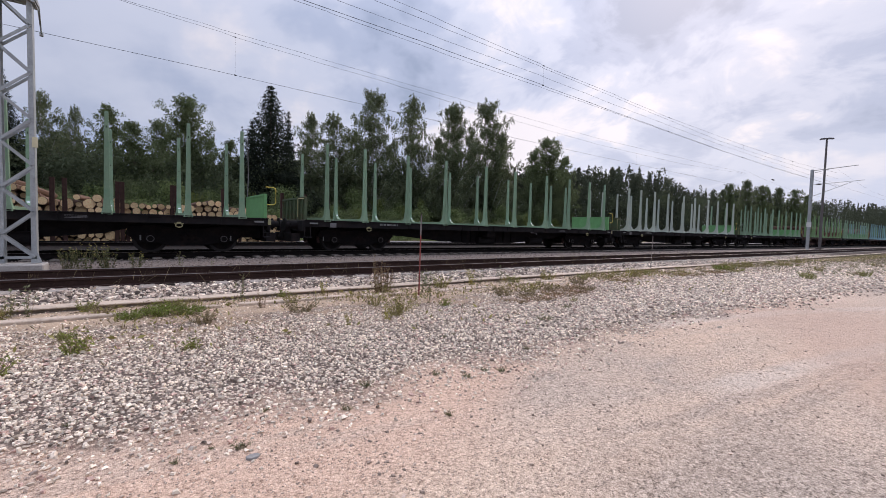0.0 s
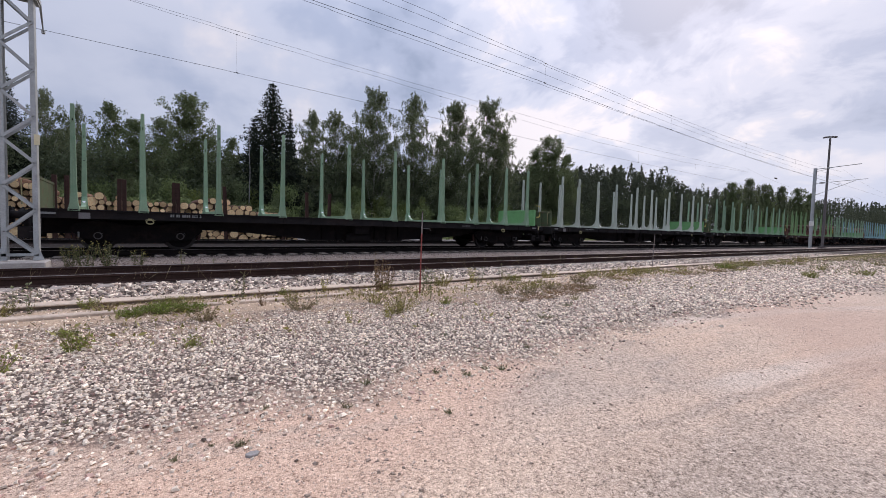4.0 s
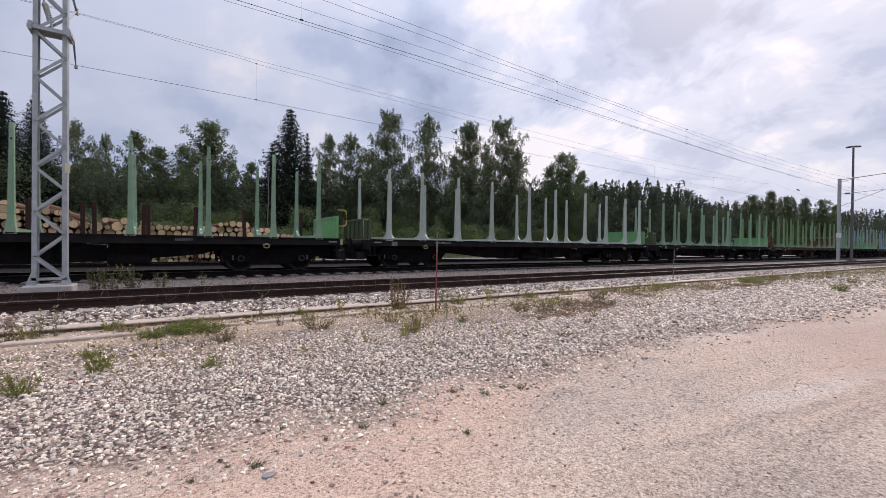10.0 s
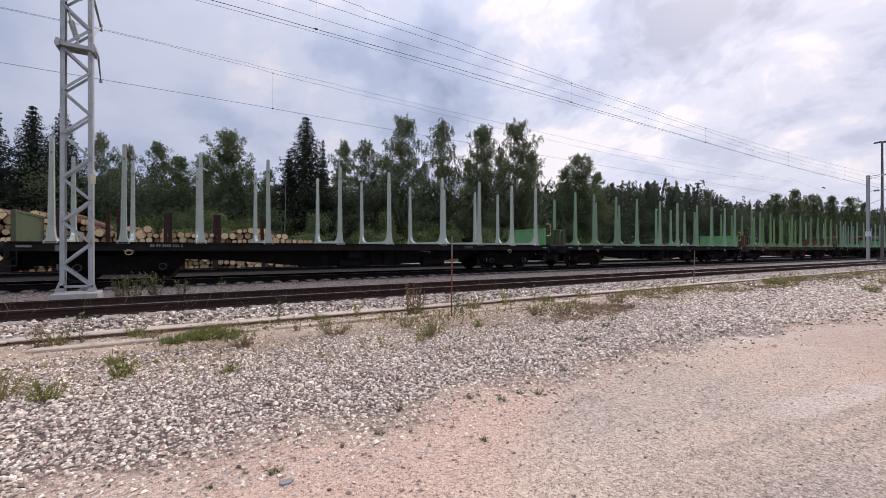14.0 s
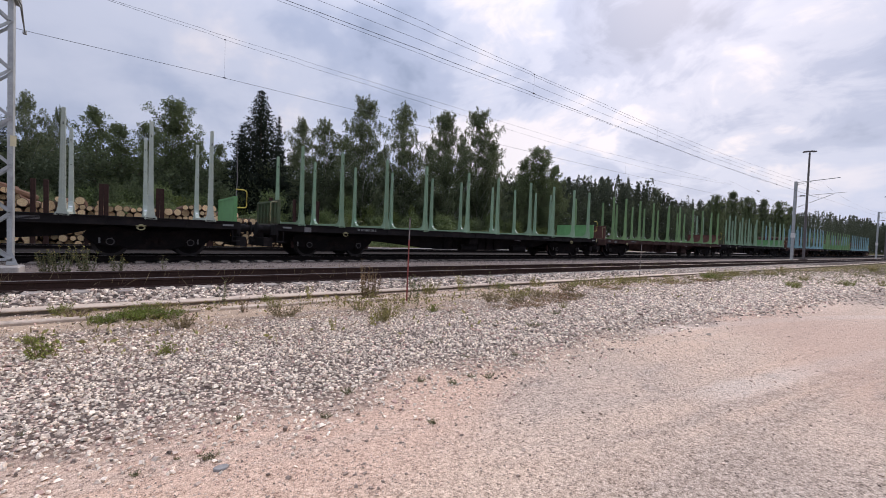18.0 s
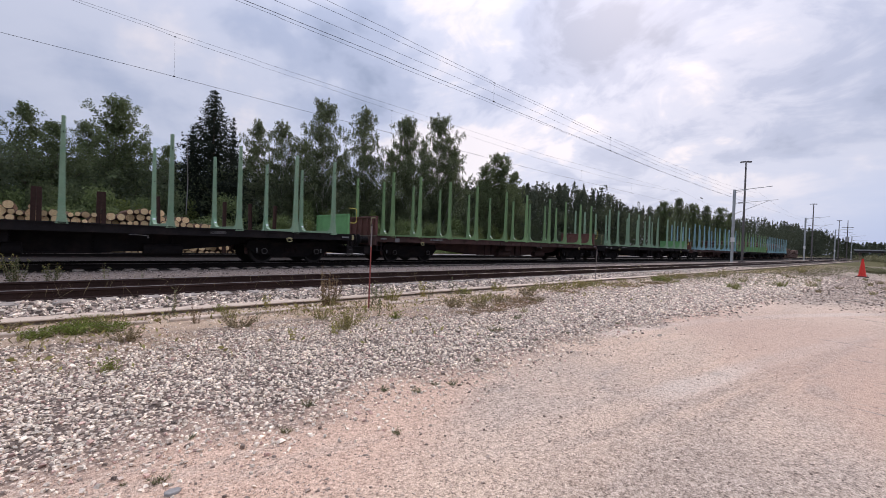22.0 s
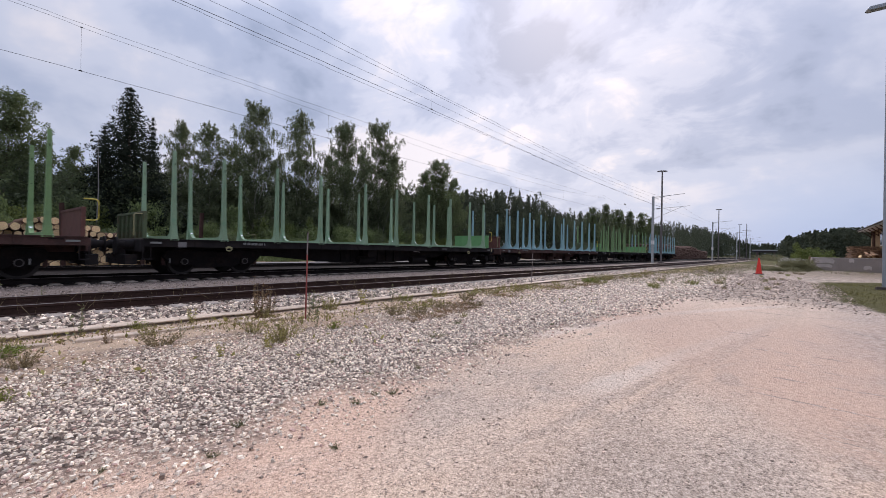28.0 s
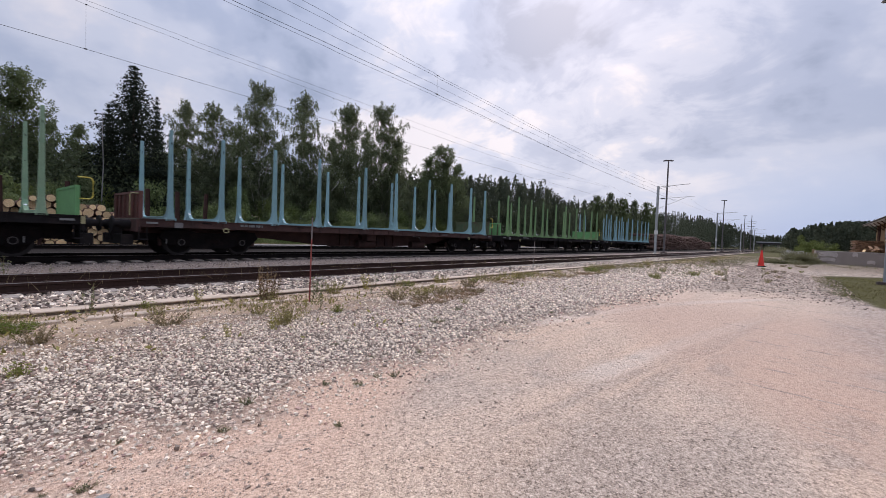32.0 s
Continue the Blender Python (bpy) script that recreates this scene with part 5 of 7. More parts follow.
    for x in (-7.87, 7.87):
        bogie = part("bogie", b["frame"], None, wagon, at=(x, 0, 0))
        for dx in (-1.06, 1.06):
            w = part("wheelset", SHARED["wheelset"], None, bogie, at=(dx, 0, 0.46))
            WHEELS.append((w, dx))
            for y in (-1.0, 1.0):
                part("axle_box", b["axle_box"], None, bogie, at=(dx, y, 0.46, 0, 0, 0 if y < 0 else 180))
            for d in (-0.56, 0.56):
                for y in (-GAUGE / 2 - 0.05, GAUGE / 2 + 0.05):
                    part("brake_block", b["brake_block"], None, bogie, at=(dx + d, y, 0.5, 0, 0, 0 if d > 0 else 180))
        for dx in (-0.2, 0.0, 0.2):
            for y in (-1.0, 1.0):
                part("spring", b["spring"], None, bogie, at=(dx, y, 0.35))
    # Stakes in pairs joined by a cross bunk.
    skey = "stake_" + stake_mat
    if skey not in SHARED:
        bunk = Shape().box((-0.06, -1.48, 1.236), (0.06, 1.48, 1.34)).box((-0.09, -1.48, 1.236), (0.09, 1.48, 1.25))
        SHARED[skey] = (stake_mesh(sm, -1, stake_mat in ("stake_grey", "stake_blue")), stake_mesh(sm, 1, True), bunk.mesh("bunk", sm, 0.006))
    tilt = random.Random(int(centre * 10))
    for x in STAKES:
        for k in (0, 1):
            part("stake", SHARED[skey][k], None, wagon, at=(x, 0, 0, tilt.gauss(0, 0.12) * (0.3 if k else 1), tilt.gauss(0, 0.18), 0))
        part("bunk", SHARED[skey][2], None, wagon, at=(x, 0, 0))
    # End walls with ribs on the outside and a grab loop.
    for x, turn, wm in ((10.22, 0, wall_right), (-10.22, 180, wall_left)):
        wkey = "wall_" + wm
        if wkey not in SHARED:
            s = Shape().box((-0.03, -1.43, 1.24), (0.0, 1.43, 2.08)).box((-0.05, -1.45, 2.04), (0.06, 1.45, 2.12)).box((-0.05, -1.45, 1.24), (0.06, -1.37, 2.06)).box((-0.05, 1.37, 1.24), (0.06, 1.45, 2.06))
            ribs = Shape().box((0.001, -0.035, 1.26), (0.075, 0.035, 2.04), top=(0.5, 1))
            SHARED[wkey] = (s.mesh("end_wall", M[wm], 0.006), ribs.mesh("stiffening_rib", M["wall_dark" if wm != "rust_red" else "rust_red"]))
        wall = part("end_wall", SHARED[wkey][0], None, wagon, at=(x, 0, 0, 0, 0, turn))
        for k in range(6):
            part("stiffening_rib", SHARED[wkey][1], None, wall, at=(0, -1.2 + 0.48 * k, 0))
        if "rail" not in SHARED:
            loop = [(-0.05, 0, 0.70), (0.22, 0, 0.70), (0.28, 0, 0.66), (0.30, 0, 0.60), (0.30, 0, 0.16), (0.27, 0, 0.10), (0.20, 0, 0.07), (0.0, 0, 0.07)]
            SHARED["rail"] = Shape().path(loop, 0.019, 7).mesh("grab_rail", M["yellow"])
            SHARED["hook"] = Shape().path([(0, 0, -0.3), (0, 0, 0.36), (0.04, 0, 0.41), (0.26, 0, 0.41), (0.29, 0, 0.36), (0.29, 0, 0.30)], 0.016, 6).mesh("grab_rail", M["old_yellow"])
            SHARED["step"] = Shape().box((-0.12, -0.16, 0), (0.12, 0.16, 0.03)).box((-0.12, -0.02, 0), (-0.10, 0.02, 0.4)).box((0.10, -0.02, 0), (0.12, 0.02, 0.4)).mesh("foot_step", M["frame_black"])
            SHARED["tag"] = Shape().box((-0.16, -0.006, -0.03), (0.16, 0.0, 0.03)).mesh("painted_mark", M["white_paint"])
        if turn == 0:
            part("grab_rail", SHARED["rail"], None, wagon, "yellow painted grab rail", at=(x + 0.05, -1.50, 1.66))
        else:
            part("grab_rail", SHARED["hook"], None, wagon, "faded yellow hooked grab rail", at=(x - 0.3, -1.42, 1.62))
        part("foot_step", SHARED["step"], None, wagon, at=(x, -1.66, 0.55))
        if turn == 0 and stake_mat == "stake_green":
            if "corner" not in SHARED:
                SHARED["corner"] = Shape().box((-0.05, -0.008, -0.11), (0.05, 0.0, 0.11)).mesh("corner_mark", M["old_yellow"])
            part("corner_mark", SHARED["corner"], None, wagon, "worn yellow corner mark", at=(x + 0.1, -1.656, 1.10))
        part("painted_mark", SHARED["tag"], None, wagon, "small white painted mark", at=(x - 0.25 if turn == 0 else x + 0.25, -1.656, 1.1))
    if lettering:
        if "letter" not in SHARED:
            SHARED["letter"] = Shape().box((0, -0.004, 0), (0.044, 0, 0.085)).mesh("painted_letter", M["white_paint"])
        x = -7.12
        for w in (1, 1, 0, 1, 1, 0, 1, 1, 1, 1, 0, 1, 1, 1, 0, 1):
            if w:
                part("painted_letter", SHARED["letter"], None, wagon, "", at=(x, -1.656, 1.085))
            x += 0.060 if w else 0.038
    # Plates and slots on the sill, a hand lever under it, white strips on the bogies.
    if "plate" not in SHARED:
        SHARED["plate"] = Shape().box((-0.13, -0.006, -0.09), (0.13, 0.0, 0.09)).box((-0.10, -0.008, -0.06), (0.10, -0.006, -0.052)).mesh("data_plate", M["dull_plate"])
        SHARED["slot"] = Shape().box((-0.16, -0.004, -0.016), (0.16, 0.0, 0.016)).mesh("sill_slot", M["bogie"], 0.002)
        SHARED["lever"] = Shape().path([(-0.24, 0, 0.06), (0.20, 0, 0.04), (0.25, 0, 0.02), (0.25, 0, -0.05)], 0.011, 5).mesh("hand_lever", M["bare_steel"])
        SHARED["strip"] = Shape().box((-0.022, -0.006, -0.085), (0.022, 0.0, 0.085)).mesh("white_strip", M["white_paint"])
        SHARED["table"] = Shape().box((-0.25, -0.004, 0.03), (0.25, 0.0, 0.04)).box((-0.25, -0.004, -0.005), (0.25, 0.0, 0.005)).box((-0.25, -0.004, -0.04), (0.25, 0.0, -0.03)).mesh("load_table", M["dull_plate"])
    part("data_plate", SHARED["plate"], None, wagon, "grey data plate", at=(-9.2, -1.656, 1.05))
    part("load_table", SHARED["table"], None, wagon, "faint painted load table", at=(5.05, -1.656, 1.10))
    part("hand_lever", SHARED["lever"], None, wagon, "pale bent hand lever", at=(2.85, -1.38, 0.88))
    for x in (-8.3, -6.4, -4.6, 4.6, 6.9, 8.1, 9.6):
        part("sill_slot", SHARED["slot"], None, wagon, at=(x, -1.656, 1.145))
    for x in (-9.38, -6.70, 6.55, 9.15):
        part("white_strip", SHARED["strip"], None, wagon, "white painted strip beside the axle box", at=(x, -1.09, 0.49))
    return wagon


SHARED = {}
WAGONS = []


def build_train():
    green = "dark-framed timber wagon with empty pale green stakes"
    rows = (
        ("stake_green", "frame_black", "wall_green", "wall_green", green),
        ("stake_green", "frame_black", "wall_dark", "wall_green", green),
        ("stake_grey", "frame_black", "wall_dark", "wall_green", "dark-framed timber wagon with pale grey stakes"),
        ("stake_green", "frame_black", "wall_dark", "wall_green", green),
        ("stake_dark_green", "frame_brown", "rust_red", "rust_red", "brown-framed timber wagon with dull green stakes and red end walls"),
        ("stake_green", "frame_black", "wall_dark", "wall_green", green),
        ("stake_blue", "frame_brown", "rust_red", "wall_dark", "brown-framed timber wagon with light blue stakes"),
        ("stake_dark_green", "frame_black", "wall_green", "wall_green", "timber wagon with dull green stakes and a green end wall"),
        ("stake_blue", "frame_black", "wall_dark", "wall_dark", "last timber wagon of the train with light blue stakes"),
    )
    for k, (sm, fm, wl, wr, label) in enumerate(rows):
        WAGONS.append((build_wagon(CENTRES[k], sm, fm, wl, wr, label), CENTRES[k]))


M["dull_plate"] = mat("dull_grey_plate", (0.16, 0.15, 0.145), 0.8, 0, 0.3, 6, 50, 0.1)
M["old_yellow"] = mat("faded_yellow_paint", (0.30, 0.27, 0.14), 0.6, 0, 0.2, 3, 40, 0.05)


# Distance run by the train, every half second.
RUN = (-0.00, 0.92, 1.85, 2.79, 3.74, 4.68, 5.62, 6.56, 7.52, 8.48, 9.45, 10.42, 11.41, 12.40, 13.41, 14.42, 15.45, 16.50, 17.58, 18.71, 19.90, 21.14, 22.44, 23.78, 25.17, 26.59, 28.04, 29.53, 31.05, 32.59, 34.16, 35.75, 37.38, 39.05, 40.77, 42.53, 44.34, 46.19, 48.09, 50.04, 52.01, 54.02, 56.04, 58.09, 60.15, 62.24, 64.34, 66.49, 68.70, 70.97, 73.32, 75.73, 78.20, 80.71, 83.27, 85.85, 88.46, 91.10, 93.78, 96.49, 99.24, 102.04, 104.89, 107.79, 110.73)


HALVES = [k / 2 for k in range(len(RUN))]


def motions():
    for wagon, x in WAGONS:
        walk(wagon, [(t, pose(x - d, TRACKS[1] + SLANT * (x - d - 8), RAIL, 0, 0, math.degrees(SLANT))) for t, d in zip(HALVES, RUN)])
    steps = int(RUN[-1] / 0.62) + 1
    marks = [RUN[-1] * k / steps for k in range(steps + 1)]
    times = [float(np.interp(d, RUN, HALVES)) for d in marks]
    for wheel, dx in WHEELS:
        walk(wheel, [(t, pose(dx, 0, 0.46, 0, -math.degrees(d / 0.46), 0)) for t, d in zip(times, marks)])


# ---- log stacks ----
def build_log_stack():
    stack = thing("log_stack", "stack of sawn pine logs held by rusty steel stakes", "log pile", (0, 27.0, BED))
    meshes = []
    for k in range(7):
        s = Shape()
        n, r = 14, 1.0
        ring = [(math.cos(2 * math.pi * i / n) * (1 + 0.07 * math.sin(2 * i + k)), math.sin(2 * math.pi * i / n) * (1 + 0.06 * math.cos(3 * i + 2 * k))) for i in range(n)]
        s.prism(ring, "y", 0.0, 1.0)
        n0 = len(s.v)
        s.v += [(0.9 * a, -0.0012, 0.9 * b) for a, b in ring]
        s.f.append(tuple(range(n0, n0 + n)))
        s.m.append(1)
        meshes.append(s.mesh("log", [M["bark"], M["log_end"]]))
    rd = random.Random(5)

    def top(x):
        return float(np.interp(x, (-14, -8, -6.5, -4.6, -3.8, -1.5, 0.0, 1.5, 2.6, 4.5, 6.6, 7.4), (3.1, 3.1, 3.0, 2.9, 2.3, 2.45, 2.05, 2.25, 2.45, 2.2, 1.85, 0.5)))

    z, count, row = 0.16, 0, 0
    while z < 3.1:
        x = -14 + 0.17 * (row % 2)
        while x < 7.6:
            r = rd.uniform(0.115, 0.205) if rd.random() < 0.8 else rd.uniform(0.20, 0.28)
            if z + r < top(x) + rd.uniform(-0.1, 0.25):
                ob = part("log", meshes[rd.randrange(7)], None, stack, at=(x + r, rd.gauss(0, 0.2), z + rd.gauss(0, 0.025), rd.gauss(0, 1.0), rd.uniform(0, 360), rd.gauss(0, 1.2)))
                ob.scale = (r, rd.uniform(4.2, 4.9), r)
                count += 1
            x += 2 * r + rd.uniform(0.0, 0.03)
        z += 0.30
        row += 1
    for x in (-9.6, -6.85, -6.5, -5.45, -3.5, -3.05, -1.1, -0.88, 1.2, 1.45, 3.74, 6.9, 8.35, 9.7):
        s = Shape().box((-0.09, -0.07, 0), (-0.075, 0.07, 3.15)).box((0.075, -0.07, 0), (0.09, 0.07, 3.15)).box((-0.075, -0.01, 0), (0.075, 0.01, 3.15))
        part("steel_stake", s, M["old_stake"], stack, "rusty brown steel stake", at=(x, -0.30, 0, 0, rd.gauss(0, 0.8), 0))
    # A small bunk frame with a loop of rail beyond the stack.
    bunk = thing("steel_bunk", "empty rusty bunk frame with a pale loop handle", "bunk", (12.2, 27.0, BED))
    part("cradle", Shape().prism([(-0.6, 1.35), (-0.35, 1.55), (0.35, 1.55), (0.6, 1.35), (0.6, 1.2), (-0.6, 1.2)], "y", -0.25, 0.25), M["old_stake"], bunk, bevel=0.02)
    for x in (-0.45, 0.45):
        part("leg", Shape().box((x - 0.06, -0.2, 0), (x + 0.06, 0.2, 1.2)), M["old_stake"], bunk)
    part("handle", Shape().path([(0.4, -0.25, 1.4), (0.85, -0.25, 1.36), (0.85, -0.25, 2.0), (0.3, -0.25, 2.05)], 0.018, 6), M["old_yellow"], bunk, "faded yellow loop handle")


def build_far_logs():
    far = thing("bark_log_stack", "long stack of reddish brown unbarked logs by the track", "log pile", (0, 0, BED))
    rd = random.Random(9)
    logs = [Shape().tube((0, 0, 0), (0.05, 4.4, 0), 1.0, n=9, cap=1) for k in range(2)]
    logs = [s.mesh("log", [M["grey_bark"], M["rust_log"]]) for s in logs]
    rest = Shape()
    for k in range(900):
        x = rd.uniform(95, 172)
        lim = 3.7 - 0.5 * abs(math.sin(x * 0.11)) - max(0, (x - 150) * 0.06)
        z = rd.uniform(0.15, max(lim, 0.4))
        r, y = rd.uniform(0.12, 0.22), 23.6 + rd.uniform(-0.3, 0.3)
        if x < 122 and k < 850:
            ob = part("log", logs[k % 2], None, far, at=(x, y, z, 0, rd.uniform(0, 360), rd.gauss(0, 1)))
            ob.scale = (r, 1, r)
        else:
            rest.tube((x, y, z), (x + rd.uniform(-0.2, 0.2), 28, z), r, n=7, slot=0, cap=1)
    tagged(part("stacked_timber", rest, [M["grey_bark"], M["rust_log"]], far), kind="stuff")


M["old_plaster"] = mat("old_lime_plaster", (0.47, 0.40, 0.355), 0.95, 0, 0.2, 1.5, 25, 0.4, tint=(0.30, 0.25, 0.22), tint_at=(0.55, 0.75))
M["white_bloom"] = mat("pale_flower_heads", (0.46, 0.44, 0.40), 0.9, 0, 0.25, 2.0, 12, 0.0, random_tone=0.4, island=True, translucent=0.2)
M["brown_board"] = mat("weathered_brown_boards", (0.25, 0.145, 0.082), 0.9, 0, 0.3, 3, 25, 0.3, random_tone=0.4)
M["grey_bark"] = mat("weathered_bark", (0.12, 0.074, 0.056), 0.95, 0, 0.4, 2, 20, 0.4, random_tone=0.25)
M["rust_log"] = mat("weathered_log_end", (0.17, 0.098, 0.076), 0.9, 0, 0.3, 3, 20, 0.2, random_tone=0.3, island=True)


# ---- yard things ----
def build_cone():
    cone = thing("traffic_cone", "orange plastic traffic cone standing on gravel", "traffic cone", (32.2, 1.7, 0))
    part("base", Shape().prism([(-0.27, -0.22), (-0.22, -0.27), (0.22, -0.27), (0.27, -0.22), (0.27, 0.22), (0.22, 0.27), (-0.22, 0.27), (-0.27, 0.22)], "z", 0, 0.05), M["cone_base"], cone, "dark rubber base", bevel=0.01)
    s = Shape().tube((0, 0, 0.05), (0, 0, 0.12), 0.19, 0.165, 20).tube((0, 0, 0.12), (0, 0, 0.97), 0.155, 0.04, 20).tube((0, 0, 0.97), (0, 0, 1.0), 0.045, 0.035, 20)
    part("body", s, M["cone"], cone)


def build_marker(x, y, high, split, name, label, lean):
    pole = thing(name, label, "marker pole", (x, y, 0, 0, lean, 0))
    part("lower_section", Shape().tube((0, 0, -0.1), (0, 0, split), 0.0115, n=8), M["red_pole"] if split > 0.3 else M["grey_pole"], pole)
    part("upper_section", Shape().tube((0, 0, split), (0, 0, high), 0.0115, 0.010, n=8), M["grey_pole"], pole, "weathered grey top")
    part("tip", Shape().tube((0, 0, high), (0, 0, high + 0.03), 0.016, 0.008, n=8), M["cone_base"], pole)


def build_freight_shed():
    shed = thing("freight_shed", "ochre and brown boarded freight shed with a dark roof", "shed", (0, 0, 0))
    x0, x1, y0, y1, base, eave, ridge = 33.0, 56.5, -5.5, -13.0, 1.15, 3.75, 5.9
    body = Shape().prism([(y0, -0.1), (y1, -0.1), (y1, eave + 0.24), ((y0 + y1) / 2, ridge - 0.12), (y0, eave + 0.24)], "x", x0, x1)
    part("wall", body, M["wall_tan"], shed)
    # Dark strip added for the shade under the pale edge beam.
    part("plinth", Shape().box((x0, y0 + 0.004, -0.1), (46.3, y0 + 0.08, 1.04)), M["wall_brown"], shed, "dark strip standing for the shade below the edge beam")
    board = Shape().box((0.006, 0.002, base), (0.244, 0.014, eave)).mesh("wall_board", M["wall_tan"], 0.003)
    for k in range(int((x1 - x0) / 0.25)):
        part("wall_board", board, None, shed, at=(x0 + 0.25 * k, y0, 0))
    for a, b in ((33.1, 42.2), (45.3, 47.2), (53.6, 55.0)):
        door = part("sliding_door", Shape().box((a, y0 + 0.017, base), (b, y0 + 0.07, eave - 0.25)), M["wall_brown"], shed, "brown boarded sliding door", bevel=0.01)
        for z in (base + 0.2, (base + eave) / 2, eave - 0.45):
            part("ledger", Shape().box((a + 0.05, y0 + 0.072, z), (b - 0.05, y0 + 0.10, z + 0.15)), M["wall_brown"], door)
    for a in (43.2, 49.5):
        win = part("window", Shape().box((a - 0.08, y0 + 0.017, base + 1.0), (a + 0.98, y0 + 0.05, base + 2.1)), M["trim_pale"], shed, "small window with a pale frame")
        part("pane", Shape().box((a, y0 + 0.052, base + 1.08), (a + 0.43, y0 + 0.06, base + 2.02)), M["glass"], win)
        part("pane", Shape().box((a + 0.47, y0 + 0.052, base + 1.08), (a + 0.9, y0 + 0.06, base + 2.02)), M["glass"], win)
    ym = (y0 + y1) / 2
    for s, ya in ((1, y0 + 0.75), (-1, y1 - 0.75)):
        e = eave - 0.08
        part("roof_slope", Shape().prism([(ya, e), (ya, e + 0.12), (ym, ridge + 0.06), (ym, ridge - 0.08)], "x", x0 - 0.6, x1 + 1.2), M["roof"], shed)
    part("soffit", Shape().box((x0 - 0.55, y0 + 0.002, eave - 0.12), (x1 + 1.1, y0 + 0.75, eave - 0.085)), M["trim_pale"], shed, "pale boarded soffit")
    part("fascia", Shape().box((x0 - 0.6, y0 + 0.755, eave - 0.14), (x1 + 1.2, y0 + 0.785, eave + 0.03)), M["trim_pale"], shed, "pale eave board")
    part("gutter", Shape().tube((x0 - 0.6, y0 + 0.85, eave - 0.02), (x1 + 1.2, y0 + 0.85, eave - 0.02), 0.06, n=8), M["roof"], shed)
    for x in np.arange(34, 57.5, 2.2):
        brackets = Shape().box((x - 0.05, y0, eave - 0.75), (x + 0.05, y0 + 0.05, eave - 0.1)).tube((x, y0 + 0.03, eave - 0.7), (x, y0 + 0.7, eave - 0.12), 0.04, n=6)
        part("eave_bracket", brackets, M["wall_brown"], shed)
    hatch = Shape()
    for x in (35.2, 36.4):
        hatch.tube((x, -5.3, 3.95), (x, -5.3, 4.75), 0.03, n=6).tube((x, -5.7, 4.1), (x, -5.7, 4.75), 0.03, n=6).tube((x, -5.3, 4.75), (x, -5.7, 4.75), 0.03, n=6)
    hatch.tube((35.2, -5.3, 4.75), (36.4, -5.3, 4.75), 0.03, n=6).tube((35.2, -5.3, 4.35), (36.4, -5.3, 4.35), 0.025, n=6)
    part("roof_rail", hatch, M["galv"], shed, "small grey rail on the roof edge")
    dock = thing("loading_dock", "pale weathered concrete loading dock with a ramp", "loading dock", (0, 0, 0), kind="structure")
    part("platform", Shape().prism([(48.9, -1.15), (44.6, -5.45), (60.0, -5.45), (60.0, -1.15)], "z", -0.1, 1.1), M["dock"], dock, bevel=0.03)
    # Patches of old plaster left on its slanting face.
    for u, w, z0, z1 in ((0.02, 0.30, 0.62, 1.04), (0.05, 0.24, 0.24, 0.56), (0.50, 0.07, 0.72, 1.05), (0.68, 0.10, 0.2, 0.5)):
        x, y, run = 48.9 - 4.3 * u, -1.15 - 4.3 * u, 6.08 * w
        ragged = [(0, z0 + 0.05), (run * 0.3, z0), (run * 0.7, z0 + 0.06), (run * 0.94, z0 - 0.03), (run, (z0 + z1) / 2), (run * 0.9, z1 - 0.04), (run * 0.5, z1), (run * 0.1, z1 - 0.05)]
        part("plaster_patch", Shape().prism(ragged, "y", -0.02, 0.007), M["old_plaster"], dock, "pale patch of old plaster", at=(x, y, 0, 0, 0, 225))
    part("edge_beam", Shape().box((33.0, -5.42, 1.05), (46.4, -5.3, 1.14)), M["trim_pale"], dock, "pale edge beam")
    guard = thing("guard_post", "leaning weathered tan post at the dock's corner", "post", (48.3, -0.85, 0, 6, -4, 0))
    part("post", Shape().box((-0.07, -0.07, -0.1), (0.07, 0.07, 1.22)), M["wall_tan"], guard, bevel=0.015)
    wood = thing("board_stack", "stack of golden brown boards on the dock, a few fallen", "board pile", (51.5, -4.6, 1.1))
    rd = random.Random(3)
    for row in range(13):
        z, y = 0.03 + 0.075 * row, -0.75
        while y < 0.85:
            wide = rd.uniform(0.14, 0.22)
            s = Shape().box((0, 0, 0), (5.6 - 0.17 * row + rd.gauss(0, 0.08), wide, 0.06))
            part("board", s, M["brown_board"], wood, at=(-3.4 + 0.16 * row + rd.gauss(0, 0.05), y, z, 0, rd.gauss(0, 0.2), rd.gauss(0, 0.3)))
            y += wide + 0.02
    for k in range(9):
        s = Shape().box((0, -0.08, 0), (rd.uniform(1.3, 2.0), 0.08, 0.05))
        part("board", s, M["log_end"] if k < 3 else M["brown_board"], wood, "loose fallen board", at=(-4.3 + rd.gauss(0, 0.3), rd.uniform(-0.5, 1.0), 0.02 + 0.03 * k, 0, -4 - rd.uniform(0, 9), rd.gauss(0, 10)))


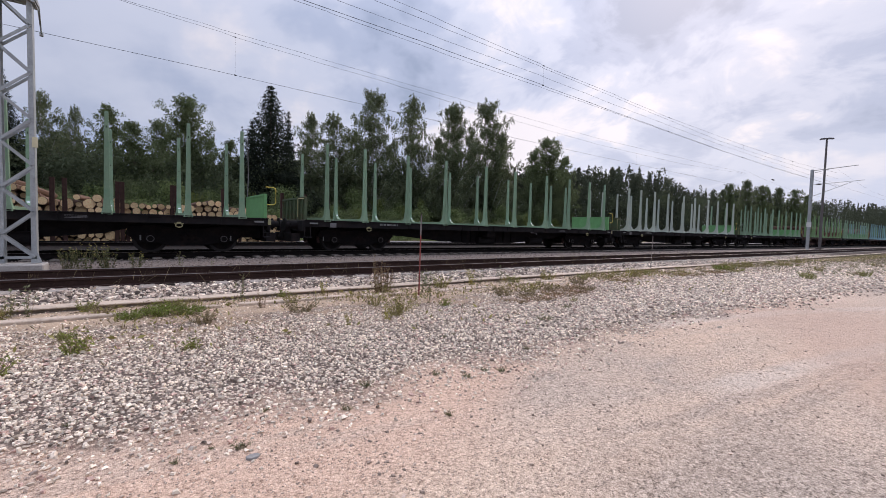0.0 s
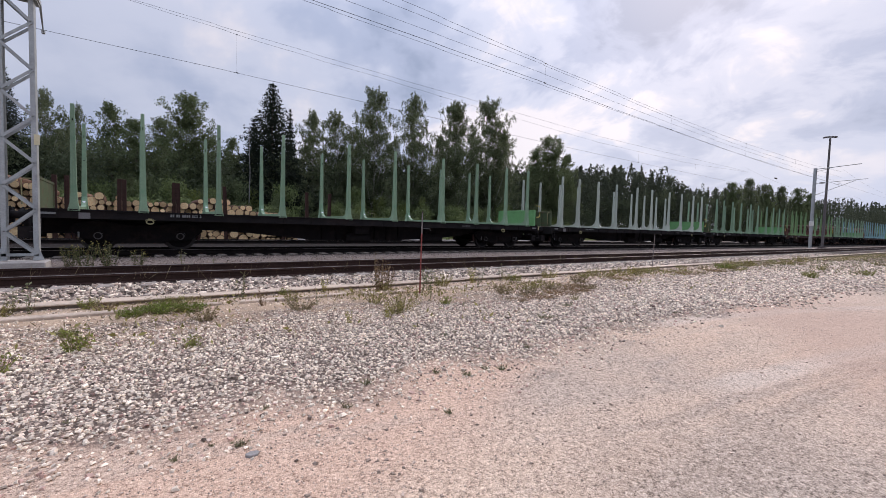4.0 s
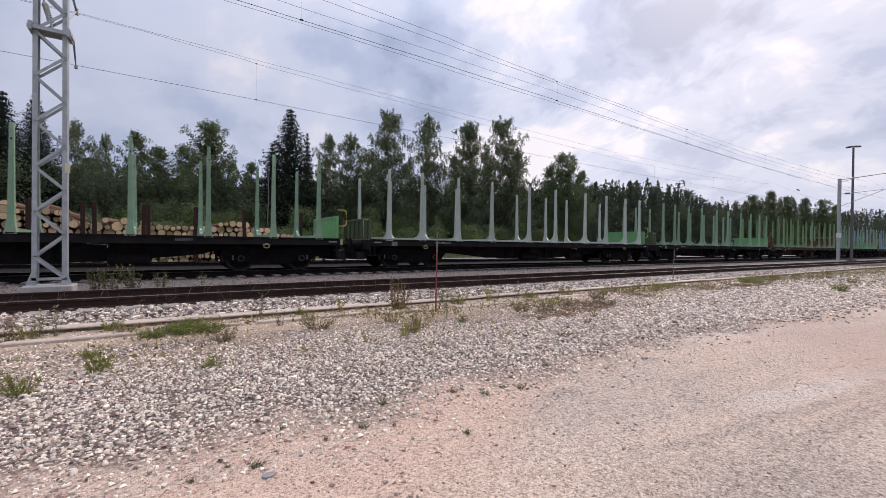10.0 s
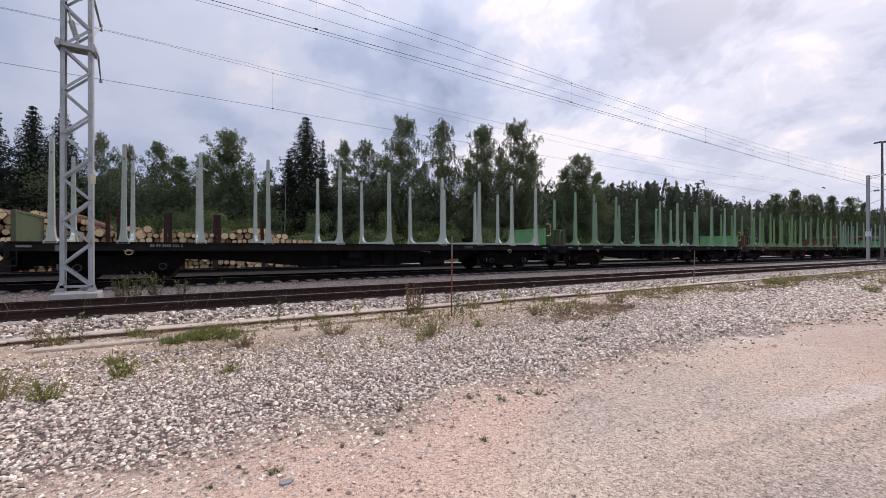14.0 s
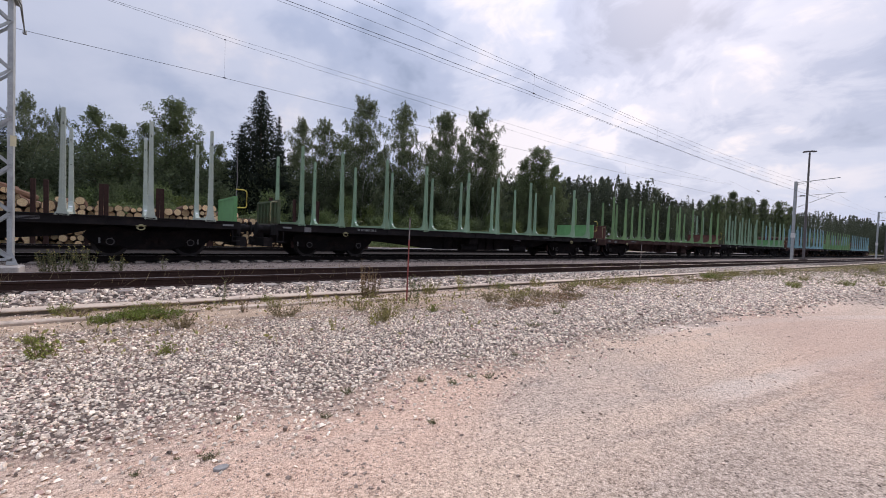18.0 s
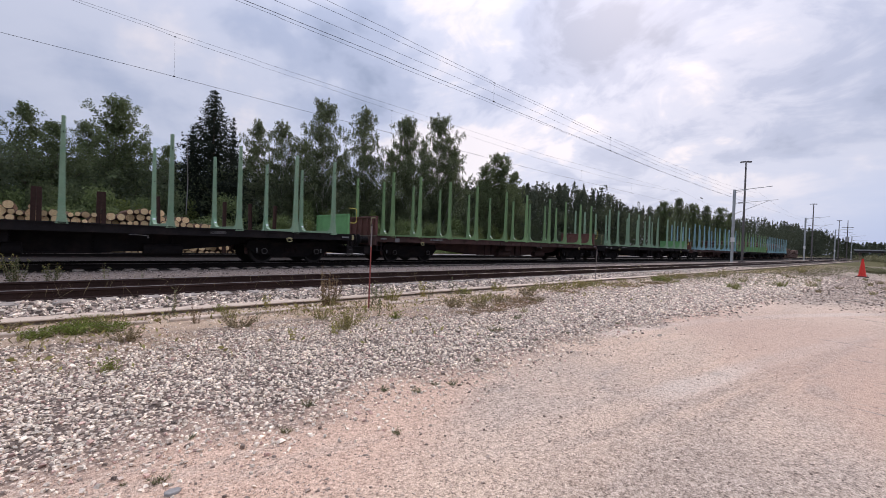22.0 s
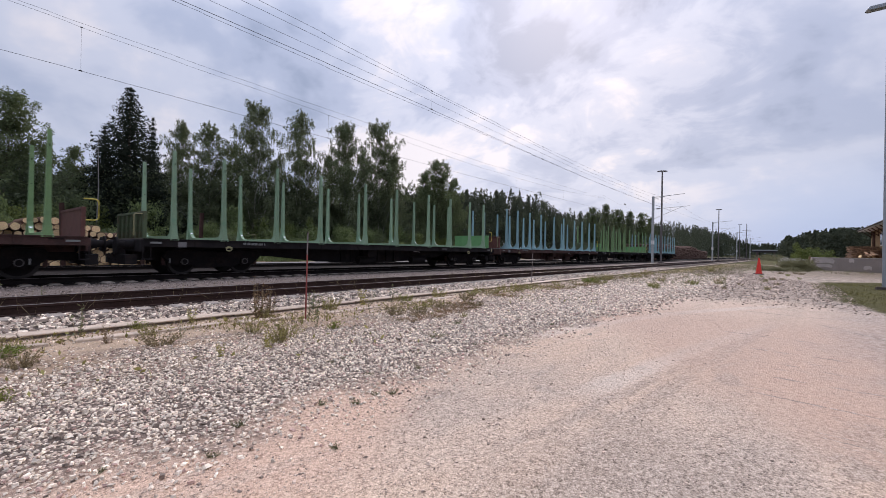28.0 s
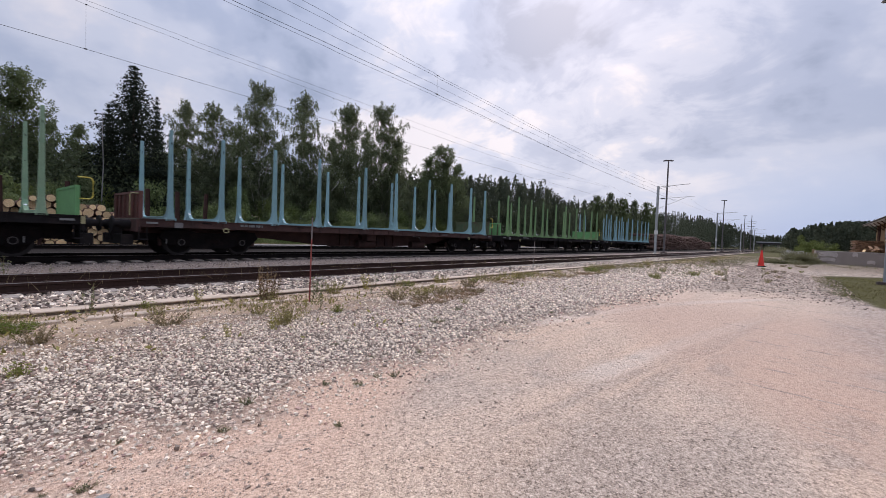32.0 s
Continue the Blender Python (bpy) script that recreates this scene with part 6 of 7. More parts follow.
def build_distance():
    """Road bridge, far masts and poles towards the vanishing point."""
    bridge = thing("road_bridge", "low concrete road bridge over the tracks far away", "bridge", (0, 0, 0), kind="structure")
    part("deck", Shape().box((262, -4, 3.1), (272, 16.5, 3.9)), M["roof"], bridge)
    part("parapet", Shape().box((261.6, -4, 3.9), (261.9, 16.5, 4.4)), M["galv"], bridge)
    for y in (-3, 7.5, 14.3):
        part("pier", Shape().box((264, y, -0.1), (270, y + 0.8, 3.1)), M["dock"], bridge)
    for x in (52.4, 98, 143.5, 189):
        build_far_mast(x, 12.55, -3.2)
    for x, y in ((60.3, 13.4), (118, 13.9), (176, 14.6)):
        build_lamp(x, y, 12.0, "yard_lamp", "tall dark wooden lamp pole with two lamp heads", M["pole_wood"], ((-0.3, 0.8), (0.5, -0.8)), 0.14)
    pole = thing("transformer_pole", "wooden power pole with a grey transformer", "power pole", (215, 15.5, 0))
    part("pole", Shape().tube((0, 0, 0), (0, 0, 14.5), 0.17, 0.12, 10), M["pole_wood"], pole)
    part("transformer", Shape().box((-0.6, -0.5, 6.6), (0.6, 0.5, 8.4)), M["galv"], pole, bevel=0.05)
    part("crossarm", Shape().box((-0.08, -1.6, 11.8), (0.08, 1.6, 11.95)), M["pole_wood"], pole)
    part("crossarm", Shape().box((-0.08, -1.3, 9.8), (0.08, 1.3, 9.95)), M["pole_wood"], pole)


# ---- plants ----
def leaf_quads(centres, size, rnd, droop=0.0, aspect=0.6):
    """Small diamond leaves, turned at random, one at each centre."""
    n = len(centres)
    a = rnd.normal(0, 1, (n, 3))
    a[:, 2] -= droop
    a /= np.linalg.norm(a, axis=1, keepdims=True)
    b = np.cross(a, rnd.normal(0, 1, (n, 3)))
    b /= np.linalg.norm(b, axis=1, keepdims=True) + 1e-9
    s = (size * rnd.uniform(0.6, 1.3, n))[:, None]
    a, b = a * s, b * s * aspect
    v = np.stack([centres - a, centres + b, centres + a, centres - b], 1).reshape(-1, 3)
    return v, np.arange(4 * n).reshape(-1, 4)


def crown_mesh(name, blobs, per, size, material, seed, droop=0.0, spread=(1, 1, 1)):
    rnd = np.random.default_rng(seed)
    pts = []
    for x, y, z, r in blobs:
        k = max(int(per * r ** 1.6), 4)
        d = rnd.normal(0, 1, (k, 3))
        d /= np.linalg.norm(d, axis=1, keepdims=True)
        d *= (rnd.random((k, 1)) ** 0.45) * r * np.array(spread)
        d[:, 2] -= droop * r * rnd.random(k)
        pts.append(d + (x, y, z))
    v, f = leaf_quads(np.concatenate(pts), size, rnd, droop)
    return cloud_mesh(name, v, f, M[material])


def spray_mesh(name, blobs, per, size, material, seed, hang):
    """A crown of fine leaves along thin hanging sprays."""
    rnd = np.random.default_rng(seed)
    pts = []
    for x, y, z, r in blobs:
        k = max(int(per * r ** 1.5), 3)
        d = rnd.normal(0, 1, (k, 3))
        d /= np.linalg.norm(d, axis=1, keepdims=True)
        d *= (rnd.random((k, 1)) ** 0.5) * r * np.array((1.0, 1.0, 0.8))
        start = d + (x, y, z)
        m = 9
        q = np.linspace(0, 1, m)[None, :, None]
        long = hang * rnd.uniform(0.35, 1.15, (k, 1, 1))
        away = np.concatenate([d[:, :2] * 0.18 + rnd.normal(0, 0.05, (k, 2)), -np.ones((k, 1))], 1)[:, None, :]
        line = start[:, None, :] + away * q * long + rnd.normal(0, 0.045, (k, m, 3))
        pts.append(line.reshape(-1, 3))
    v, f = leaf_quads(np.concatenate(pts), size, rnd, 0.8, 0.55)
    return cloud_mesh(name, v, f, M[material])


def broad_tree(seed, high, wide, clear, leaf, bark, clumps=70, airy=0.0, size=0.10):
    """Trunk with limbs and a crown of many small leaves in uneven clumps, as two meshes."""
    rnd = np.random.default_rng(seed)
    s = Shape()
    knots = [Vector((0, 0, -0.3))]
    for k in range(1, 7):
        knots.append(Vector((rnd.normal(0, 0.10) * k * 0.4, rnd.normal(0, 0.10) * k * 0.4, high * 0.95 * k / 6)))
    for k in range(6):
        r = 0.010 * high
        s.tube(knots[k], knots[k + 1], r * (1 - k / 6.4), r * (1 - (k + 1) / 6.4), 7, close=False)
    blobs = []
    birch = leaf == "birch_leaf"
    lean = rnd.uniform(0, 2 * math.pi)
    count = int(clumps * (1.9 if birch else 2.3))
    for k in range(count):
        u = (k + rnd.random()) / count
        z = high * (clear + (0.985 - clear) * u)
        if birch:
            shape = 0.70 + 0.30 * u / 0.3 if u < 0.3 else (1 - (u - 0.3) / 0.72) ** 0.5
        else:
            shape = 0.62 + 0.38 * u / 0.3 if u < 0.3 else math.sqrt(max(1 - ((u - 0.3) / 0.72) ** 2.0, 0.02))
        a = rnd.uniform(0, 2 * math.pi)
        rr = wide * 0.5 * shape * math.sqrt(rnd.uniform(0.05, 1.0)) * (0.84 + 0.18 * math.sin(3 * a + lean + 5 * u) + 0.16 * math.sin(21 * u + 2 * a)) * (1.28 if k % 6 == 0 else 1.0)
        tip = Vector((rr * math.cos(a), rr * math.sin(a), z))
        i = min(int(6 * max(z - 1.1 * rr, 0) / (0.95 * high)), 5)
        root = knots[i].lerp(knots[i + 1], rnd.random())
        if k % 3 == 0:
            s.tube(root, tip, 0.003 * high * (1.1 - u), 0.008, 4, close=False)
        r = wide * rnd.uniform(0.035, 0.095) * (1 - 0.40 * u)
        blobs.append((tip.x, tip.y, tip.z, r))
        if rnd.random() > airy:
            mid = root.lerp(tip, rnd.uniform(0.35, 0.8))
            blobs.append((mid.x, mid.y, mid.z, wide * rnd.uniform(0.07, 0.13) * (1 - 0.4 * u)))
    top = knots[-1]
    blobs += [(top.x + rnd.normal(0, 0.10), top.y + rnd.normal(0, 0.10), high * (0.93 + 0.018 * k), 0.24 - 0.035 * k) for k in range(5)]
    trunk = s.mesh("trunk", M[bark])
    if birch:
        crown = spray_mesh("crown", [(x, y, z, r * (1.25 if z < 0.62 * high else 1.0)) for x, y, z, r in blobs], 38, size * 0.76, leaf, seed, 0.6)
    else:
        crown = crown_mesh("crown", blobs, 185, size * 0.78, leaf, seed, 0.2, (1, 1, 1.1))
    return trunk, crown


def spruce(seed, high, wide):
    rnd = np.random.default_rng(seed)
    s = Shape().tube((0, 0, -0.3), (0, 0, high * 0.97), 0.012 * high, 0.02, 7, close=False)
    pts = []
    levels = int(high * 2.1)
    for k in range(levels):
        u = k / levels
        z = high * (0.05 + 0.945 * u)
        reach = wide * 0.58 * (1 - u) ** 0.95 * rnd.uniform(0.72, 1.1) + 0.12
        m = int(11 + 10 * (1 - u))
        for j in range(m):
            a = 2 * math.pi * (j + rnd.random() * 0.8) / m
            length = reach * rnd.uniform(0.6, 1.08)
            q = np.linspace(0.1, 1.0, max(int(length * 13), 3))[:, None]
            line = np.concatenate([np.cos(a) * length * q, np.sin(a) * length * q, z - 0.34 * length * q + 0.20 * length * q ** 2.5], 1)
            for d in (0.0, 0.12, 0.26):
                twig = line + rnd.normal(0, 0.06 + 0.025 * length, line.shape)
                twig[:, 2] -= d * rnd.random(len(twig))
                pts.append(twig)
    c = np.concatenate(pts)
    v, f = leaf_quads(c, 0.105, rnd, 0.7, 0.42)
    return s.mesh("trunk", M["trunk"]), cloud_mesh("crown", v, f, M["needle"])


def bush_mesh(seed, high, wide, leaf="bush_leaf", size=0.11, per=150):
    rnd = np.random.default_rng(seed)
    blobs = []
    for k in range(16):
        u = rnd.random() ** 0.8
        a, r = rnd.uniform(0, 2 * math.pi), wide * 0.42 * rnd.random() ** 0.6 * (1.1 - 0.6 * u)
        blobs.append((r * math.cos(a), r * math.sin(a), high * (0.12 + 0.78 * u), wide * rnd.uniform(0.12, 0.22)))
    return crown_mesh("foliage", blobs, per, size, leaf, seed, 0.1)


def build_trees():
    kinds = {}
    kinds["birch_a"] = broad_tree(11, 15.5, 7.4, 0.10, "birch_leaf", "birch_bark", 130, 0.35)
    kinds["birch_b"] = broad_tree(12, 15.0, 6.6, 0.14, "birch_leaf", "birch_bark", 110, 0.4)
    kinds["birch_c"] = broad_tree(13, 15.5, 7.9, 0.08, "birch_leaf", "birch_bark", 150, 0.3)
    kinds["aspen_a"] = broad_tree(14, 13.0, 7.2, 0.06, "tree_leaf", "trunk", 150, 0.1, 0.11)
    kinds["aspen_b"] = broad_tree(15, 11.0, 5.6, 0.06, "tree_leaf", "trunk", 120, 0.1, 0.11)
    kinds["spruce_a"] = spruce(16, 15.5, 8.2)
    kinds["spruce_b"] = spruce(17, 13.0, 6.0)
    text = {"birch": ("tall birch tree with airy green crown and pale trunk", "birch tree"), "aspen": ("broad leafy tree with dense dark green crown", "leafy tree"), "spruce": ("dark green spruce tree with drooping branches", "spruce tree")}
    base = {"birch_a": 15.5, "birch_b": 15.0, "birch_c": 15.5, "aspen_a": 13.0, "aspen_b": 11.0, "spruce_a": 15.5, "spruce_b": 13.0}
    # Bearing from the camera's spot, height of the top above the horizon in degrees, distance from the yard, kind, girth.
    rows = (
        (-19.0, 13.2, 47, "spruce_a", 1.00), (-16.0, 13.8, 49, "spruce_b", 1.10), (-13.2, 13.7, 47, "spruce_a", 1.05), (-11.0, 13.95, 50, "spruce_a", 0.95),
        (-8.0, 11.9, 49, "birch_b", 0.90), (-5.7, 11.0, 52, "birch_b", 0.70), (-2.9, 11.7, 50, "aspen_b", 0.90), (-0.9, 10.5, 47, "aspen_b", 1.00),
        (1.6, 11.0, 52, "aspen_a", 0.80), (4.0, 13.9, 47, "aspen_a", 1.05), (6.4, 9.6, 52, "aspen_b", 0.80), (8.6, 9.8, 50, "aspen_b", 0.8),
        (11.0, 12.4, 49, "spruce_b", 0.95), (13.1, 16.6, 48, "spruce_a", 1.40), (15.2, 14.1, 49, "spruce_b", 0.55), (17.9, 13.7, 51, "birch_a", 0.98),
        (20.8, 14.0, 47, "birch_b", 1.28), (23.4, 12.2, 50, "aspen_b", 0.80), (25.7, 17.1, 46, "birch_a", 1.12), (28.6, 11.6, 50, "birch_b", 0.61),
        (31.0, 16.7, 46, "birch_b", 1.16), (34.6, 11.8, 49, "birch_c", 0.70), (36.6, 15.9, 46, "birch_c", 1.10), (38.9, 12.6, 49, "birch_a", 0.70),
        (41.3, 16.4, 46, "birch_a", 1.22), (43.0, 12.4, 46, "birch_c", 0.85), (47.4, 10.4, 45, "aspen_b", 1.00), (49.2, 11.9, 45, "aspen_a", 1.10), (51.3, 9.6, 46, "aspen_b", 0.95),
        (57.2, 8.0, 52, "birch_b", 0.60), (60.0, 7.3, 54, "birch_b", 0.60), (63.3, 6.7, 52, "birch_a", 0.90), (69.6, 5.8, 46, "aspen_a", 1.00), (71.2, 6.1, 46, "birch_c", 1.00),
        (72.6, 5.5, 46, "aspen_a", 1.00), (74.0, 5.2, 46, "birch_c", 0.90), (75.3, 5.0, 46, "aspen_a", 1.00), (76.2, 4.4, 45, "aspen_b", 1.00),
    )
    rd = random.Random(21)
    for az, el, y, kind, girth in rows:
        d = y / math.cos(radians(az))
        x, zg = y * math.tan(radians(az)), float(ground_height(np.float64(0), np.float64(y)))
        high = (1.045 if kind[:5] == "birch" else 1.03) * d * math.tan(radians(el)) + 1.1 - zg
        label, cat = text[kind.split("_")[0]]
        tree = thing(kind.split("_")[0] + "_tree", label, cat, (x, y, zg), "trees behind the tracks")
        k = high / base[kind]
        w = girth * (0.4 + 0.6 * k)
        turn = rd.uniform(0, 360)
        for name, me in zip(("trunk", "crown"), kinds[kind]):
            ob = part(name, me, None, tree, at=(0, 0, 0, 0, 0, turn))
            ob.scale = (w, w, k)
    # Bare grey stem before the tall spruce.
    snag = thing("dead_birch", "thin bare pale birch stem before the spruces", "dead tree", (7.7, 42, float(ground_height(np.float64(0), np.float64(42)))))
    part("trunk", Shape().tube((0, 0, 0), (0.15, 0, 5), 0.05, 0.035, 6).tube((0.15, 0, 5), (0.05, 0, 9.3), 0.035, 0.012, 6), M["hub"], snag)


def build_undergrowth():
    rnd = np.random.default_rng(31)
    # Continuous dark thicket under and behind the trees.
    blobs = []
    for k in range(1350):
        az = rnd.uniform(-24, 79)
        y = rnd.uniform(44, 57)
        x = y * math.tan(radians(az))
        top = float(np.interp(az, (-24, 0, 10, 24, 43, 46, 55, 66, 79), (7.0, 5.8, 6.2, 7.0, 7.0, 6.2, 7.5, 9, 11)))
        z = 0.8 + top * rnd.random() ** 0.7
        blobs.append((x, y, z, rnd.uniform(0.9, 1.7)))
    big = crown_mesh("thicket", blobs, 90, 0.12, "thicket_leaf", 32)
    tagged(new("thicket", big), "dense dark green thicket under the trees", "thicket", kind="stuff")
    # Wood edge running off along the line, conifers and leafy tops.
    pts = []
    for k in range(1250):
        u = rnd.random()
        x = 52 + 340 * u ** 1.5
        y = rnd.uniform(47, 64) - 0.06 * max(x - 150, 0)
        h = rnd.uniform(9.5, 12.5) + 1.6 * math.sin(x * 0.09) + 0.012 * x
        r = rnd.uniform(1.1, 1.8)
        m = 205 if x < 230 else 100
        q = rnd.random(m) ** 0.75
        a = rnd.uniform(0, 2 * math.pi, m)
        rad = r * 1.25 * (1.02 - q) ** (1.0 if k % 5 < 3 else 0.5) * rnd.random(m) ** 0.5 * 1.1 + 0.06
        pts.append(np.stack([x + rad * np.cos(a), y + rad * np.sin(a), 0.8 + h * (0.1 + 0.9 * q)], 1))
    for k in range(420):
        az = rnd.uniform(-26, 52)
        y = rnd.uniform(59, 70)
        x = y * math.tan(radians(az))
        h = rnd.uniform(6.5, 9.0) * (0.9 if 5 < az < 8 else 1.0)
        m = 170
        q, a = rnd.random(m) ** 0.8, rnd.uniform(0, 2 * math.pi, m)
        rad = rnd.uniform(1.4, 2.2) * (1.05 - q) ** 0.6 * rnd.uniform(0.3, 1.1, m) + 0.1
        pts.append(np.stack([x + rad * np.cos(a), y + rad * np.sin(a), 1.4 + h * q], 1))
    v, f = leaf_quads(np.concatenate(pts), 0.24, rnd, 0.9, 0.55)
    tagged(new("far_wood", cloud_mesh("far_wood", v, f, M["far_needle"])), "distant dark conifer wood along the railway", "wood", kind="stuff")
    # Wood beyond the freight shed and across the end of the view.
    pts = []
    for k in range(520):
        az = rnd.uniform(79, 104)
        d = rnd.uniform(150, 260) if az > 89 else rnd.uniform(300, 420)
        el = float(np.interp(az, (79, 82, 84.5, 86.2, 88.7, 89.6, 92, 95, 104), (3.8, 3.2, 2.2, 1.35, 1.45, 2.4, 2.7, 3.0, 3.2)))
        h = d * math.tan(radians(el)) * rnd.uniform(0.75, 1.05) + 1.1
        x, y = d * math.sin(radians(az)), d * math.cos(radians(az))
        m = 250
        q, a = rnd.random(m) ** 0.7, rnd.uniform(0, 2 * math.pi, m)
        rad = rnd.uniform(1.6, 2.8) * np.clip(1.03 - q, 0, 1) ** (0.5 if k % 3 == 0 else 0.85) * rnd.random(m) ** 0.5 * 1.1
        pts.append(np.stack([x + rad * np.cos(a), y + rad * np.sin(a), h * q], 1))
    v, f = leaf_quads(np.concatenate(pts), 0.42, rnd, 0.8, 0.5)
    tagged(new("end_wood", cloud_mesh("end_wood", v, f, M["far_needle"])), "distant dark wood closing the view", "wood", kind="stuff")
    # Shrubs on the bank behind the log stack.
    shapes = [bush_mesh(40 + k, 3.0, 3.6, "bush_leaf", 0.09, 190) for k in range(3)] + [bush_mesh(44 + k, 3.0, 3.6, "tree_leaf", 0.09, 190) for k in range(2)] + [bush_mesh(46, 3.0, 3.2, "lime_leaf", 0.085, 190)]
    rd = random.Random(8)
    for k in range(150):
        az = rd.uniform(-22, 52)
        y = rd.uniform(34.0, 44)
        x = y * math.tan(radians(az))
        zg = float(ground_height(np.float64(0), np.float64(y)))
        bush = part("shrub", shapes[k % 6], None, None, at=(x, y, zg - 0.1, 0, 0, rd.uniform(0, 360)))
        wide = rd.uniform(0.5, 1.15)
        bush.scale = (wide, wide, rd.uniform(0.55, 1.25) * (0.62 + (y - 34) * 0.07))
        tagged(bush, "leafy green shrub on the bank behind the logs", "shrub", "shrubs on the bank")
    # Tall grass and herbs on the slope below the shrubs.
    n = 26000
    gx, gy = rnd.uniform(-16, 52, n), rnd.uniform(32.5, 41, n)
    gz = ground_height(gx, gy)
    tuft = np.sin(gx * 1.3) + np.sin(gx * 0.47 + gy * 1.9) + rnd.normal(0, 0.7, n)
    c = np.stack([gx, gy, gz + rnd.uniform(0.05, 0.55, n) * np.clip(0.9 + 0.35 * tuft, 0.25, 1.8)], 1)
    v, f = leaf_quads(c, 0.16, rnd, -1.6, 0.16)
    tagged(new("bank_grass", cloud_mesh("bank_grass", v, f, M["bush_leaf"])), "tall green grass and herbs on the bank", "grass", kind="stuff")
    bright = [bush_mesh(70 + k, 3.0, 3.6, "lime_leaf", 0.10, 200) for k in range(2)]
    weedy = [bush_mesh(60 + k, 3.0, 3.6, "heath_leaf", 0.07, 200) for k in range(3)]
    bloom = [bush_mesh(64 + k, 3.0, 3.6, "white_bloom", 0.05, 210) for k in range(2)]
    for k in range(70):
        x, y = rd.uniform(40.5, 47.8), rd.uniform(-1.6, 2.4)
        if x + 1.5 * y > 48.5 or x + 2.2 * y < 41.5:
            continue
        bush = part("shrub", weedy[k % 3], None, None, at=(x, y, -0.06, 0, 0, rd.uniform(0, 360)))
        bush.scale = (0.45, 0.45, rd.uniform(0.22, 0.34) if x > 43 and -0.9 < y < 1.0 else rd.uniform(0.07, 0.14))
        tagged(bush, "low olive weedy shrub by the loading dock", "shrub", "shrubs by the dock")
    for k in range(13):
        x, y = rd.uniform(46.5, 50), rd.uniform(-0.7, 1.2)
        bush = part("flowering_weeds", bloom[k % 2], None, None, at=(x, y, -0.06, 0, 0, rd.uniform(0, 360)))
        bush.scale = (0.40, 0.40, rd.uniform(0.30, 0.38))
        tagged(bush, "pale flowering weeds in a heap beside the dock", "weed", "shrubs by the dock")
    for k in range(16):
        az, d = rd.uniform(90.2, 92.7), rd.uniform(80, 98)
        bush = part("shrub", bright[k % 2], None, None, at=(d * math.sin(radians(az)), d * math.cos(radians(az)), -0.1, 0, 0, rd.uniform(0, 360)))
        bush.scale = (0.8, 0.8, rd.uniform(0.6, 1.0) * (1.2 if az < 90.8 else 0.9))
        tagged(bush, "bright green shrub beyond the dock", "shrub", "shrubs by the dock")
    for k in range(40):
        x, y = rd.uniform(120, 245), rd.uniform(-1.0, 8.0)
        bush = part("shrub", weedy[k % 3], None, None, at=(x, y, -0.1, 0, 0, rd.uniform(0, 360)))
        bush.scale = (1.3, 1.3, rd.uniform(0.2, 0.5) * (1 + (x - 120) / 160))
        tagged(bush, "dull green shrub beside the far track", "shrub", "shrubs along the far track")


M["heath_leaf"] = mat("heathy_weed_leaves", (0.19, 0.18, 0.09), 0.8, 0, 0.35, 0.6, 5, 0.0, random_tone=0.35, island=True, translucent=0.3)
M["lime_leaf"] = mat("bright_shrub_leaves", (0.125, 0.15, 0.042), 0.7, 0, 0.35, 0.4, 5, 0.0, random_tone=0.25, island=True, translucent=0.4)
M["far_needle"] = mat("far_wood_foliage", (0.086, 0.098, 0.066), 0.95, 0, 0.4, 0.05, 1.0, 0.0, random_tone=0.12, island=True, translucent=0.35, spec=0.04)
M["thicket_leaf"] = mat("thicket_leaves", (0.094, 0.112, 0.062), 0.8, 0, 0.4, 0.25, 3, 0.0, random_tone=0.2, island=True, translucent=0.4, spec=0.15)


def weed_mesh(seed, high, wide, stems, leaf, leaf_size, density, top="", per_top=0):
    """Upright stems with leaves along them; flowers on top if asked."""
    rnd = np.random.default_rng(seed)
    s = Shape()
    pts, tops = [], []
    for k in range(stems):
        a, r = rnd.uniform(0, 2 * math.pi), wide * 0.5 * math.sqrt(rnd.random())
        root = Vector((r * math.cos(a) * 0.6, r * math.sin(a) * 0.6, -0.01))
        tip = Vector((r * math.cos(a) * 1.3 + rnd.normal(0, 0.03), r * math.sin(a) * 1.3 + rnd.normal(0, 0.03), high * rnd.uniform(0.6, 1.05)))
        s.tube(root, tip, 0.003, 0.0015, 3, close=False)
        m = max(int(density * tip.z / leaf_size), 2)
        q = rnd.random((m, 1))
        pts.append(np.array(root) + (np.array(tip) - np.array(root)) * q + rnd.normal(0, leaf_size * 0.7, (m, 3)))
        tops.append(np.array(tip) + rnd.normal(0, 0.02, (max(per_top, 1), 3)))
    p = np.concatenate(pts)
    p[:, 2] = np.maximum(p[:, 2], 0.004)
    v, f = leaf_quads(p, leaf_size, rnd, 0.0, 0.4)
    stem = s.mesh("stems", M["dry_weed"])
    out = [("stem", stem), ("foliage", cloud_mesh("foliage", v, f, M[leaf]))]
    if top:
        v, f = leaf_quads(np.concatenate(tops), 0.014, rnd, 0.0, 0.9)
        out.append(("blossom", cloud_mesh("blossom", v, f, M[top])))
    return out


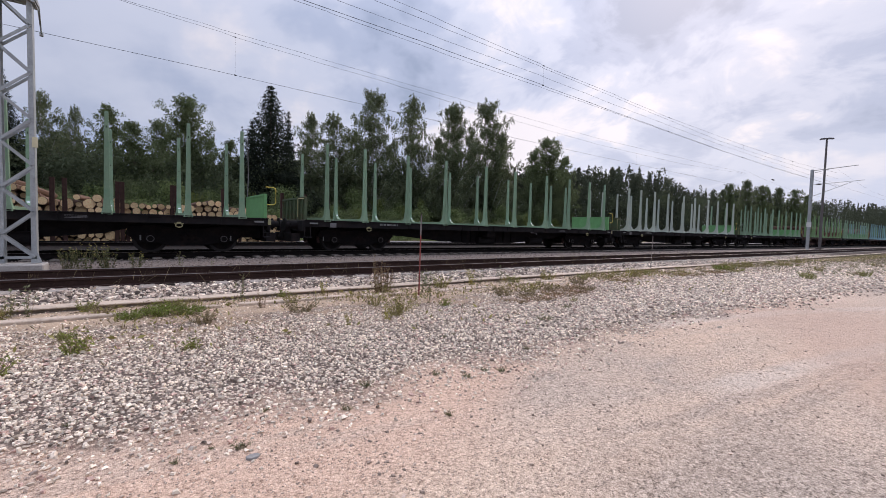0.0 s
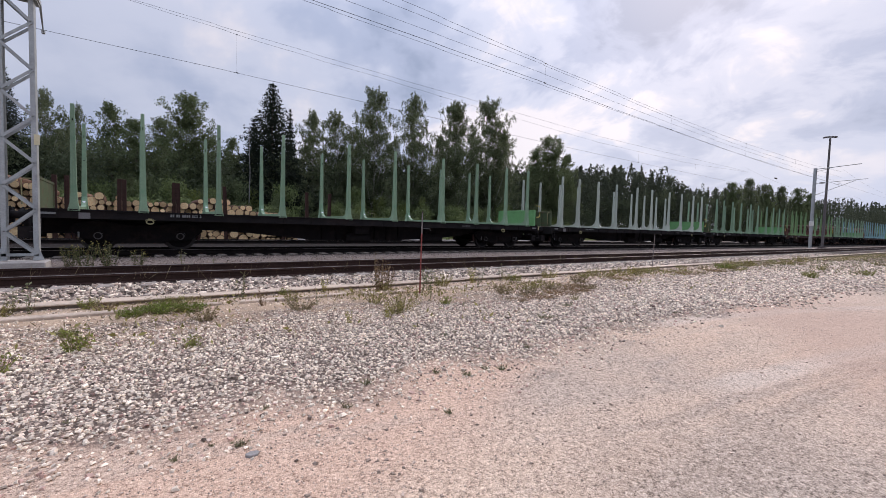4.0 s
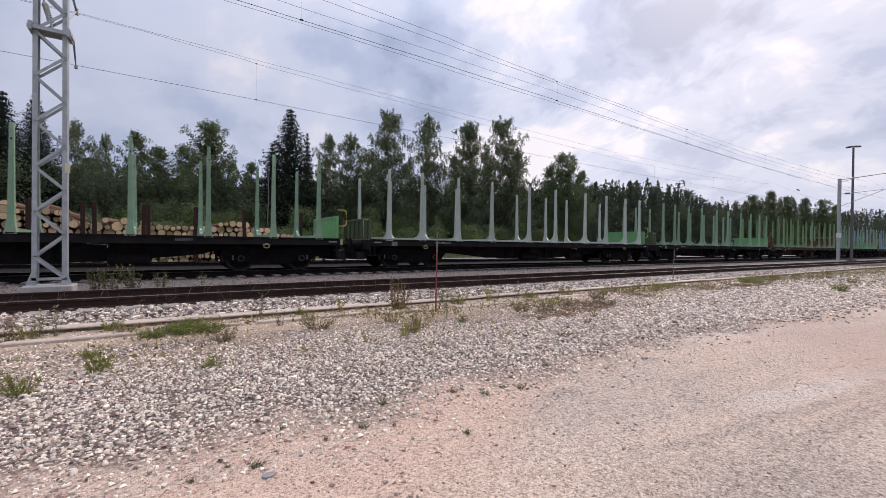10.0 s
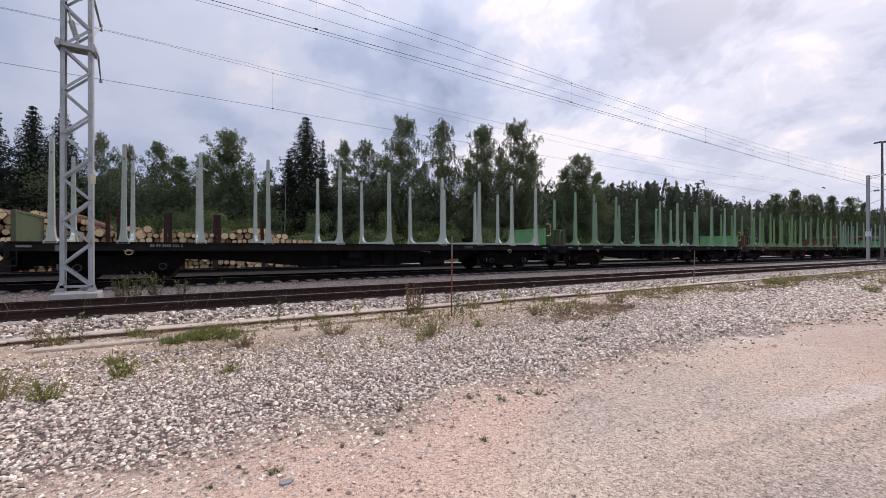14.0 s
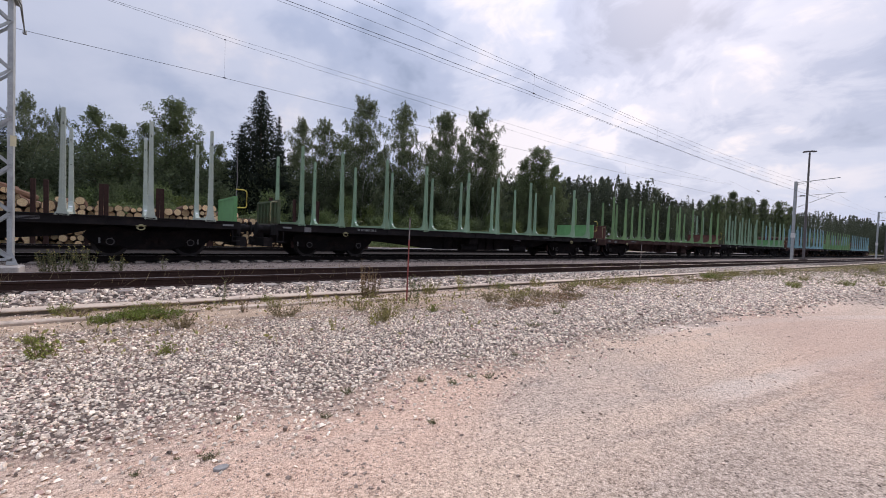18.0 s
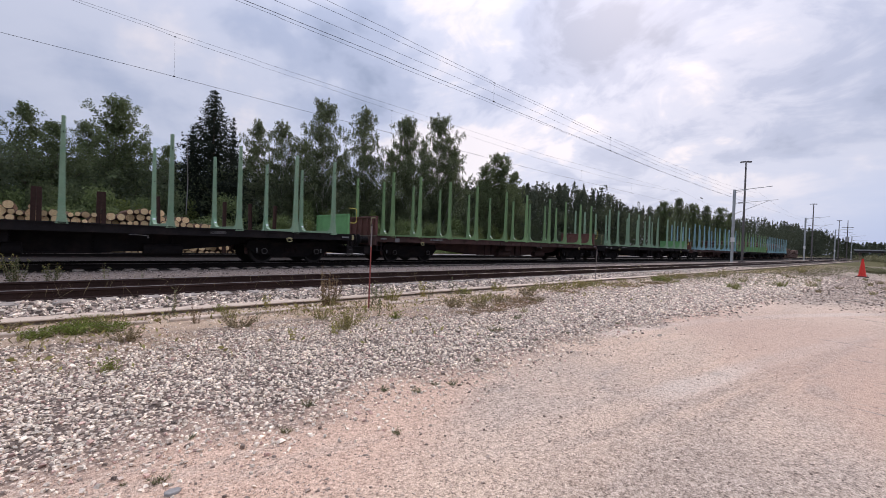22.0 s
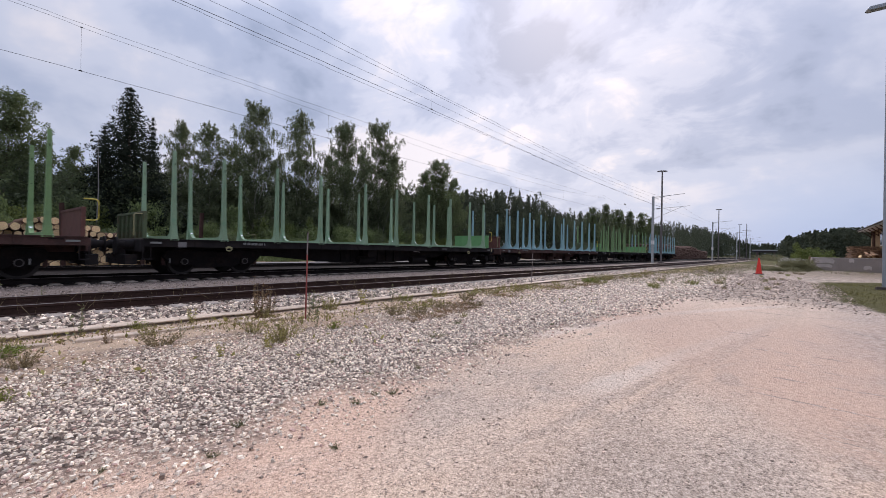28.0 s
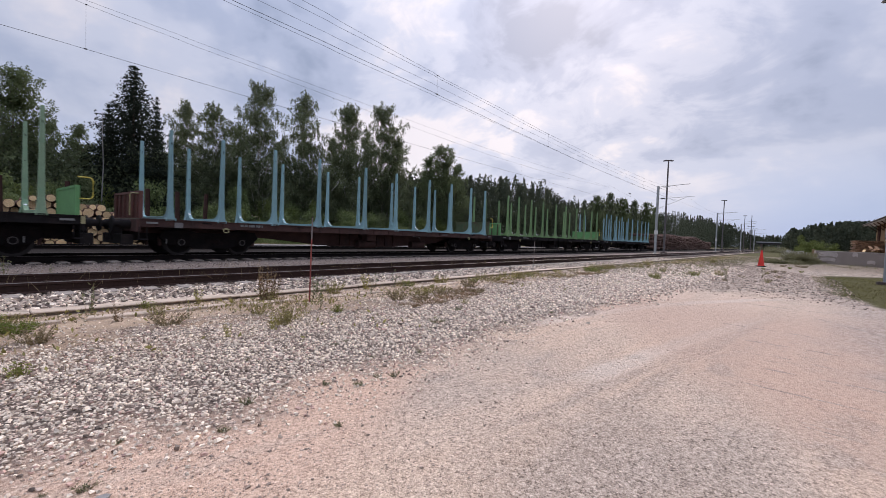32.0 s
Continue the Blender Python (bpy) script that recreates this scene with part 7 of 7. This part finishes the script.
def build_weeds():
    kinds = {
        "low": (weed_mesh(51, 0.055, 0.13, 22, "dull_leaf", 0.012, 1.6), "low green weed clump growing in gravel"),
        "sprout": (weed_mesh(52, 0.11, 0.17, 18, "weed_leaf", 0.013, 2.2), "small leafy green weed in gravel"),
        "mat": (weed_mesh(53, 0.20, 0.66, 110, "mat_leaf", 0.024, 1.7), "wide mat of green weeds beside the kerb"),
        "bushy": (weed_mesh(59, 0.2, 0.3, 40, "weed_leaf", 0.012, 1.9), "bushy yellow-green weed beside the kerb"),
        "dock": (weed_mesh(54, 0.58, 0.30, 13, "rust_weed", 0.02, 1.4), "tall rusty brown dock weed"),
        "tansy": (weed_mesh(55, 0.56, 0.42, 20, "tansy_leaf", 0.026, 1.6, "flower", 3), "yellow flowering weed between the tracks"),
        "stalk": (weed_mesh(56, 0.42, 0.12, 4, "dull_leaf", 0.022, 1.4), "single tall dull green weed stalk"),
        "dry": (weed_mesh(57, 0.14, 0.34, 40, "dry_weed", 0.016, 1.5), "dry straw-coloured grass tuft"),
        "russet": (weed_mesh(60, 0.07, 0.62, 130, "russet_leaf", 0.012, 1.5), "low mat of reddish brown dry weeds in gravel"),
        "gold": (weed_mesh(62, 0.30, 0.16, 9, "gold_leaf", 0.022, 1.7), "upright yellow-green weed by the kerb"),
        "leafy": (weed_mesh(58, 0.24, 0.38, 34, "pale_leaf", 0.013, 1.7), "pale green leafy weed by the kerb"),
    }
    rows = [
        ("low", 2.27, 2.37, 0.55), ("low", 1.77, 2.57, 0.5), ("low", 0.96, 2.34, 0.45), ("low", 1.23, 2.62, 0.6), ("low", 1.95, 2.4, 0.5), ("sprout", 0.3, 4.2, 0.9),
        ("sprout", -0.48, 4.55, 1.5), ("sprout", -0.9, 4.15, 1.3), ("mat", 0.15, 5.95, 0.58), ("mat", -0.15, 5.9, 0.45), ("low", 4.07, 3.48, 1.1), ("leafy", 2.72, 4.75, 0.95), ("leafy", 2.55, 4.6, 0.6),
        ("dock", 3.25, 6.4, 1.1), ("dock", 3.4, 6.5, 0.8), ("stalk", 3.75, 5.85, 1.0), ("stalk", 4.05, 6.1, 0.95), ("leafy", 4.55, 6.45, 1.0), ("sprout", 3.55, 4.9, 1.0), ("leafy", 10.94, 6.2, 0.7), ("leafy", 11.6, 6.3, 0.6),
        ("leafy", 10.4, 5.9, 0.9), ("dry", 5.3, 4.9, 0.9), ("dry", 6.2, 5.2, 1.0), ("dry", 6.9, 4.9, 0.9), ("tansy", -1.2, 13.1, 1.0), ("tansy", -0.75, 13.3, 1.0), ("tansy", -1.5, 13.4, 0.8), ("tansy", -0.2, 13.0, 0.7),
        ("stalk", 0.75, 12.9, 1.1), ("stalk", 1.5, 13.0, 0.6), ("stalk", -1.1, 6.5, 0.9), ("dock", -1.5, 6.4, 0.5), ("stalk", 1.1, 6.5, 1.0), ("leafy", -1.9, 5.5, 0.8), ("low", -2.2, 4.6, 1.5), ("low", -1.4, 4.9, 1.4),
        ("sprout", -2.6, 4.3, 1.5), ("dry", -1.9, 4.7, 1.4), ("dock", 1.25, 5.9, 0.4), ("mat", 15.5, 5.8, 0.9), ("leafy", 17.5, 5.9, 1.2), ("leafy", 20.5, 5.6, 1.2), ("low", 5.0, 3.9, 1.0), ("dry", 7.6, 5.6, 1.2),
        ("leafy", 9.2, 6.4, 0.8), ("leafy", 6.4, 6.55, 0.6), ("stalk", 5.6, 6.5, 0.8), ("leafy", 23.5, 5.9, 1.3), ("leafy", 13.2, 6.1, 0.7), ("low", 2.9, 2.7, 0.45), ("low", 0.35, 2.2, 0.5), ("low", 1.45, 1.95, 0.4), ("dry", 0.5, 5.3, 0.9), ("dry", 1.6, 5.4, 1.0),
    ]
    rows += [("leafy", -1.95, 4.75, 0.9), ("leafy", -2.15, 4.45, 0.8), ("leafy", -1.7, 4.6, 0.7), ("bushy", -2.0, 4.15, 0.6), ("bushy", -1.45, 4.2, 0.55), ("leafy", -1.2, 4.35, 0.8), ("sprout", -1.9, 4.3, 1.5), ("sprout", -1.5, 4.25, 1.4),
             ("bushy", -0.62, 5.05, 0.5), ("stalk", -1.25, 6.55, 0.8), ("bushy", -0.6, 6.6, 0.7), ("mat", 0.42, 5.9, 0.5), ("mat", 0.1, 6.1, 0.45), ("russet", 5.9, 4.75, 1.0), ("russet", 6.5, 4.9, 0.9), ("russet", 5.2, 4.65, 0.9), ("russet", 6.9, 5.25, 0.9), ("russet", 4.7, 4.6, 0.6), ("leafy", 5.6, 4.2, 0.4), ("gold", 5.4, 6.53, 1.0), ("gold", 2.35, 6.6, 0.7), ("gold", 7.6, 6.6, 0.7), ("gold", 10.1, 5.9, 0.8), ("gold", 10.3, 6.1, 0.7), ("gold", 2.35, 4.43, 0.6), ("gold", 1.85, 4.4, 0.45), ("stalk", 4.3, 6.6, 0.9), ("dry", 5.0, 5.2, 1.2), ("bushy", 11.3, 6.1, 0.7), ("russet", 12.0, 5.4, 1.0), ("russet", 9.0, 5.5, 0.9), ("russet", 14.0, 5.5, 1.0)]
    rd = random.Random(77)
    for k in range(64):
        x = -4.5 + 27 * rd.random() ** 1.3
        rows.append((rd.choice(("leafy", "leafy", "sprout", "sprout", "bushy", "bushy", "dry", "stalk")), x, rd.choice((rd.uniform(5.0, 6.68), rd.uniform(5.9, 6.7))), rd.uniform(0.45, 0.95)))
    for k in range(34):
        x = rd.uniform(14.5, 36)
        y = rd.uniform(0.4, 5.0) if x < 26 else rd.uniform(-1.0, 5.0)
        rows.append((rd.choice(("leafy", "dry", "dry", "bushy", "stalk")), x, y, rd.uniform(0.5, 1.1)))
    for k in range(26):
        x = -2.5 + 9 * rd.random()
        rows.append(("low", x, 2.2 + 1.2 * rd.random() + 0.1 * x, rd.uniform(0.2, 0.45)))
    for k, (kind, x, y, s) in enumerate(rows):
        parts, label = kinds[kind]
        w = thing("weed", label, "weed", (x, y, float(ground_height(np.float64(x), np.float64(y))), 0, 0, 67.0 * k), "weeds along the yard")
        for name, me in parts:
            tagged(part(name, me, None, w), kind="stuff")
        w.scale = (s, s, s)
    # Thin dry grass and seedlings scattered along the sandy strip.
    rnd = np.random.default_rng(61)
    for name, leaf, n, label in (("dry_grass", "dry_weed", 20000, "sparse dry grass along the kerb"), ("green_seedlings", "pale_leaf", 8500, "sparse green seedlings along the kerb")):
        x = -7 + 60 * rnd.random(n) ** 1.4
        y = np.where(rnd.random(n) < 0.8, rnd.normal(5.95, 0.4, n), rnd.uniform(3.4, 6.6, n))
        y = np.minimum(y, 6.62)
        clump = np.sin(x * 2.1 + 1.3) + np.sin(x * 0.77 + y * 3) + rnd.normal(0, 0.6, n) > 0.1
        x, y = x[clump], y[clump]
        c = np.stack([x, y, rnd.uniform(0.005, 0.08, len(x)) * (1 if leaf == "dry_weed" else 0.7)], 1)
        v, f = leaf_quads(c, 0.035, rnd, -1.0, 0.16 if leaf == "dry_weed" else 0.4)
        tagged(new(name, cloud_mesh(name, v, f, M[leaf])), label, "grass", kind="stuff")
    n = 420
    x = rnd.uniform(-4, 26, n)
    y = rnd.choice((9.45, 9.85, 11.35, 10.5), n) + rnd.normal(0, 0.10, n) + 0.01 * (x - 8)
    c = np.stack([x, y, -0.08 + rnd.uniform(0.10, 0.24, n)], 1)
    v, f = leaf_quads(c, 0.17, rnd, -2.2, 0.016)
    tagged(new("dry_stalks", cloud_mesh("dry_stalks", v, f, M["dry_weed"])), "thin dry grass stalks between the near rails", "grass", kind="stuff")
    n = 26000
    x, y = rnd.uniform(9, 27, n), rnd.uniform(-6, -0.5, n)
    ok = (x + y < 23.3 + rnd.normal(0, 0.4, n)) & (x - 3.8 * y > 18.4 + rnd.normal(0, 0.7, n))
    ok &= np.sin(x * 2.3 + y) + np.sin(x * 0.9 - y * 2.7) + rnd.normal(0, 0.8, n) > -0.7
    c = np.stack([x, y, rnd.uniform(0.0, 0.022, n)], 1)[ok]
    v, f = leaf_quads(c, 0.026, rnd, -1.0, 0.2)
    tagged(new("turf_grass", cloud_mesh("turf_grass", v, f, M["turf_blade"])), "short worn turf round the lamp post", "grass", kind="stuff")
    n = 7000
    x, y = rnd.uniform(16, 60, n), rnd.uniform(2.6, 6.7, n)
    m = 2600
    a, b = rnd.uniform(36, 46, m), rnd.uniform(-4.2, 1.5, m)
    on = (np.sin(a * 1.7 + b) + np.sin(b * 2.9 - a * 0.6) > 0.1) & (a + b < 44)
    x, y = np.r_[x, a[on]], np.r_[y, b[on]]
    c = np.stack([x, y, rnd.uniform(0.0, 0.16, len(x))], 1)
    v, f = leaf_quads(c, 0.055, rnd, -1.0, 0.16)
    tagged(new("rough_grass", cloud_mesh("rough_grass", v, f, M["heath_leaf"])), "rough grass and weeds beyond the yard", "grass", kind="stuff")


M["turf_blade"] = mat("turf_blades", (0.165, 0.145, 0.048), 0.8, 0, 0.3, 1.0, 8, 0.0, random_tone=0.4, island=True, translucent=0.2)
M["tansy_leaf"] = mat("tansy_leaves", (0.075, 0.085, 0.032), 0.8, 0, 0.3, 3, 20, 0.0, random_tone=0.4, island=True, translucent=0.2)
M["mat_leaf"] = mat("green_weed_mat_leaves", (0.165, 0.205, 0.042), 0.75, 0, 0.3, 3, 20, 0.0, random_tone=0.4, island=True, translucent=0.35)
M["russet_leaf"] = mat("reddish_dry_weeds", (0.33, 0.20, 0.115), 0.85, 0, 0.3, 3, 20, 0.0, random_tone=0.45, island=True, translucent=0.2)
M["gold_leaf"] = mat("yellow_green_weed_leaves", (0.33, 0.29, 0.075), 0.8, 0, 0.3, 3, 20, 0.0, random_tone=0.35, island=True, translucent=0.35)
M["dull_leaf"] = mat("dull_weed_leaves", (0.17, 0.175, 0.09), 0.8, 0, 0.3, 3, 20, 0.0, random_tone=0.4, island=True)
M["pale_leaf"] = mat("pale_weed_leaves", (0.28, 0.245, 0.080), 0.8, 0, 0.3, 3, 20, 0.0, random_tone=0.4, island=True, translucent=0.2)


# ---- the place ----
build_ground()
build_kerb()
build_track(1, TRACKS[0], -70, 320, 60, -7.31, 0.010)
build_track(2, TRACKS[1], -70, 320, 60, -7.0, SLANT)
build_track(3, TRACKS[2], -70, 320, 0)
build_lattice_mast(-2.20, 12.55)
build_wires()
build_distance()
build_lamp(21.2, -2.42, 9.95, "lamp_post", "grey steel lamp post standing on worn turf", M["pole_grey"], ((-0.25, 0.97),), 0.095)
build_train()
build_log_stack()
build_far_logs()
build_freight_shed()
build_cone()
build_flat_stone()
build_marker(3.64, 5.77, 1.33, 1.0, "marker_pole", "thin red marker pole stuck in gravel by the kerb", 0.6)
build_marker(12.96, 6.89, 1.05, 0.1, "marker_stake", "thin dark marker stake by the kerb", 3.0)
build_trees()
build_undergrowth()
build_weeds()
build_stones()
motions()
